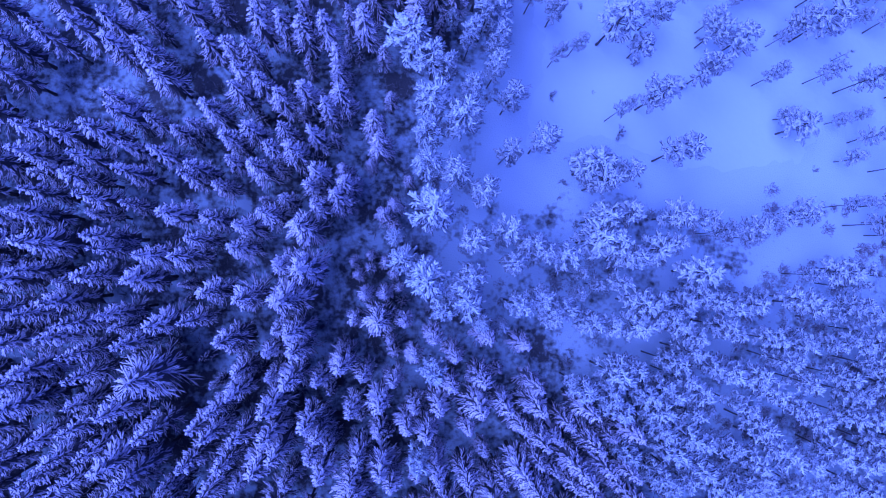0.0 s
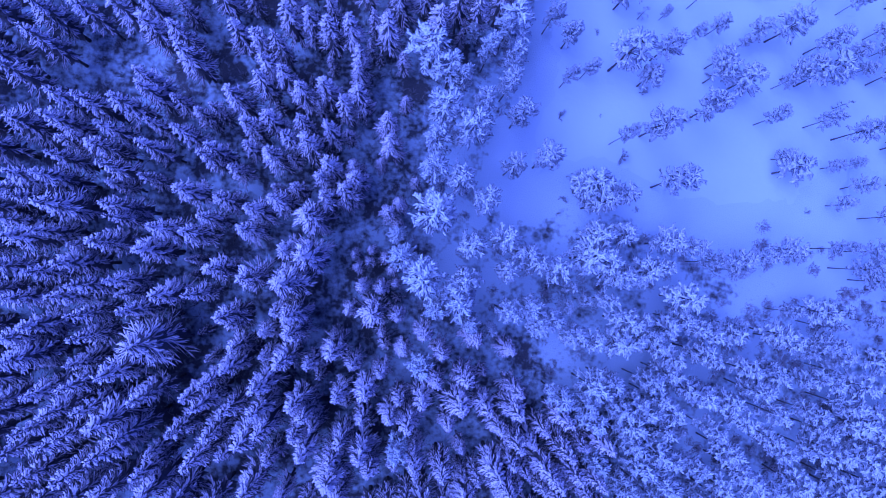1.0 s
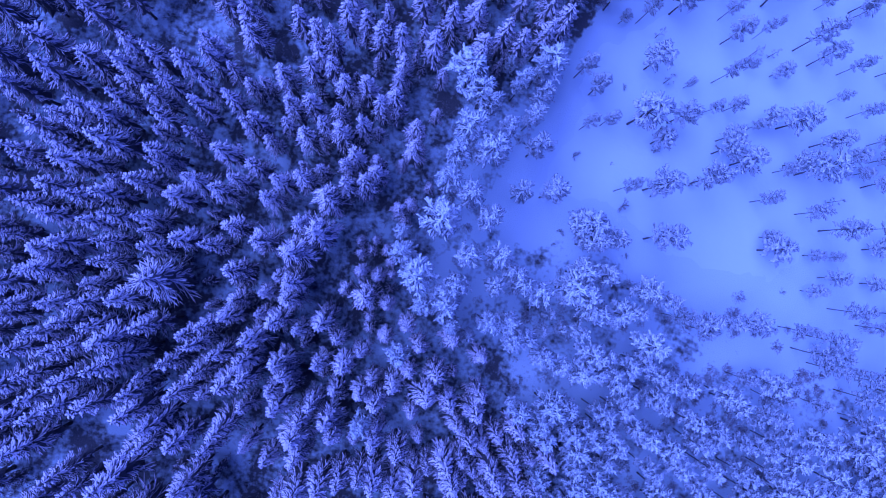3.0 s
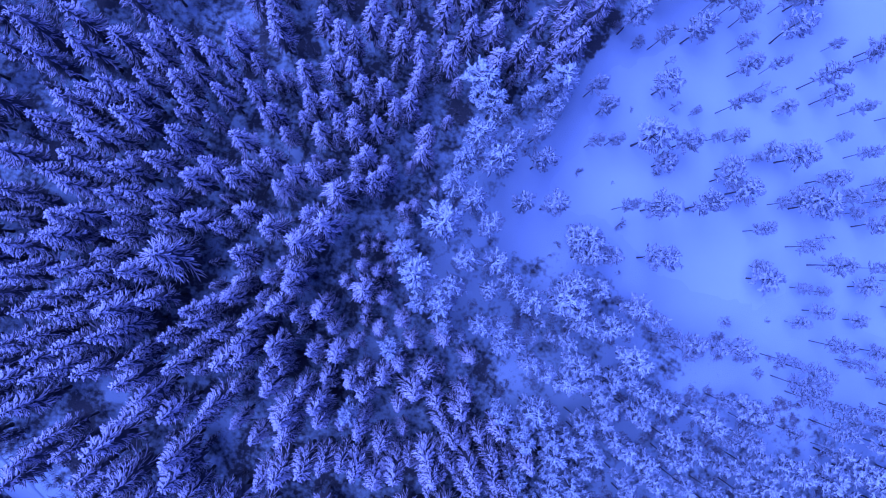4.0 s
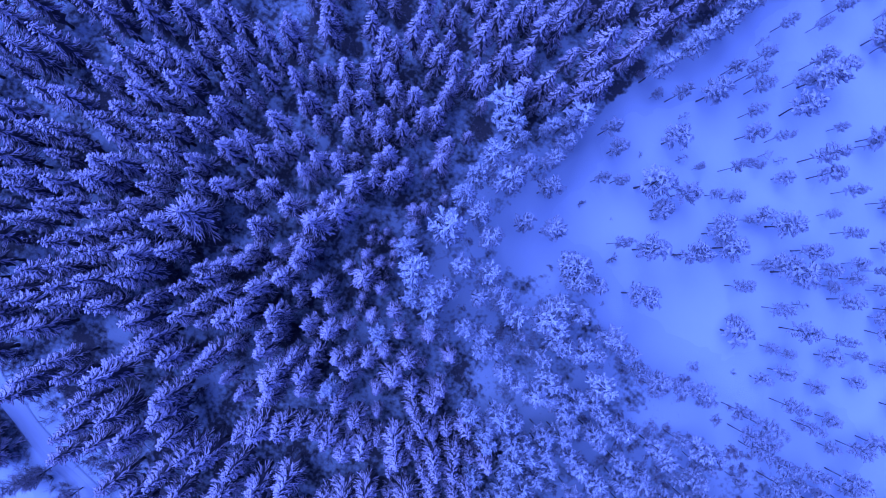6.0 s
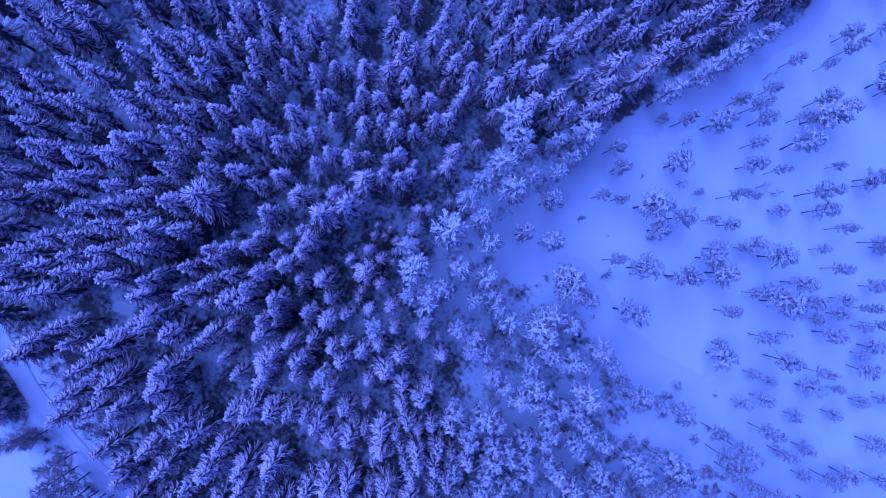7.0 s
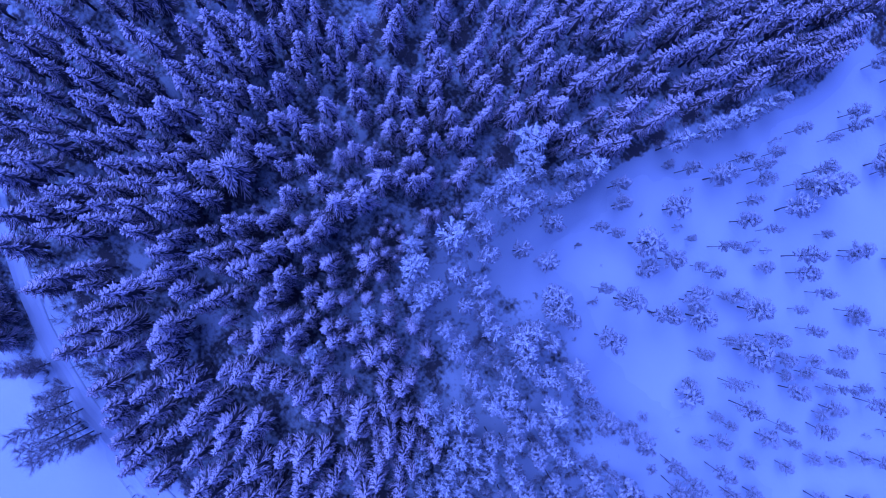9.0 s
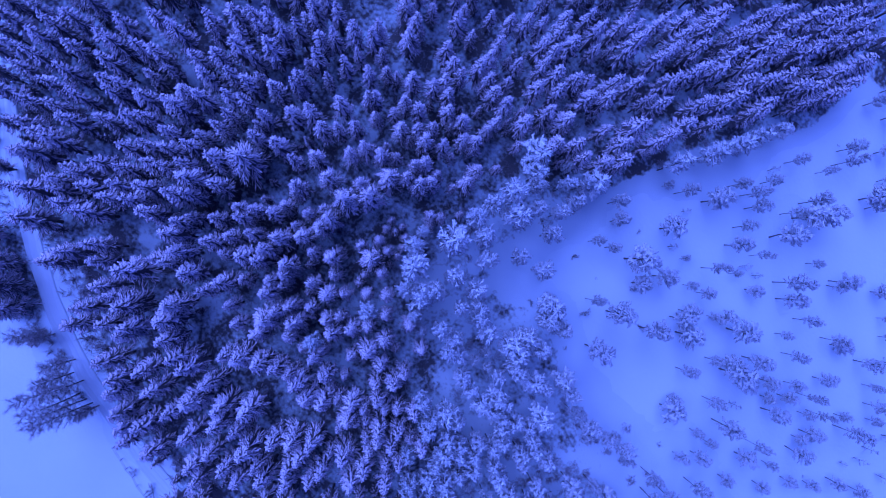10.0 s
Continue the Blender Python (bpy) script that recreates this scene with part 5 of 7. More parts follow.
HEATHER_16 = [(65.4, -22.1, 0.8, 2.3), (74.3, -32.0, 0.8, 2.5), (59.2, -12.6, 0.6, 2.6), (70.2, -2.3, 0.6, 1.6), (42.6, -8.7, 0.5, 2.4), (65.6, -16.0, 0.9, 2.2), (55.8, -22.3, 0.5, 1.4), (62.9, 4.4, 0.8, 2.5), (57.0, -16.9, 0.7, 1.5), (40.5, -3.7, 0.7, 1.5), (46.5, -29.7, 0.6, 1.6), (52.3, -22.0, 0.7, 1.5), (81.0, 0.3, 0.8, 1.9), (48.1, -6.1, 0.9, 1.8), (66.1, -23.4, 0.6, 1.8), (83.3, -10.9, 0.7, 1.9), (68.7, -18.4, 0.5, 1.5), (58.0, -4.3, 0.5, 2.2), (73.4, -24.1, 0.6, 2.0), (83.9, -24.8, 0.8, 2.5), (52.9, -4.7, 0.5, 2.1), (86.7, -25.6, 0.4, 1.7), (50.3, -7.3, 0.5, 2.3), (55.6, 4.6, 0.6, 1.9), (72.2, -32.3, 0.4, 1.8), (70.3, -24.8, 0.9, 1.3), (43.8, -4.7, 0.6, 1.4), (64.2, -18.3, 0.9, 2.4), (59.0, -32.4, 0.5, 2.3), (85.6, -24.9, 0.8, 2.1), (46.3, -36.4, 0.7, 2.6), (79.4, -9.8, 0.7, 2.5), (68.3, 0.1, 0.6, 1.4), (65.6, -38.2, 0.8, 2.5), (45.2, -14.3, 0.6, 2.5), (67.0, -42.8, 0.6, 1.6), (54.8, -31.0, 0.7, 1.6), (46.7, -27.4, 0.5, 1.9), (70.9, -28.3, 0.5, 1.7), (60.6, -33.4, 0.7, 2.0), (78.4, -18.6, 0.5, 2.5), (57.8, -25.5, 0.7, 1.4), (42.9, -22.1, 0.6, 1.9), (55.8, -3.5, 0.6, 2.1), (49.3, -33.1, 0.8, 1.5), (71.5, -33.6, 0.9, 1.4), (64.9, -34.4, 0.9, 1.7), (63.4, -18.0, 0.6, 2.2), (54.5, 10.2, 0.7, 2.5), (81.3, -31.1, 0.9, 1.7), (58.8, -9.7, 0.6, 2.5), (56.3, -12.9, 0.6, 2.6), (70.7, -33.9, 0.9, 1.7), (54.7, 7.5, 0.9, 2.2), (81.3, -21.4, 0.6, 2.5), (63.5, -29.8, 0.5, 1.4), (49.1, -12.0, 0.7, 2.0), (82.4, -33.7, 0.5, 2.1), (54.9, -20.9, 0.8, 1.6), (60.0, -26.2, 0.9, 2.4), (65.2, -17.2, 0.8, 1.6), (77.8, 11.7, 0.6, 1.2), (69.6, 1.3, 0.7, 2.3), (67.4, -36.6, 0.7, 1.2), (52.9, -2.4, 0.6, 1.8), (48.1, -6.4, 0.8, 2.2), (36.4, -27.8, 0.7, 2.3), (81.4, -24.0, 0.4, 1.6), (77.3, -9.5, 0.5, 2.4), (36.3, 6.6, 0.6, 1.8), (82.7, -24.1, 0.5, 1.2), (51.2, 2.7, 0.8, 2.4), (77.7, -4.1, 0.6, 2.0), (62.6, -16.1, 0.8, 2.3), (77.7, -21.3, 0.8, 2.3)]
HEATHER = HEATHER_1 + HEATHER_2 + HEATHER_3 + HEATHER_4 + HEATHER_5 + HEATHER_6 + HEATHER_7 + HEATHER_8 + HEATHER_9 + HEATHER_10 + HEATHER_11 + HEATHER_12 + HEATHER_13 + HEATHER_14 + HEATHER_15 + HEATHER_16
BRUSH_1 = [(0.1, 1.7, 1.8, 2.3), (0.7, 3.5, 1.4, 2.2), (0.5, 23.3, 2.0, 2.0), (1.7, 24.9, 2.1, 1.9), (3.0, 26.8, 1.0, 2.9), (1.9, 28.1, 2.0, 2.8), (-0.0, 30.9, 1.8, 3.0), (3.9, 31.5, 1.4, 3.1), (4.4, 33.3, 1.1, 2.6), (7.0, 36.4, 1.7, 3.1), (1.5, 37.1, 1.3, 1.9), (4.7, 37.1, 1.8, 2.6), (6.5, 40.1, 1.0, 2.7), (1.9, 41.4, 1.2, 2.1), (5.0, 41.2, 2.2, 2.7), (8.3, 41.0, 2.0, 2.8), (3.2, 43.1, 1.2, 2.3), (8.7, 43.3, 1.5, 2.5), (7.6, 44.9, 1.1, 1.9), (0.6, 47.9, 1.8, 3.1), (6.5, 48.7, 1.4, 2.7), (1.0, 50.4, 1.8, 2.2), (12.7, 51.6, 1.2, 1.9), (10.6, 52.1, 1.8, 1.9)]
BRUSH_2 = [(13.3, 54.2, 1.8, 2.0), (2.4, 59.1, 0.8, 2.9), (4.6, 59.4, 1.0, 3.0), (5.9, 60.6, 2.0, 2.1), (10.6, 61.6, 1.3, 2.6), (9.7, 67.7, 2.2, 1.9), (13.6, 67.4, 1.1, 2.3), (18.4, 67.4, 1.0, 3.2), (18.7, 71.8, 2.0, 2.0), (15.1, 72.8, 0.9, 2.7), (14.8, 76.6, 1.1, 2.2), (12.5, 77.6, 1.3, 2.3), (19.1, 76.4, 1.1, 2.3), (16.7, 78.2, 1.7, 2.6), (11.0, 79.4, 1.9, 2.5), (14.7, 78.8, 1.6, 2.0), (13.9, 81.5, 1.1, 2.3), (0.4, 82.7, 1.4, 3.2), (20.5, 81.1, 1.7, 2.7), (13.2, 83.3, 1.5, 1.8), (22.8, 82.4, 1.0, 3.0), (13.6, 86.0, 2.2, 2.9), (17.4, 87.2, 1.6, 2.6), (7.7, 92.5, 1.2, 2.2)]
BRUSH_3 = [(5.8, 94.1, 1.4, 2.3), (21.2, 91.9, 1.1, 2.3), (9.1, 98.9, 1.7, 2.8), (0.5, -0.7, 1.1, 2.8), (0.2, -6.2, 1.9, 2.4), (0.3, -10.8, 1.7, 3.1), (2.2, -10.9, 1.2, 1.8), (2.7, -14.9, 0.9, 3.0), (3.7, -16.2, 2.0, 2.8), (6.7, -16.3, 2.1, 3.0), (1.9, -18.3, 1.1, 3.1), (3.5, -19.0, 1.4, 2.4), (0.7, -19.6, 1.0, 3.0), (10.1, -17.0, 1.4, 3.1), (12.0, -17.0, 1.3, 2.8), (0.7, -21.5, 1.3, 3.1), (3.2, -21.7, 2.0, 2.5), (6.0, -21.1, 1.2, 2.2), (2.0, -23.2, 1.5, 2.2), (7.8, -22.0, 1.8, 2.1), (9.5, -21.7, 1.9, 2.7), (14.4, -20.6, 1.7, 2.9), (5.4, -24.6, 1.2, 2.4), (2.2, -25.6, 0.9, 1.9)]
BRUSH_4 = [(16.5, -20.1, 1.0, 2.5), (19.6, -18.1, 1.6, 2.5), (1.2, -27.3, 2.0, 2.5), (10.3, -25.6, 2.0, 2.1), (15.1, -23.3, 1.1, 3.1), (4.6, -27.8, 0.9, 1.9), (17.3, -23.8, 1.8, 3.2), (9.7, -28.0, 1.0, 3.0), (1.5, -30.1, 0.9, 1.9), (16.1, -26.2, 1.9, 1.9), (18.0, -25.7, 2.2, 2.0), (24.5, -19.8, 1.1, 3.1), (13.7, -28.7, 1.3, 2.8), (8.5, -30.9, 2.1, 2.9), (4.6, -32.2, 1.6, 3.0), (19.7, -26.1, 1.2, 2.5), (17.5, -27.8, 0.9, 3.0), (24.9, -22.0, 1.8, 2.6), (21.7, -26.3, 1.7, 2.1), (11.4, -32.8, 1.5, 1.9), (27.0, -22.1, 1.0, 2.4), (20.2, -28.5, 1.2, 3.0), (13.5, -32.3, 1.7, 1.8), (7.8, -34.4, 1.4, 2.2)]
BRUSH_5 = [(17.1, -31.0, 2.1, 2.8), (22.2, -28.8, 1.3, 2.3), (29.2, -22.3, 1.1, 2.7), (24.2, -27.7, 2.1, 2.2), (0.7, -37.1, 1.5, 1.8), (8.7, -36.5, 1.2, 2.7), (21.1, -31.4, 0.9, 2.4), (14.3, -35.2, 1.0, 2.5), (29.0, -24.8, 2.0, 2.4), (26.3, -27.7, 1.2, 3.2), (11.0, -37.3, 1.6, 2.0), (2.7, -39.1, 0.8, 3.1), (23.5, -31.4, 1.7, 2.4), (28.0, -27.6, 1.3, 3.0), (31.3, -23.8, 1.6, 1.9), (32.7, -22.2, 0.9, 1.9), (4.7, -39.3, 1.1, 3.1), (0.1, -39.6, 1.2, 2.4), (20.5, -34.0, 1.7, 2.9), (13.3, -37.5, 1.4, 2.5), (29.9, -26.8, 1.1, 2.7), (16.7, -36.7, 1.3, 2.1), (25.3, -32.2, 0.9, 2.3), (6.4, -40.7, 1.5, 2.6)]
BRUSH_6 = [(33.8, -23.8, 1.3, 3.0), (9.0, -40.4, 0.9, 1.9), (19.3, -37.1, 1.4, 1.9), (33.4, -26.0, 1.8, 1.9), (21.0, -36.8, 1.2, 1.9), (4.7, -42.3, 1.0, 2.0), (16.5, -39.5, 0.9, 1.9), (11.9, -41.2, 0.9, 2.5), (0.1, -43.2, 0.9, 3.1), (24.7, -35.8, 1.2, 2.3), (3.4, -43.4, 1.4, 2.1), (30.0, -33.0, 1.2, 2.5), (10.7, -43.3, 1.9, 1.9), (21.1, -39.3, 1.7, 3.1), (19.3, -41.6, 1.9, 3.0), (36.8, -27.5, 1.9, 2.9), (2.6, -46.0, 1.3, 2.6), (4.9, -45.9, 1.7, 3.1), (9.9, -45.2, 1.2, 3.1), (27.6, -37.8, 2.0, 2.6), (7.6, -46.5, 1.8, 3.1), (4.6, -47.6, 1.2, 1.8), (39.1, -27.6, 2.0, 1.9), (31.2, -36.4, 1.9, 2.0)]
BRUSH_7 = [(17.8, -44.7, 1.3, 3.1), (8.9, -47.9, 2.0, 2.5), (3.5, -50.3, 0.9, 2.4), (5.2, -51.3, 1.2, 2.1), (20.2, -48.5, 2.2, 3.1), (1.9, -54.3, 2.0, 2.8), (17.7, -51.7, 2.0, 2.9), (3.5, -57.0, 1.1, 2.6), (5.2, -58.2, 2.0, 2.3), (1.5, -58.9, 1.9, 2.0), (1.8, -60.7, 1.0, 2.5), (5.4, -60.7, 2.0, 2.8), (-1.1, 0.0, 2.0, 2.3), (-2.9, 0.1, 1.7, 2.9), (-3.9, 3.8, 2.1, 3.1), (-5.9, 2.1, 1.0, 1.9), (-0.4, 8.7, 1.2, 2.8), (-1.6, 10.3, 1.5, 2.3), (-10.0, 5.2, 1.1, 2.0), (-3.9, 10.7, 1.5, 2.1), (-7.7, 8.8, 1.1, 2.4), (-1.4, 12.8, 1.8, 2.0), (-3.6, 12.8, 1.3, 2.5), (-13.3, 3.6, 1.4, 2.4)]
BRUSH_8 = [(-8.6, 11.0, 1.0, 1.9), (-15.1, 3.0, 1.6, 2.7), (-9.2, 13.1, 1.2, 1.9), (-10.9, 11.8, 1.4, 2.2), (-13.5, 8.9, 1.2, 2.9), (-2.8, 16.0, 1.2, 2.7), (-15.3, 7.6, 1.2, 3.0), (-15.0, 9.9, 2.0, 1.9), (-5.7, 17.1, 1.4, 2.0), (-17.3, 5.2, 2.0, 2.1), (-13.6, 11.9, 1.7, 2.9), (-14.6, 13.3, 2.0, 3.1), (-19.8, 2.1, 1.3, 2.7), (-13.8, 14.8, 1.6, 3.0), (-17.8, 9.8, 1.6, 1.8), (-7.0, 19.3, 1.4, 2.7), (-19.0, 8.5, 0.9, 3.2), (-2.3, 21.1, 0.9, 2.4), (-20.5, 7.3, 1.0, 2.4), (-21.9, 1.1, 2.0, 2.4), (-21.8, 3.4, 1.3, 2.8), (-16.6, 14.7, 0.9, 2.1), (-11.6, 19.6, 2.2, 2.7), (-19.8, 12.7, 1.9, 2.1)]
BRUSH_9 = [(-23.3, 4.2, 2.2, 2.6), (-15.5, 18.4, 0.9, 2.1), (-23.2, 6.4, 2.1, 2.4), (-5.5, 23.6, 1.2, 1.8), (-24.3, 0.6, 1.9, 2.8), (-0.7, 24.6, 1.5, 2.1), (-2.6, 24.9, 1.2, 2.6), (-7.2, 24.4, 1.6, 2.1), (-10.9, 23.6, 1.8, 3.1), (-16.8, 20.0, 1.6, 2.7), (-25.4, 6.3, 1.0, 2.0), (-9.4, 24.8, 1.2, 2.5), (-12.9, 23.2, 1.8, 2.6), (-26.5, 4.4, 1.3, 1.8), (-14.9, 22.5, 1.2, 2.7), (-4.1, 26.8, 1.3, 3.1), (-22.0, 15.9, 2.1, 2.2), (-6.1, 26.5, 1.9, 2.2), (-27.4, 1.2, 1.2, 2.2), (-19.5, 19.3, 2.2, 2.5), (-18.3, 21.4, 0.8, 2.0), (-25.3, 13.0, 1.3, 2.3), (-12.5, 25.6, 1.2, 1.8), (-14.4, 25.2, 1.7, 2.1)]
BRUSH_10 = [(-24.6, 15.5, 1.1, 2.1), (-20.2, 21.0, 1.4, 2.8), (-29.2, 3.7, 2.1, 1.9), (-29.9, 0.8, 1.8, 2.7), (-18.6, 23.8, 1.0, 2.9), (-10.1, 28.6, 1.7, 3.2), (-12.1, 27.9, 1.0, 2.2), (-27.6, 13.2, 1.4, 1.9), (-20.6, 23.1, 1.8, 2.5), (-27.1, 15.0, 1.8, 2.2), (-13.7, 28.3, 1.7, 1.8), (-31.5, 0.1, 1.9, 2.4), (-15.6, 27.5, 1.5, 2.7), (-31.2, 5.3, 1.9, 2.0), (-3.7, 31.7, 2.0, 2.7), (-7.5, 31.3, 0.9, 2.1), (-32.2, 3.6, 1.7, 2.5), (-9.9, 31.1, 1.2, 2.5), (-20.5, 25.4, 1.9, 3.2), (-29.4, 14.8, 1.7, 2.3), (-1.0, 33.2, 2.1, 3.2), (-12.5, 31.3, 2.1, 2.1), (-29.5, 16.8, 1.7, 2.4), (-28.0, 19.9, 1.4, 2.8)]
BRUSH_11 = [(-34.5, 2.0, 1.9, 2.1), (-17.5, 29.9, 0.9, 2.8), (-3.0, 34.9, 1.9, 2.7), (-20.4, 28.7, 1.1, 1.8), (-34.5, 7.5, 1.9, 2.2), (-0.9, 35.3, 2.2, 3.0), (-25.9, 24.1, 1.4, 2.5), (-8.9, 34.3, 1.7, 2.2), (-16.4, 31.5, 1.7, 2.9), (-33.3, 12.7, 2.1, 2.4), (-5.4, 35.3, 1.7, 2.8), (-35.6, 6.0, 1.8, 2.7), (-11.9, 34.4, 1.7, 2.3), (-33.2, 15.0, 1.1, 2.0), (-37.1, 4.4, 2.0, 2.1), (-7.5, 36.7, 1.5, 2.7), (-35.6, 11.8, 1.4, 3.0), (-31.3, 20.8, 0.9, 2.2), (-22.6, 30.2, 1.7, 2.5), (-37.0, 7.4, 1.4, 2.0), (-37.9, 1.0, 1.5, 2.6), (-17.2, 33.8, 1.0, 2.2), (-20.7, 32.1, 1.3, 2.7), (-15.7, 35.3, 1.9, 2.7)]
BRUSH_12 = [(-13.2, 36.4, 2.1, 2.6), (-33.0, 20.3, 1.9, 2.2), (-5.4, 38.4, 1.5, 2.0), (-19.0, 33.9, 1.1, 2.8), (-8.8, 37.9, 1.2, 2.5), (-25.1, 29.9, 1.5, 1.9), (-35.2, 17.1, 2.2, 2.8), (-37.8, 10.6, 1.8, 2.9), (-37.4, 12.7, 1.7, 2.1), (-27.0, 29.7, 1.9, 1.9), (-1.7, 40.2, 1.1, 2.2), (-23.2, 33.0, 1.8, 2.3), (-13.1, 38.2, 1.4, 2.4), (-30.6, 26.8, 2.2, 2.6), (-29.0, 28.9, 1.6, 2.8), (-32.0, 25.6, 1.1, 2.3), (-7.2, 41.1, 1.9, 2.6), (-41.2, 8.4, 1.6, 2.9), (-16.3, 38.9, 1.2, 2.1), (-14.0, 39.8, 1.7, 2.0), (-40.7, 11.4, 2.1, 2.9), (-41.9, 6.7, 2.1, 2.7), (-34.9, 24.2, 0.8, 2.9), (-39.9, 14.7, 1.2, 2.4)]
BRUSH_13 = [(-37.8, 19.7, 1.3, 2.5), (-33.9, 25.9, 1.0, 1.8), (-26.2, 33.9, 1.8, 2.4), (-3.8, 42.7, 1.0, 2.3), (-18.2, 39.2, 2.0, 2.3), (-30.1, 31.2, 0.8, 2.1), (-10.1, 42.2, 0.9, 3.1), (-37.6, 21.8, 1.8, 1.8), (-36.9, 23.5, 1.8, 2.6), (-24.4, 36.6, 1.3, 3.2), (-21.8, 38.3, 1.5, 2.8), (-41.1, 17.8, 2.2, 2.4), (-40.3, 19.6, 1.1, 1.9), (-13.3, 42.9, 1.9, 2.6), (-36.8, 25.9, 1.2, 2.1), (-9.8, 44.1, 1.6, 1.8), (-35.1, 28.5, 0.8, 2.8), (-17.1, 42.1, 2.2, 2.6), (-2.2, 45.4, 1.5, 2.7), (-33.3, 31.0, 1.6, 2.3), (-44.1, 12.4, 2.0, 2.5), (-22.2, 40.1, 2.2, 2.5), (-39.9, 22.9, 1.2, 2.3), (-19.3, 41.8, 1.2, 2.2)]
BRUSH_14 = [(-45.5, 7.4, 0.9, 2.1), (-24.8, 39.0, 1.8, 2.5), (-12.7, 44.5, 0.9, 3.0), (-46.2, 3.7, 1.8, 2.0), (-45.4, 9.4, 1.0, 2.4), (-32.0, 34.0, 1.2, 2.1), (-34.7, 33.2, 1.0, 2.0), (-11.2, 47.0, 1.9, 2.0), (-37.5, 30.6, 0.9, 2.7), (-40.9, 26.0, 1.0, 2.9), (-22.6, 42.9, 1.9, 3.1), (-17.4, 45.3, 0.9, 2.7), (-43.4, 22.3, 2.1, 2.2), (-45.0, 20.1, 1.6, 2.0), (-34.1, 36.3, 1.2, 3.1), (-22.2, 45.0, 1.9, 2.7), (-16.4, 47.8, 1.1, 2.6), (-12.0, 49.1, 1.1, 2.4), (-40.9, 30.2, 1.3, 3.1), (-47.2, 19.4, 0.9, 2.7), (-50.7, 6.0, 1.1, 2.1), (-42.5, 28.6, 1.8, 2.0), (-19.9, 47.4, 2.2, 2.4), (-44.1, 26.6, 2.0, 2.5)]
BRUSH_15 = [(-14.4, 50.0, 1.2, 2.8), (-46.9, 24.2, 1.0, 3.2), (-52.9, 0.6, 1.0, 1.8), (-36.1, 38.9, 1.6, 2.8), (-21.7, 48.9, 1.6, 2.3), (-49.4, 21.1, 1.2, 1.9), (-19.1, 50.3, 2.2, 2.9), (-5.1, 53.8, 1.3, 2.0), (-18.2, 52.0, 2.1, 2.9), (-28.8, 47.7, 0.9, 3.2), (-20.1, 53.4, 1.0, 2.0), (-14.8, 56.0, 0.8, 2.7), (-23.3, 55.0, 2.2, 2.0), (-59.7, 7.0, 1.0, 2.7), (-17.1, 57.7, 1.9, 3.0), (-0.2, 60.7, 1.6, 2.0), (-19.4, 58.2, 1.0, 2.3), (-0.1, 63.3, 0.8, 2.8), (-16.2, 62.8, 2.1, 1.8), (-12.3, 67.7, 1.1, 2.7), (-16.3, 66.9, 2.0, 2.0), (-6.5, 75.3, 1.2, 3.1), (-7.4, 77.3, 1.1, 2.5), (-3.9, 82.6, 1.0, 2.3)]
BRUSH_16 = [(-1.8, -3.6, 2.2, 2.0), (-5.1, -0.1, 1.1, 2.2), (-4.4, -4.3, 1.4, 2.2), (-6.9, -0.5, 1.2, 2.3), (-3.3, -7.0, 1.6, 2.3), (-0.7, -8.6, 0.8, 2.4), (-9.0, -3.2, 1.8, 2.0), (-1.8, -10.7, 1.9, 3.0), (-3.7, -12.1, 1.0, 2.2), (-12.9, -3.0, 0.8, 2.5), (-10.3, -8.5, 1.4, 2.6), (-12.6, -5.5, 1.7, 2.8), (-0.3, -14.5, 1.3, 2.9), (-13.1, -7.4, 1.7, 3.0), (-3.3, -14.7, 1.3, 2.7), (-10.6, -11.0, 1.8, 2.4), (-12.2, -9.4, 1.9, 2.5), (-16.1, -1.9, 1.3, 3.0), (-5.4, -15.4, 2.2, 1.8), (-17.1, -0.1, 1.5, 2.7), (-16.7, -3.8, 1.0, 3.1), (-8.7, -15.0, 1.6, 2.6), (-10.9, -13.7, 2.0, 2.1), (-16.3, -7.1, 1.0, 1.9)]
BRUSH_17 = [(-1.0, -17.9, 2.0, 2.4), (-13.3, -12.3, 1.1, 2.6), (-5.3, -17.7, 1.5, 2.5), (-15.2, -10.7, 1.3, 2.5), (-18.9, -3.4, 1.9, 2.1), (-17.7, -8.7, 1.9, 2.4), (-1.4, -19.9, 1.7, 2.3), (-4.9, -19.4, 1.6, 2.5), (-12.3, -16.1, 2.0, 3.2), (-19.5, -6.8, 0.9, 2.8), (-14.0, -15.8, 1.3, 2.3), (-9.2, -19.1, 0.9, 3.1), (-18.1, -11.3, 1.2, 1.8), (-17.3, -13.1, 0.8, 2.7), (-21.7, -1.9, 1.9, 2.0), (-0.8, -22.6, 0.8, 3.1), (-15.9, -16.2, 1.1, 1.9), (-21.6, -7.0, 1.0, 2.0), (-14.1, -18.1, 1.0, 2.7), (-22.4, -5.4, 1.1, 2.4), (-4.5, -22.8, 1.5, 2.6), (-19.3, -13.4, 1.4, 3.0), (-11.0, -21.2, 0.8, 2.1), (-23.9, -2.3, 2.2, 2.1)]
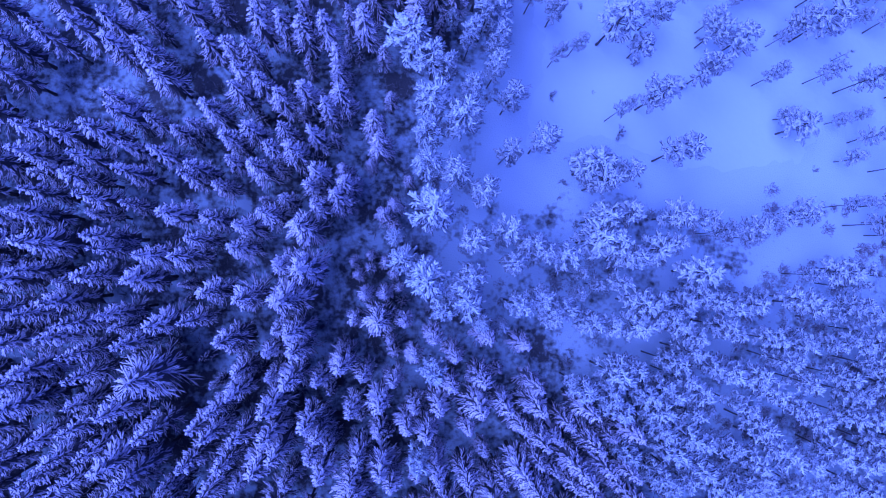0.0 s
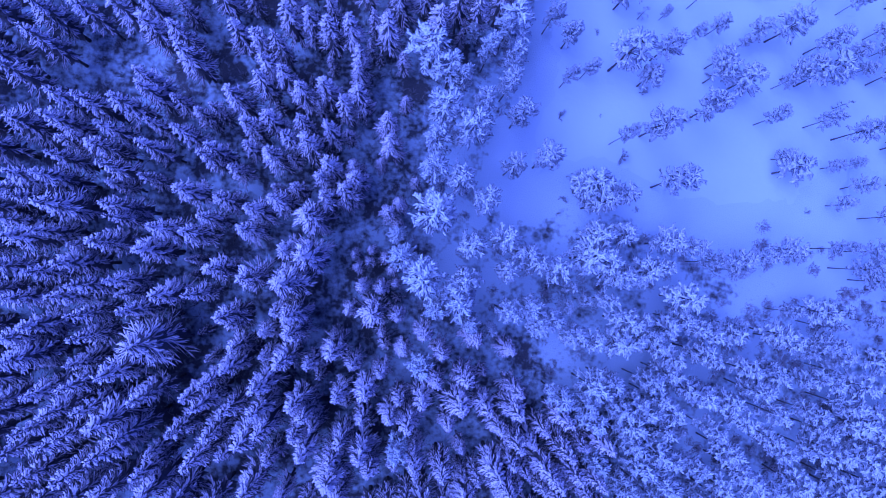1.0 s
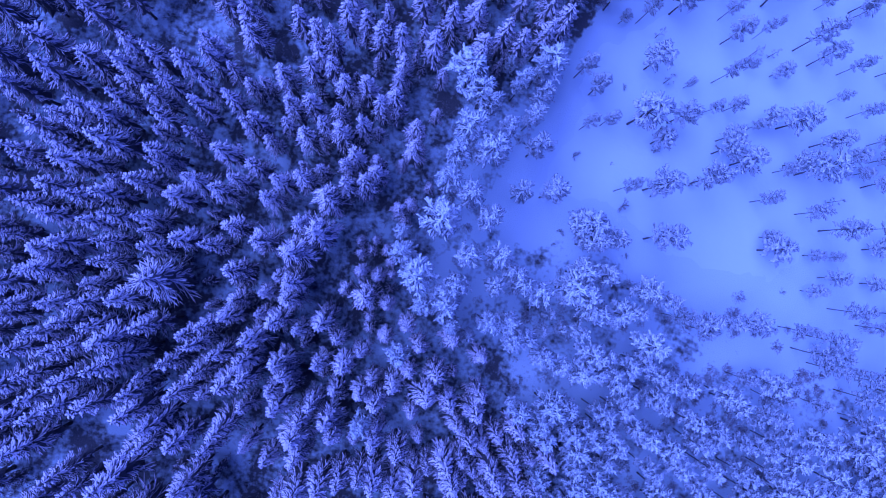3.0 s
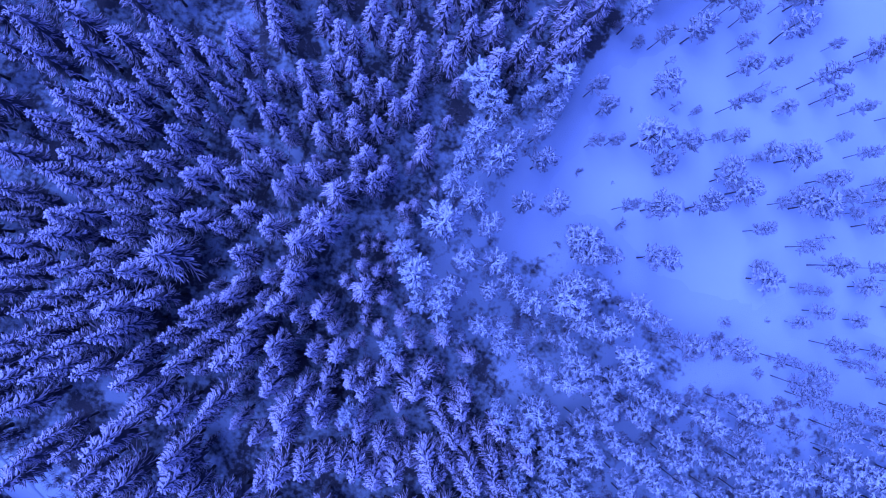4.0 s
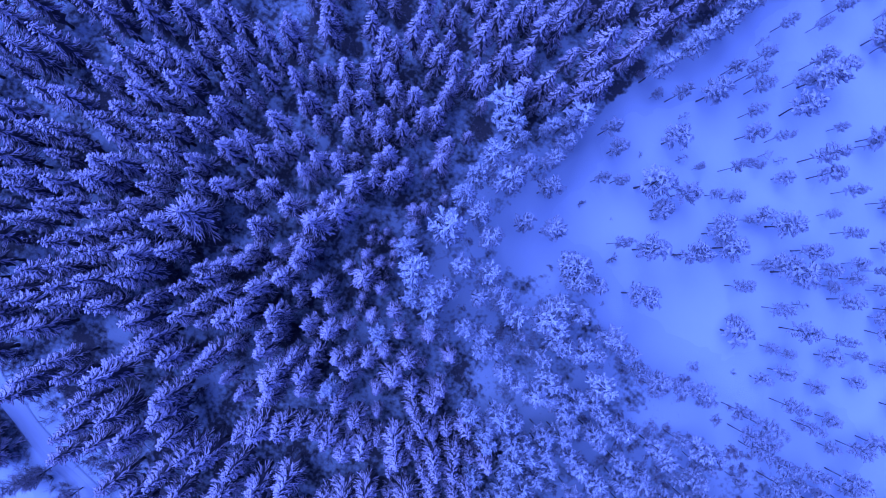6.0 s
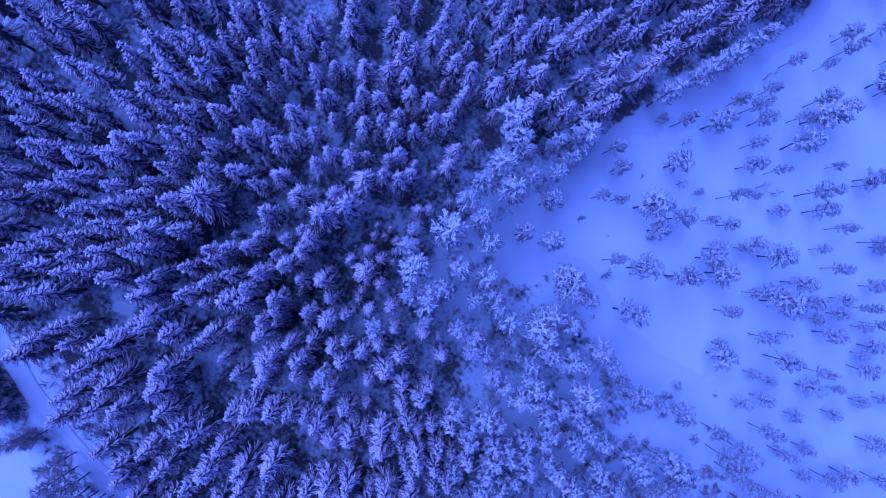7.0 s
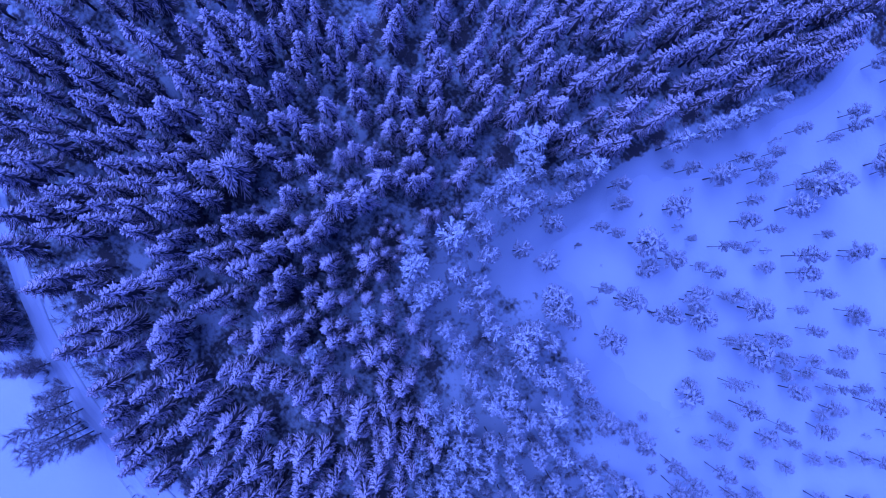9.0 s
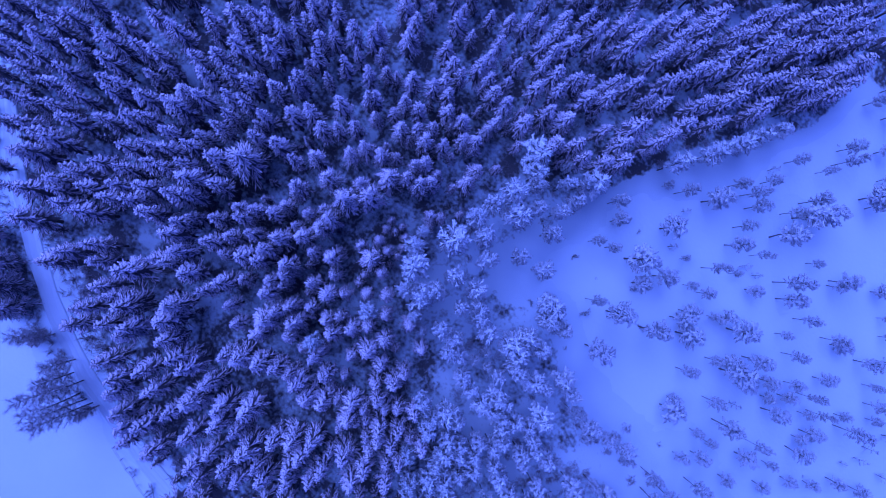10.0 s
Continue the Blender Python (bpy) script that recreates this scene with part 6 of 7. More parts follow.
BRUSH_18 = [(-13.4, -20.1, 1.9, 3.1), (-17.7, -16.9, 2.1, 2.5), (-2.4, -24.9, 2.2, 2.9), (-15.1, -20.1, 0.9, 2.1), (-24.3, -7.0, 1.5, 2.4), (-25.7, -1.2, 1.5, 2.1), (-8.5, -24.4, 1.2, 2.9), (-25.9, -6.0, 1.7, 2.2), (-21.6, -15.6, 1.3, 2.3), (-18.2, -20.4, 0.8, 2.8), (-26.5, -7.6, 1.4, 3.1), (-11.7, -25.0, 1.6, 2.9), (-13.3, -24.3, 1.0, 2.1), (-2.1, -27.7, 1.6, 3.0), (-27.8, -0.9, 2.1, 2.2), (-4.1, -27.7, 1.8, 2.0), (-6.7, -27.4, 1.9, 2.5), (-21.2, -19.1, 1.4, 2.5), (-10.5, -27.1, 1.0, 3.2), (-12.2, -26.8, 1.4, 3.1), (-29.5, -4.2, 1.9, 2.0), (-24.7, -16.8, 0.9, 2.2), (-28.3, -9.6, 1.9, 2.6), (-27.8, -11.5, 1.1, 3.1)]
BRUSH_19 = [(-30.1, -1.5, 1.7, 3.2), (-29.7, -7.4, 1.4, 2.8), (-24.1, -19.1, 1.9, 2.5), (-20.9, -22.6, 1.4, 3.1), (-22.9, -21.2, 1.0, 2.3), (-19.9, -24.2, 2.2, 2.8), (-7.0, -30.9, 1.1, 2.7), (-11.2, -30.3, 1.2, 3.2), (-14.5, -28.9, 0.9, 2.4), (-31.6, -7.8, 1.4, 2.1), (-13.0, -30.5, 0.9, 2.8), (-9.0, -32.2, 1.0, 1.8), (-24.0, -23.4, 1.0, 2.1), (-21.1, -26.2, 1.3, 2.8), (-32.0, -11.3, 2.0, 3.0), (-16.7, -29.6, 1.2, 3.1), (-6.6, -33.9, 1.8, 3.1), (-0.6, -34.6, 0.9, 2.4), (-34.6, -4.0, 2.0, 1.9), (-2.8, -35.1, 1.9, 2.0), (-11.3, -33.5, 1.6, 2.9), (-27.4, -22.6, 1.0, 1.9), (-18.5, -30.6, 0.9, 2.8), (-13.8, -33.0, 1.4, 1.9)]
BRUSH_20 = [(-34.1, -11.4, 1.0, 2.7), (-25.3, -25.7, 1.8, 2.1), (-24.1, -27.1, 1.9, 2.0), (-35.7, -7.4, 2.0, 2.8), (-36.8, -0.6, 2.1, 2.6), (-10.1, -35.4, 1.4, 2.1), (-23.1, -28.7, 2.2, 2.5), (-16.4, -33.3, 1.2, 2.9), (-31.4, -20.1, 1.9, 2.6), (-5.0, -37.3, 1.2, 2.0), (-3.2, -37.7, 1.0, 2.8), (-33.0, -18.8, 1.9, 2.8), (-7.2, -37.4, 2.0, 2.1), (-37.8, -4.9, 2.0, 2.0), (-34.0, -17.4, 1.7, 2.7), (-29.9, -24.1, 1.6, 2.4), (-38.5, -1.9, 1.5, 2.0), (-25.4, -29.0, 2.2, 2.8), (-11.5, -36.9, 2.0, 2.2), (-29.1, -25.8, 1.4, 3.1), (-24.3, -30.5, 1.7, 2.5), (-38.3, -8.5, 1.1, 2.9), (-36.4, -15.8, 1.9, 2.7), (-37.8, -12.2, 1.0, 1.9)]
BRUSH_21 = [(-4.1, -39.8, 2.0, 2.5), (-7.0, -39.4, 1.2, 2.8), (-15.0, -37.2, 1.2, 2.1), (-31.3, -25.2, 1.9, 2.8), (-18.8, -35.8, 0.9, 2.0), (-37.9, -14.1, 0.9, 1.9), (-40.4, -4.1, 1.1, 2.6), (-41.0, -0.8, 1.5, 2.8), (-17.3, -37.3, 1.2, 2.8), (-23.3, -33.9, 1.5, 2.2), (-37.1, -18.4, 0.8, 2.3), (-39.9, -11.3, 1.8, 1.9), (-3.5, -41.5, 1.1, 2.5), (-29.5, -29.4, 1.8, 2.6), (-26.6, -32.2, 1.3, 1.9), (-35.9, -21.5, 2.2, 3.1), (-11.1, -40.5, 1.3, 2.3), (-9.2, -41.0, 1.3, 2.6), (-35.7, -23.2, 0.9, 2.8), (-15.4, -39.7, 2.2, 2.0), (-42.0, -7.1, 1.3, 2.3), (-41.7, -9.2, 2.1, 2.1), (-1.6, -42.7, 1.9, 3.0), (-26.1, -34.0, 1.8, 2.5)]
BRUSH_22 = [(-7.5, -42.5, 1.7, 2.8), (-5.7, -42.9, 1.6, 2.2), (-19.7, -38.7, 1.6, 3.0), (-35.6, -25.5, 1.0, 2.0), (-22.5, -37.6, 0.9, 3.0), (-43.6, -5.1, 1.7, 2.0), (-44.0, -0.8, 1.5, 2.9), (-29.6, -32.6, 1.3, 2.8), (-17.2, -40.6, 1.7, 2.7), (-38.5, -21.5, 2.0, 2.4), (-41.5, -15.6, 1.7, 2.2), (-2.1, -44.7, 2.0, 2.2), (-40.9, -18.2, 1.7, 3.0), (-14.8, -42.5, 0.9, 2.6), (-6.3, -44.7, 1.4, 2.0), (-45.1, -2.1, 2.1, 2.4), (-40.4, -20.6, 1.1, 3.0), (-13.2, -43.4, 1.0, 2.7), (-36.6, -27.0, 0.9, 2.3), (-24.7, -38.3, 2.0, 2.2), (-8.9, -44.9, 1.1, 2.0), (-39.0, -24.1, 1.4, 2.1), (-0.7, -45.9, 1.7, 2.9), (-45.0, -9.5, 0.8, 2.3)]
BRUSH_23 = [(-45.7, -5.5, 1.0, 2.1), (-18.3, -42.3, 0.9, 2.5), (-43.1, -16.7, 1.9, 1.8), (-23.4, -40.4, 1.1, 1.8), (-46.9, -0.3, 0.8, 2.3), (-40.9, -23.2, 1.6, 2.8), (-42.2, -20.9, 0.8, 2.9), (-35.8, -30.9, 1.7, 2.4), (-45.5, -13.4, 1.9, 2.9), (-6.5, -47.0, 1.0, 3.2), (-1.8, -47.5, 2.0, 2.3), (-37.4, -29.7, 2.0, 2.8), (-17.7, -44.4, 0.9, 3.2), (-39.9, -26.7, 1.0, 2.0), (-35.5, -32.7, 2.1, 2.0), (-41.3, -25.5, 1.5, 2.3), (-45.1, -18.1, 1.2, 2.4), (-11.1, -47.4, 1.0, 1.9), (-48.4, -6.8, 2.0, 2.5), (-49.1, -3.2, 1.7, 2.0), (-42.9, -24.8, 1.2, 2.7), (-2.6, -49.6, 2.0, 2.0), (-22.9, -44.1, 1.8, 2.7), (-44.0, -23.1, 0.8, 2.7)]
BRUSH_24 = [(-48.1, -12.8, 1.5, 2.5), (-0.6, -49.9, 1.3, 2.0), (-29.6, -40.2, 1.5, 2.5), (-47.0, -17.0, 1.5, 2.2), (-10.1, -49.0, 0.9, 2.5), (-16.4, -47.4, 1.4, 3.0), (-49.2, -10.1, 1.1, 3.1), (-12.3, -48.7, 1.6, 2.7), (-50.2, -4.8, 2.2, 2.1), (-14.2, -48.8, 1.1, 3.2), (-48.7, -14.6, 1.8, 1.8), (-18.7, -47.6, 1.3, 2.0), (-4.3, -51.0, 1.7, 1.8), (-41.3, -31.0, 1.7, 2.3), (-26.6, -44.4, 1.7, 3.1), (-8.1, -51.2, 0.9, 2.0), (-2.2, -51.8, 2.0, 2.4), (-25.0, -45.5, 1.8, 2.6), (-10.0, -51.1, 1.3, 3.1), (-51.7, -6.4, 0.9, 3.1), (-20.5, -47.9, 1.3, 2.6), (-29.2, -43.2, 1.1, 1.9), (-23.0, -47.0, 1.9, 2.6), (-6.1, -52.0, 1.3, 3.0)]
BRUSH_25 = [(-40.0, -34.1, 1.6, 2.2), (-38.2, -36.4, 0.9, 2.6), (-45.6, -26.8, 1.2, 2.9), (-35.8, -39.0, 0.8, 2.9), (-16.6, -50.4, 1.0, 2.7), (-48.9, -20.7, 1.5, 1.8), (-32.0, -43.0, 1.0, 2.0), (-27.1, -46.3, 1.5, 2.0), (-29.8, -44.8, 2.2, 2.4), (-1.7, -53.8, 1.4, 1.9), (-12.7, -52.5, 1.6, 2.7), (-23.9, -48.9, 0.9, 3.0), (-44.5, -31.4, 1.7, 2.9), (-54.2, -5.6, 1.2, 2.1), (-51.3, -18.4, 2.1, 3.1), (-41.9, -34.9, 0.9, 1.9), (-49.6, -23.2, 2.1, 2.6), (-39.4, -38.2, 1.4, 2.6), (-6.7, -54.7, 2.0, 3.2), (-55.3, -2.8, 2.2, 2.5), (-15.8, -53.1, 1.7, 2.0), (-51.4, -20.9, 1.9, 2.6), (-10.3, -54.7, 0.9, 2.6), (-34.6, -43.8, 1.5, 2.3)]
BRUSH_26 = [(-42.0, -36.8, 0.9, 2.6), (-20.8, -51.9, 1.2, 2.9), (-27.7, -48.6, 1.9, 2.8), (-29.6, -47.8, 1.0, 2.7), (-44.1, -35.2, 1.7, 2.5), (-55.3, -11.4, 0.9, 2.0), (-53.1, -20.8, 1.2, 2.2), (-3.5, -57.0, 1.8, 3.1), (-57.1, -4.7, 1.0, 3.1), (-14.4, -55.7, 1.4, 2.6), (-20.0, -54.0, 2.1, 2.8), (-17.5, -54.9, 2.0, 2.0), (-11.9, -56.4, 2.1, 1.9), (-33.8, -46.9, 2.0, 1.9), (-0.7, -58.0, 2.1, 2.9), (-10.3, -57.1, 1.0, 2.8), (-31.7, -48.9, 1.4, 3.1), (-23.0, -54.0, 1.0, 2.7), (-41.0, -42.2, 2.0, 1.8), (-6.6, -58.6, 1.3, 3.1), (-47.7, -35.0, 1.8, 2.1), (-55.3, -21.2, 1.1, 1.9), (-28.0, -52.3, 2.0, 2.7), (-42.7, -41.5, 1.2, 2.2)]
BRUSH_27 = [(-13.1, -58.1, 1.0, 2.8), (-17.0, -57.3, 1.2, 2.0), (-32.9, -50.1, 1.1, 2.6), (-20.6, -56.3, 2.1, 3.1), (-45.8, -38.8, 1.1, 2.2), (-44.4, -40.6, 1.5, 2.8), (-50.2, -33.8, 1.3, 1.9), (-2.4, -60.8, 0.9, 2.9), (-24.8, -55.7, 2.2, 1.8), (-52.7, -30.7, 2.2, 2.2), (-35.4, -49.7, 1.6, 3.0), (-23.2, -56.5, 1.0, 3.2), (-29.4, -53.8, 1.1, 1.9), (-60.9, -7.6, 1.0, 2.6), (-61.3, -3.3, 2.0, 2.5), (-31.0, -53.2, 1.1, 2.3), (-43.8, -44.2, 1.2, 3.2), (-49.3, -38.3, 2.1, 2.3), (-26.7, -56.5, 1.7, 1.9), (-47.1, -41.2, 1.9, 3.0), (-40.4, -48.0, 1.9, 2.9), (-57.9, -24.5, 1.2, 3.1), (-55.2, -30.6, 1.7, 3.0), (-42.0, -47.2, 1.8, 1.9)]
BRUSH_28 = [(-36.9, -51.7, 1.5, 2.5), (-44.9, -45.5, 2.1, 2.4), (-62.9, -11.8, 1.3, 3.1), (-60.1, -22.2, 1.3, 1.9), (-47.8, -43.7, 1.5, 2.1), (-56.6, -32.6, 1.6, 2.7), (-61.9, -20.9, 1.1, 2.7), (-53.9, -37.1, 0.8, 2.4), (-44.0, -48.6, 1.0, 2.8), (-58.7, -29.3, 1.8, 2.3), (-49.9, -42.9, 1.5, 2.9), (-51.4, -41.2, 1.0, 1.9), (-64.2, -16.6, 2.2, 2.4), (-55.6, -36.5, 1.4, 3.1), (-53.9, -39.5, 1.2, 2.7), (-66.4, -8.8, 1.4, 2.9), (-48.7, -46.0, 2.0, 2.5), (-63.3, -22.0, 2.1, 2.0), (-45.9, -48.9, 1.6, 2.0), (-60.7, -29.0, 1.6, 2.2), (-61.8, -27.1, 1.1, 3.1), (-52.5, -44.8, 1.7, 2.4), (-56.4, -39.8, 2.0, 2.0), (-54.1, -43.3, 1.4, 2.9)]
BRUSH_29 = [(-49.4, -48.9, 1.6, 3.1), (-55.7, -41.7, 1.9, 2.8), (-59.8, -35.6, 1.8, 2.8), (-58.4, -37.9, 1.5, 1.8), (-69.1, -10.9, 1.3, 2.4), (-67.3, -20.0, 1.0, 2.9), (-68.7, -18.9, 1.6, 2.6), (-64.4, -30.7, 1.5, 2.9), (-61.1, -38.2, 1.7, 2.2), (-70.5, -15.4, 2.2, 2.5), (-69.3, -21.1, 0.9, 2.1), (-70.3, -17.5, 1.7, 2.5), (-66.8, -30.5, 1.3, 2.0), (-69.3, -24.8, 1.9, 1.9), (-68.1, -29.3, 1.2, 2.3), (-73.1, -14.9, 1.4, 2.4), (-71.6, -22.2, 1.3, 2.1), (-64.1, -39.7, 2.0, 2.9), (-67.3, -35.4, 1.1, 1.8), (-69.1, -33.2, 1.8, 3.2), (-67.0, -37.8, 1.2, 2.1), (-70.8, -30.5, 1.5, 1.9), (-73.1, -26.7, 2.1, 2.0), (-69.5, -37.6, 0.8, 2.9)]
BRUSH_30 = [(-72.4, -31.9, 1.8, 2.2), (-74.1, -29.1, 1.7, 2.3), (-75.7, -32.7, 1.0, 2.9), (-83.1, -25.3, 1.1, 2.4)]
BRUSH = BRUSH_1 + BRUSH_2 + BRUSH_3 + BRUSH_4 + BRUSH_5 + BRUSH_6 + BRUSH_7 + BRUSH_8 + BRUSH_9 + BRUSH_10 + BRUSH_11 + BRUSH_12 + BRUSH_13 + BRUSH_14 + BRUSH_15 + BRUSH_16 + BRUSH_17 + BRUSH_18 + BRUSH_19 + BRUSH_20 + BRUSH_21 + BRUSH_22 + BRUSH_23 + BRUSH_24 + BRUSH_25 + BRUSH_26 + BRUSH_27 + BRUSH_28 + BRUSH_29 + BRUSH_30
THICKET_1 = [(-18.5, -14.4, 6.2, 2.2), (-26.5, -7.1, 3.9, 2.4), (-28.1, -5.3, 5.4, 2.1), (-25.8, -12.9, 5.8, 2.2), (-30.4, -11.1, 4.4, 2.1), (-30.9, -14.4, 7.6, 2.0), (-26.8, -21.3, 6.0, 2.2), (-43.0, -16.6, 7.3, 2.0), (-40.3, -23.0, 5.7, 2.7), (-48.1, -6.0, 5.3, 2.1), (-41.6, -27.1, 4.8, 2.0), (-48.6, -17.9, 6.6, 2.3), (-52.6, -13.7, 7.7, 2.3), (-51.7, -18.2, 7.7, 2.3), (-49.7, -30.8, 8.0, 2.4), (-59.1, -6.2, 6.3, 2.1), (-48.4, -37.5, 6.6, 2.5), (-56.2, -24.4, 6.3, 2.1), (-52.1, -32.6, 6.5, 2.3), (-58.9, -17.7, 6.1, 2.1), (-62.9, -4.1, 5.8, 2.7), (-49.8, -44.1, 4.6, 2.3)]
THICKET_2 = [(-64.8, -16.1, 4.9, 2.9), (-63.1, -22.3, 5.2, 2.2), (-63.5, -25.3, 5.6, 2.5), (-65.7, -23.1, 7.7, 2.7), (-57.2, -40.3, 7.0, 2.7), (-69.0, -18.8, 4.6, 2.5), (-58.8, -42.2, 5.4, 2.5), (-66.9, -29.6, 5.3, 2.3), (-66.3, -34.6, 7.0, 2.7), (-62.8, -41.6, 7.4, 2.2), (-66.3, -36.7, 4.2, 2.6), (-73.8, -20.4, 5.9, 2.4), (-63.4, -47.2, 4.2, 2.0), (-68.4, -40.8, 7.7, 2.3), (-70.2, -39.2, 7.0, 2.0), (-68.1, -43.9, 4.2, 2.0), (-0.0, -5.8, 3.9, 2.4), (-24.3, -26.6, 4.4, 2.9), (-15.3, -38.0, 5.3, 2.1), (-27.3, -33.4, 4.6, 1.9), (-20.8, -39.1, 6.3, 2.3), (-32.6, -45.6, 7.4, 2.0)]
THICKET_3 = [(-9.2, -56.7, 7.7, 2.5), (-36.8, -44.6, 6.9, 2.2), (-42.2, -47.8, 5.6, 2.2), (10.1, -20.4, 4.8, 2.7), (5.9, -29.8, 6.1, 2.6), (3.0, -32.7, 4.9, 2.9), (12.8, -37.8, 6.9, 2.5), (11.9, -40.1, 5.8, 1.9), (7.4, -44.6, 4.3, 2.9), (30.6, -34.1, 4.9, 2.7), (22.5, -42.1, 4.3, 2.5), (13.1, -48.6, 7.3, 2.0), (20.3, -46.8, 4.4, 2.4), (8.5, -51.7, 3.5, 2.8), (11.5, -51.9, 7.7, 2.3), (8.4, -57.1, 6.1, 2.7), (1.3, -58.5, 8.0, 2.5), (6.0, -59.4, 4.3, 2.5), (23.8, -23.3, 7.6, 2.0), (32.6, -21.4, 6.5, 1.9), (37.3, -23.6, 6.6, 1.9), (34.5, -31.3, 6.0, 2.2)]
THICKET_4 = [(0.6, 36.0, 5.8, 2.6), (1.1, 38.1, 4.1, 1.9), (2.6, 43.3, 5.0, 1.9), (4.5, 50.9, 5.7, 2.4), (8.2, 50.9, 4.0, 2.0), (4.6, 54.8, 3.7, 2.3), (14.5, 60.4, 5.5, 2.9), (2.6, 66.3, 7.7, 2.9), (7.7, 67.0, 5.4, 1.9), (13.6, 69.5, 3.8, 2.0), (1.5, 70.9, 4.6, 2.6), (11.5, 79.0, 5.9, 2.9), (19.5, 77.8, 4.7, 2.7), (1.6, 86.1, 6.2, 2.4), (12.2, 87.4, 6.9, 2.2), (2.6, 90.7, 4.5, 2.1), (12.9, 92.5, 6.8, 2.6), (17.3, 94.2, 4.8, 1.9), (17.8, 97.3, 6.1, 2.6), (11.4, 102.6, 4.4, 2.9), (22.6, 106.3, 7.2, 2.1), (-11.6, 13.7, 6.9, 2.5)]
THICKET_5 = [(-9.1, 20.7, 7.0, 2.5), (-19.3, 19.4, 6.0, 2.7), (-15.1, 23.6, 5.6, 2.5), (-6.0, 28.5, 4.5, 2.1), (-5.4, 36.1, 6.7, 2.1), (-15.5, 33.1, 7.0, 2.0), (-1.8, 40.1, 7.2, 2.2), (-17.0, 38.6, 7.8, 2.3), (-25.7, 34.1, 5.1, 2.6), (-15.4, 39.9, 7.4, 2.1), (-21.0, 37.6, 6.1, 2.7), (-4.6, 47.7, 6.4, 2.3), (-29.1, 38.8, 5.5, 2.4), (-15.4, 46.1, 4.3, 2.6), (-32.6, 40.4, 4.9, 2.5), (-20.5, 50.5, 7.0, 2.7), (-1.1, 56.1, 4.0, 2.7), (-7.9, 56.8, 6.1, 2.6), (-23.4, 54.2, 5.9, 2.1), (-12.6, 59.5, 4.2, 2.7), (-16.0, 58.8, 7.4, 2.9), (-13.5, 62.6, 4.0, 2.6)]
THICKET_6 = [(-12.8, 65.6, 6.8, 2.5), (-5.3, 71.7, 5.5, 2.4), (-1.8, 77.5, 5.4, 2.8), (-3.7, 79.3, 6.0, 2.1), (-38.6, 6.6, 6.4, 1.9), (-46.5, 13.5, 6.9, 2.1), (-37.8, 30.6, 7.3, 2.5), (-48.6, 18.0, 6.9, 2.4), (-55.8, 1.1, 3.6, 2.7), (-59.1, 1.9, 6.6, 2.8)]
THICKET = THICKET_1 + THICKET_2 + THICKET_3 + THICKET_4 + THICKET_5 + THICKET_6
SHRUBS = [(21.8, 23.8, 1.5), (28.0, 24.7, 0.6), (23.1, 11.1, 1.3), (23.8, 14.6, 0.6), (31.7, 18.5, 1.9), (22.6, 8.8, 0.8), (20.7, -12.8, 1.1), (23.7, -13.1, 1.3), (22.3, -10.5, 1.0), (28.8, -12.3, 0.5), (48.2, -0.7, 0.6), (55.5, -1.9, 0.5), (31.9, -3.0, 0.8), (40.7, 63.0, 0.8), (40.2, 84.7, 0.6), (86.3, 32.5, 0.5), (-24.1, -62.0, 2.4), (-29.3, -62.9, 4.3), (-0.1, -65.4, 1.5), (5.0, -64.9, 2.4), (26.4, 37.8, 0.9), (71.7, 54.9, 0.6), (41.4, 25.6, 1.5), (34.2, 29.1, 1.5), (25.3, 11.8, 1.3), (24.7, 13.1, 1.1), (34.5, 10.6, 0.9), (44.6, 33.0, 1.2), (61.3, 13.3, 1.0)]



def set_out(plan, models, nominal):
    """Plants the plan's trees (x, y, height, width), going through the models; the first of each is the model itself, set down last."""
    own = {}
    for i, (x, y, h, w) in enumerate(plan):
        k = (i * 7 + i // 5) % len(models)
        nh, nw = nominal[k]
        turn = (i * 2.399) % 6.283
        m = Matrix.Translation((x, y, ground_z(x, y) - 0.05)) @ Matrix.Rotation(turn, 4, "Z") @ Matrix.Diagonal((w / nw, w / nw, h / nh, 1))
        if k in own:
            copy_thing(models[k], m)
        else:
            own[k] = m
    for k, m in own.items():
        models[k].matrix_basis = m


def spruce_model(seed, whorls, height=17.0, reach=2.0, full=7):
    root = new("spruce_tree")
    part("trunk", trunk_mesh(height, 0.19, seed, 0.12), BARK, root, "dark rough bark trunk")
    crown = part("crown", spruce_boughs(seed, whorls, height, reach, full=full, fork=4), FROST, root, "drooping boughs thick with hoar frost", True)
    part("leader_shoot", leader_shoot(seed, height), FROST, crown, "upright frosted top shoot", True)
    part("inner_needles", spruce_core(seed, height, reach), DARK, root, "dark core standing for shade inside the crown")
    return tagged(root, "tall narrow spruce with drooping boughs under thick frost", "spruce tree", "spruce forest")


def pine_model(seed, height=13.0, reach=2.3):
    root = new("pine_tree")
    part("trunk", add_limbs(trunk_mesh(height, 0.12, seed), seed, height, reach, 0.45, 12), BARK, root, "slim dark bark trunk with limbs")
    part("crown", pine_crown(seed, height, reach, 0.42, 34, 0.145, 6), PINE_FROST, root, "rounded crown of frosted limbs", True)
    return tagged(root, "frost-white pine with rounded crown at the forest edge", "pine tree", "pines at the forest edge")


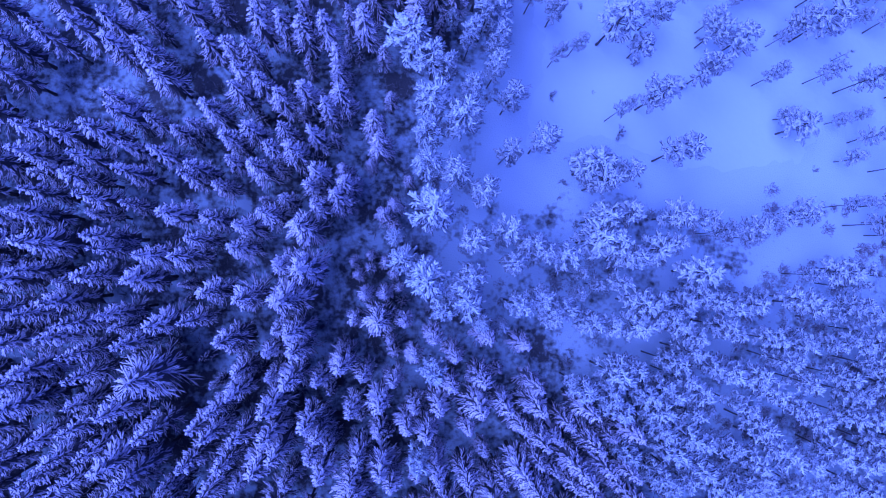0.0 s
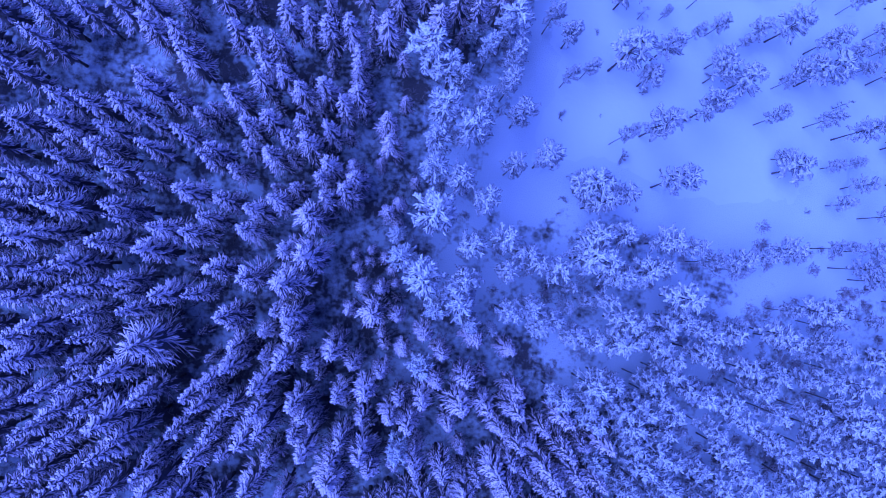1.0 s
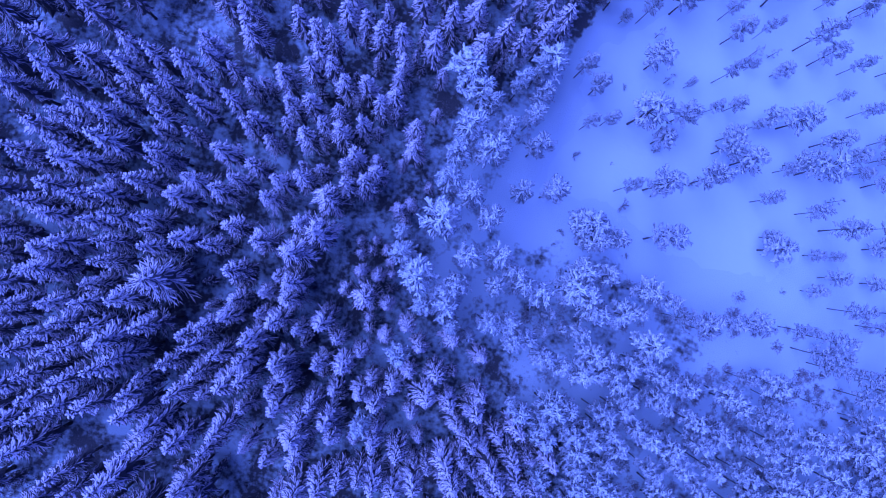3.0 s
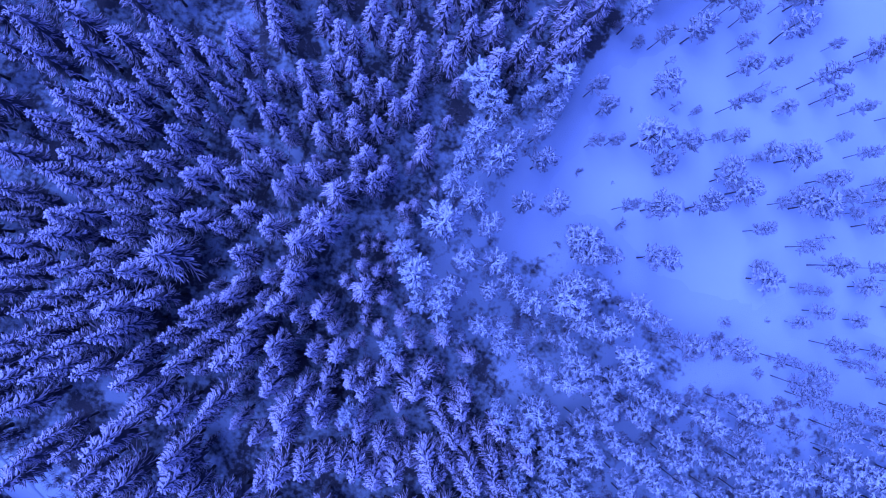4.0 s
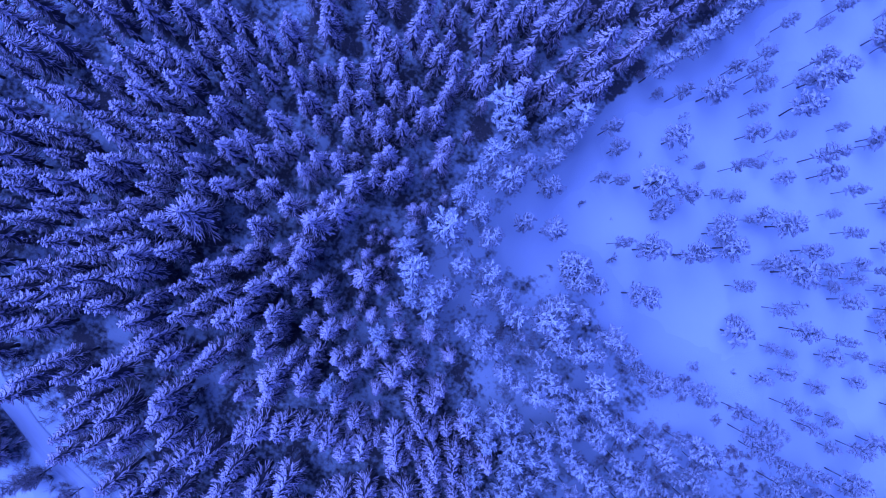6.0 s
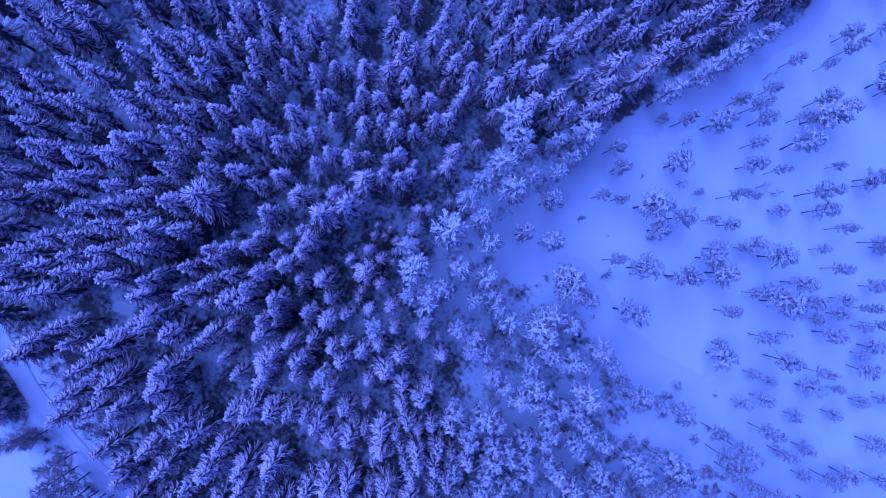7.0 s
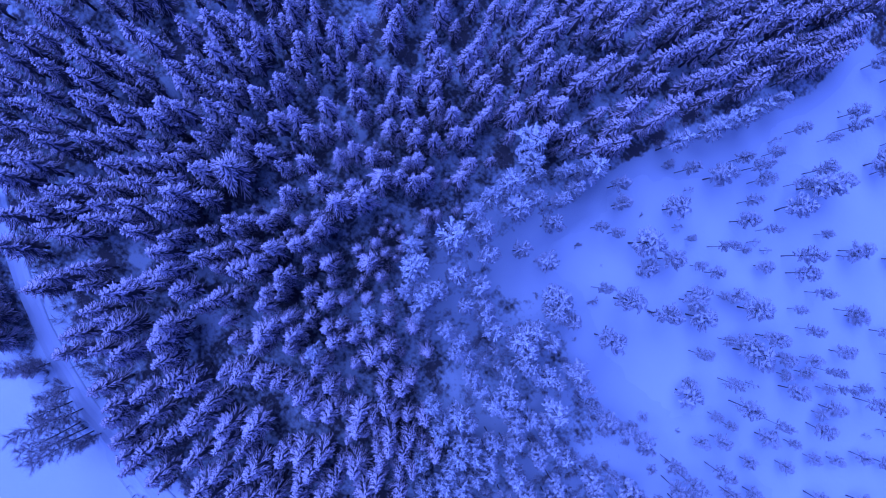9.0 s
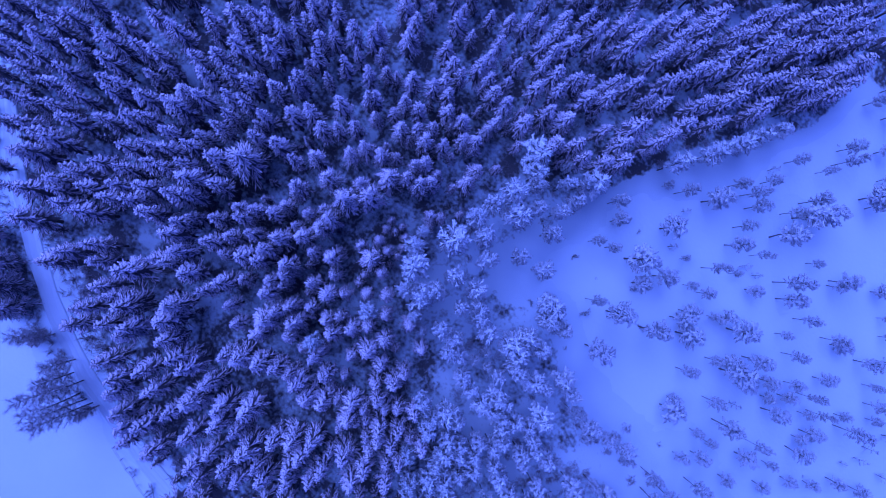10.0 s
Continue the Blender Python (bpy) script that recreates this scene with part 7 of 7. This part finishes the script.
def field_pine_model(seed, height=9.0, reach=1.4):
    root = new("pine_tree")
    part("trunk", add_limbs(trunk_mesh(height, 0.075, seed, 0.3), seed, height, reach, 0.42, 8), BARK, root, "bare dark trunk with thin limbs")
    part("crown", pine_crown(seed, height, reach, 0.44, 34, 0.10, 6, 0.08), FIELD_FROST, root, "thin crown of lightly frosted needles", True)
    return tagged(root, "slender young pine with bare lower trunk on snow", "pine tree", "young pines in the clearing")


def sapling_model(seed, height=3.0, reach=0.7):
    root = new("sapling")
    part("stem", trunk_mesh(height, 0.05, seed, 0.1, 5), BARK, root)
    part("crown", pine_crown(seed, height, reach, 0.15, 10, 0.05, 3), FIELD_FROST, root)
    return tagged(root, "small frosted pine sapling standing in the snow", "sapling", "saplings in the clearing")


def undergrowth_model(seed, height=8.0, reach=1.4):
    root = new("young_spruce")
    part("trunk", trunk_mesh(height, 0.09, seed, 0.1, 5), BARK, root)
    part("crown", spruce_boughs(seed, 6, height, reach, full=6, fork=3), FROST, root, "", True)
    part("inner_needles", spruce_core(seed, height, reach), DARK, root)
    return tagged(root, "low young spruce deep between taller frosted trees", "spruce tree", "young spruces under the tall ones")


def shrub_model(seed):
    rnd = random.Random(seed)
    root = new("shrub")
    bm = bmesh.new()
    ends = []
    for k in range(9):
        way = Vector((rnd.gauss(0, 0.5), rnd.gauss(0, 0.5), 0.8)).normalized()
        e = way * rnd.uniform(0.6, 1.2)
        finger(bm, [Vector((0, 0, -0.1)), e * 0.5 + Vector((rnd.gauss(0, 0.06), rnd.gauss(0, 0.06), 0)), e], [0.03, 0.02])
        ends += [e, e * 0.7]
    part("stems", bm, BARK, root)
    bm = bmesh.new()
    for e in ends:
        tuft(bm, rnd, e, e.normalized(), 0.25, 5)
    part("foliage", bm, TWIG, root)
    return tagged(root, "low dark leafless shrub poking through the snow", "shrub", "shrubs in the snow")


def edge_spruce_model(seed, height=11.0, reach=3.0):
    root = new("spruce_tree")
    part("trunk", trunk_mesh(height, 0.2, seed, 0.1), BARK, root, "dark rough bark trunk")
    part("crown", spruce_boughs(seed, 11, height, reach, 0.08, 9, 5), FROST, root, "boughs that sweep down to the snow", True)
    part("inner_needles", spruce_core(seed, height, reach * 0.9, 0.1), DARK, root, "dark core standing for shade inside the crown")
    return tagged(root, "broad free-standing spruce with boughs down to the snow", "spruce tree", "spruces at the field's edge")


SPRUCES.sort(key=lambda t: math.hypot(t[0] + 5, t[1] + 5))
set_out(EDGE_SPRUCES, [edge_spruce_model(21 + k) for k in range(2)], [(11.0, 6.0)] * 2)
BROAD = [t for t in SPRUCES if t[3] > 6.6]
SPRUCES = [t for t in SPRUCES if t[3] <= 6.6]
set_out(BROAD, [spruce_model(27 + k, 9, 17.0, 4.0, 9) for k in range(3)], [(17.0, 8.0)] * 3)
set_out(SPRUCES[:300], [spruce_model(11 + k, 10 + k % 2, full=7) for k in range(8)], [(17.0, 4.0)] * 8)


def joined_wood(name, plan, meshes, nominal, mats):
    """Trees past counting, joined into one object of real geometry."""
    verts, tris, slots = [], [], []
    base = 0
    source = []
    for group in meshes:
        rows = []
        for slot, bm in enumerate(group):
            bmesh.ops.triangulate(bm, faces=bm.faces)
            bm.verts.index_update()
            rows.append((slot, np.array([v.co[:] for v in bm.verts]), np.array([[v.index for v in f.verts] for f in bm.faces])))
            bm.free()
        source.append(rows)
    for i, (x, y, h, w) in enumerate(plan):
        a = i * 2.399
        c, s = math.cos(a) * w / nominal[1], math.sin(a) * w / nominal[1]
        turn = np.array([[c, s, 0], [-s, c, 0], [0, 0, h / nominal[0]]])
        for slot, v, f in source[i % len(source)]:
            verts.append(v @ turn + (x, y, ground_z(x, y) - 0.05))
            tris.append(f + base)
            slots.append(np.full(len(f), slot, dtype=np.int32))
            base += len(v)
    verts, tris, slots = np.concatenate(verts), np.concatenate(tris), np.concatenate(slots)
    me = bpy.data.meshes.new(name)
    me.vertices.add(len(verts))
    me.vertices.foreach_set("co", verts.ravel())
    me.loops.add(3 * len(tris))
    me.loops.foreach_set("vertex_index", tris.ravel().astype(np.int32))
    me.polygons.add(len(tris))
    me.polygons.foreach_set("loop_start", np.arange(0, 3 * len(tris), 3, dtype=np.int32))
    for m in mats:
        me.materials.append(m)
    me.polygons.foreach_set("material_index", slots)
    me.shade_smooth()
    me.update()
    me.validate()
    return new(name, me)


def closeness(plan, gx, gy, reach):
    total = np.zeros((len(gy), len(gx)))
    for x, y, h, w in plan:
        total += w * np.outer(np.exp(-(gy - y) ** 2 / reach), np.exp(-(gx - x) ** 2 / reach))
    return total


def road_x(v):
    """The road's middle line, v metres along it from where it leaves the wood."""
    a, b, c, d, e = (Vector((-74, -38, 0)), Vector((-52, -50.3, 0)), Vector((-27, -59.5, 0)), Vector((-2.6, -62.3, 0)), Vector((35.5, -62.1, 0)))
    knots = (a, b, c, d, e)
    k = min(3, int(v))
    f = v - k
    p0, p1, p2, p3 = (knots[max(0, k - 1)], knots[k], knots[k + 1], knots[min(4, k + 2)])
    return 0.5 * (2 * p1 + (p2 - p0) * f + (2 * p0 - 5 * p1 + 4 * p2 - p3) * f * f + (3 * p1 - p0 - 3 * p2 + p3) * f**3)


def verge(v, across):
    """A place beside the road, across metres from its middle line."""
    t = (road_x(min(4, v + 0.02)) - road_x(max(0, v - 0.02))).normalized()
    p = road_x(v) + Vector((-t.y, t.x, 0)) * across
    return p.x, p.y


def verge_growth(seed):
    """Low brush in two uneven strips along the road."""
    rnd = random.Random(seed)
    out = []
    for i in range(230):
        side = rnd.uniform(2.2, 6.0) if i % 5 < 3 else -rnd.uniform(2.3, 4.2)
        x, y = verge(2.5 * (i + rnd.random()) / 230, side)
        out.append((round(x, 1), round(y, 1), rnd.uniform(0.8, 1.9), rnd.uniform(1.8, 3.0)))
    return out


VERGE = verge_growth(5)


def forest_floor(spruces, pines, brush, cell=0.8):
    """The floor of the wood, shade painted into its tone: darker where crowns stand closer, less under pines."""
    xy = np.array([t[:2] for t in spruces + pines])
    x0, y0 = xy.min(0) - 14
    nx, ny = (int(q) for q in (xy.max(0) + 14 - (x0, y0)) / cell)
    gx, gy = x0 + np.arange(nx) * cell, y0 + np.arange(ny) * cell
    # tone falls with crown closeness, standing for shade; brush darkens the verge
    lightness = np.clip(1.0 - (closeness(spruces, gx, gy, 32.0) - 1.2) / 6.5, 0, 1)
    lightness *= 1.0 - 0.88 * np.clip((closeness(pines, gx, gy, 50.0) - 2.0) / 16.0, 0, 1)
    lightness *= 1.0 - 0.6 * np.clip(closeness(brush, gx, gy, 4.0) / 6.0, 0, 1)
    used = lightness < 1
    index = -np.ones((ny, nx), dtype=int)
    cells, verts, snow = [], [], []

    def corner(i, j):
        if index[j, i] < 0:
            index[j, i] = len(verts)
            verts.append((gx[i], gy[j], ground_z(gx[i], gy[j]) + 0.08 * min(1.0, 6 * (1 - lightness[j, i])) - 0.03))
            snow.append(lightness[j, i])
        return int(index[j, i])
    for j in range(ny - 1):
        for i in range(nx - 1):
            if used[j:j + 2, i:i + 2].any():
                cells.append((corner(i, j), corner(i + 1, j), corner(i + 1, j + 1), corner(i, j + 1)))
    me = bpy.data.meshes.new("forest_floor")
    me.from_pydata(verts, [], cells)
    me.attributes.new("floor_light", "FLOAT", "POINT").data.foreach_set("value", snow)
    me.materials.append(FLOOR_SHADE)
    me.shade_smooth()
    return tagged(new("forest_floor", me), "snowy forest floor with shade painted in under close crowns", "forest floor", kind="structure")


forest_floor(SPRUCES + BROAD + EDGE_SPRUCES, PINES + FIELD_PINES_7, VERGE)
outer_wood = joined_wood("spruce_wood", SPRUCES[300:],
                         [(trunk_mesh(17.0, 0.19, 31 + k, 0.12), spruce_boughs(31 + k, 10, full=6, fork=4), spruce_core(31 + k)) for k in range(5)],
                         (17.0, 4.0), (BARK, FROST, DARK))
tagged(outer_wood, "dense outer spruce wood under thick hoar frost", "spruce wood", kind="stuff")


def heather_mesh(seed):
    """A low rounded patch of dark heather and juniper: short stems close together."""
    rnd = random.Random(seed)
    bm = bmesh.new()
    for k in range(70):
        a, d = rnd.uniform(0, 6.28), 1.15 * rnd.random() ** 0.6
        foot = Vector((math.cos(a) * d * 0.8, math.sin(a) * d * 0.8, -0.1))
        e = Vector((math.cos(a) * d * 1.1 + rnd.gauss(0, 0.15), math.sin(a) * d * 1.1 + rnd.gauss(0, 0.15), (1.25 - d * 0.7) * rnd.uniform(0.5, 1.1)))
        finger(bm, [foot, foot.lerp(e, 0.6) + Vector((0, 0, 0.1)), e], [0.06, 0.085])
    return bm


heather = joined_wood("heather_patches", HEATHER, [(heather_mesh(121 + k),) for k in range(4)], (1.2, 2.5), (HEATH,))
tagged(heather, "low dark heather patches in the snow between pines", "heather", kind="stuff")
thicket = joined_wood("young_spruce_thicket", THICKET,
                      [(spruce_boughs(51 + k, 4, 8.0, 1.4, 0.1, 6, 2), spruce_core(51 + k, 8.0, 1.4, 0.1)) for k in range(4)],
                      (8.0, 2.8), (FROST, DARK))


def brush_mesh(seed):
    """A clump of low brush: many thin stems that lean outwards."""
    rnd = random.Random(seed)
    bm = bmesh.new()
    for k in range(14):
        a = rnd.uniform(0, 6.28)
        lean = rnd.uniform(0.1, 1.3)
        e = Vector((math.cos(a) * lean, math.sin(a) * lean, rnd.uniform(0.5, 1.5)))
        finger(bm, [Vector((e.x * 0.15, e.y * 0.15, -0.1)), e * 0.6 + Vector((0, 0, 0.25)), e], [0.025, 0.03])
    return bm


brush = joined_wood("forest_brush", BRUSH + VERGE, [(brush_mesh(71 + k),) for k in range(4)], (1.5, 2.4), (TWIG,))
tagged(brush, "low dark brush and heather on the shaded forest floor", "brush", kind="stuff")
tagged(thicket, "low thicket of young frosted spruces between tall trunks", "thicket", kind="stuff")
set_out(PINES, [pine_model(41 + k) for k in range(6)], [(13.0, 4.5)] * 6)
set_out(FIELD_PINES, [field_pine_model(61 + k) for k in range(6)], [(9.0, 2.8)] * 6)
set_out(UNDERGROWTH, [undergrowth_model(81 + k) for k in range(3)], [(8.0, 2.8)] * 3)
set_out(SAPLINGS, [sapling_model(91 + k) for k in range(2)], [(3.0, 1.4)] * 2)
set_out([(x, y, w * 0.7, w) for x, y, w in SHRUBS], [shrub_model(95 + k) for k in range(2)], [(1.2, 1.4)] * 2)


# ---- the forest road, its verge, and what stands along it ----
def on_road(across, along):
    m = road_x(along)
    t = (road_x(min(4, along + 0.02)) - road_x(max(0, along - 0.02))).normalized()
    p = m + Vector((-t.y, t.x, 0)) * (across * 0.58 + 0.4 * noise.noise((along * 4.0, across * 0.4, 6.0)))
    rut = -0.06 * math.exp(-((abs(across) - 0.85) / 0.3) ** 2)
    bank = 0.09 * math.exp(-((abs(across) - 2.3) / 0.35) ** 2)
    edge = -0.6 if abs(across) > 2.85 else 0.0
    return (p.x, p.y, ground_z(p.x, p.y) + 0.26 + rut + bank + edge)


ROAD_ACROSS = [-2.9, -2.6, -2.3, -2.0, -1.6, -1.25, -1.0, -0.85, -0.7, -0.4, 0, 0.4, 0.7, 0.85, 1.0, 1.25, 1.6, 2.0, 2.3, 2.6, 2.9]
road = sheet("road", ROAD_ACROSS, [i * 0.04 for i in range(101)], on_road, PACKED)
tagged(road, "narrow forest road of packed snow with wheel ruts", "road", kind="structure")


def birch_tree(seed, x, y, height, spread):
    """A leafless broadleaf tree: slim stem, rising limbs, fine twigs under light frost."""
    rnd = random.Random(seed)
    root = new("bare_tree")
    stem = trunk_mesh(height, 0.11, seed, 0.3, 6)
    twig = bmesh.new()
    for i in range(40):
        u = 0.15 + 0.80 * (i + rnd.random()) / 40
        ang = 2.4 * i + rnd.uniform(-0.5, 0.5)
        out = Vector((math.cos(ang), math.sin(ang), 0))
        a = Vector((0, 0, height * u))
        length = spread * (1.15 - 0.7 * u) * rnd.uniform(0.7, 1.2)
        e = a + out * length * 0.75 + Vector((0, 0, length * 0.85))
        mid = a + out * length * 0.45 + Vector((0, 0, length * 0.35))
        finger(stem, [a, mid, e], [0.045, 0.028])
        for q in range(32):
            f = rnd.uniform(0.2, 1.0)
            b = a.lerp(e, f)
            way = (out * 0.6 + Vector((rnd.gauss(0, 0.6), rnd.gauss(0, 0.6), rnd.uniform(0.1, 0.9)))).normalized()
            finger(twig, [b, b + way * 0.4 + Vector((0, 0, rnd.uniform(-0.1, 0.1))), b + way * rnd.uniform(0.6, 1.2)], [0.016, 0.014])
    part("trunk", stem, BARK, root, "slim dark stem with rising limbs")
    part("twig_work", twig, TWIG, root, "fine bare twigs under light frost")
    root.matrix_basis = pose(x, y, ground_z(x, y) - 0.05, rz=40 * seed)
    return tagged(root, "bare leafless tree with fine frosted twigs by the road", "bare tree", "bare trees by the road")


for k, (x, y, h, w) in enumerate([(-14.4, -63.3, 18.0, 2.6), (-15.6, -63.7, 17.0, 2.4), (-20.2, -65.5, 13.8, 2.4), (-17.2, -64.0, 17.0, 2.3), (-20.8, -62.4, 11.5, 2.0), (-28.4, -60.6, 8.0, 2.2), (-13.2, -62.6, 8.0, 1.5), (-22.5, -60.8, 10.0, 2.2), (-18.6, -62.0, 12.5, 2.2), (-30.0, -62.0, 9.0, 2.6)]):
    birch_tree(k + 1, x, y, h, w)


def fence_line(posts):
    """An assumed wire fence, half drifted over, made up for a dark line there: leaning posts and two strands."""
    root = new("fence")
    for k, (x, y) in enumerate(posts):
        bm = bmesh.new()
        z = ground_z(x, y)
        finger(bm, [Vector((x, y, z - 0.3)), Vector((x + 0.03, y, z + 0.6)), Vector((x + 0.05, y, z + 1.15)), Vector((x + 0.05, y, z + 1.19))], [0.07, 0.065, 0.06], 6)
        part("post", bm, BARK, root)
    for lift in (0.55, 1.0):
        bm = bmesh.new()
        pts = [Vector((x, y, ground_z(x, y) + lift)) for x, y in posts]
        finger(bm, pts, [0.02] * (len(pts) - 1), 4)
        part("wire", bm, BARK, root, "thin dark fence wire")
    return tagged(root, "assumed wire fence drawn for the dark line along the verge", "fence")


fence_line([(-5.7, -65.1), (-3.1, -65.4), (-1.2, -65.7), (0.7, -65.6), (2.4, -66.1), (4.5, -66.1), (7.1, -65.8), (10.3, -65.3), (13.8, -64.7)])
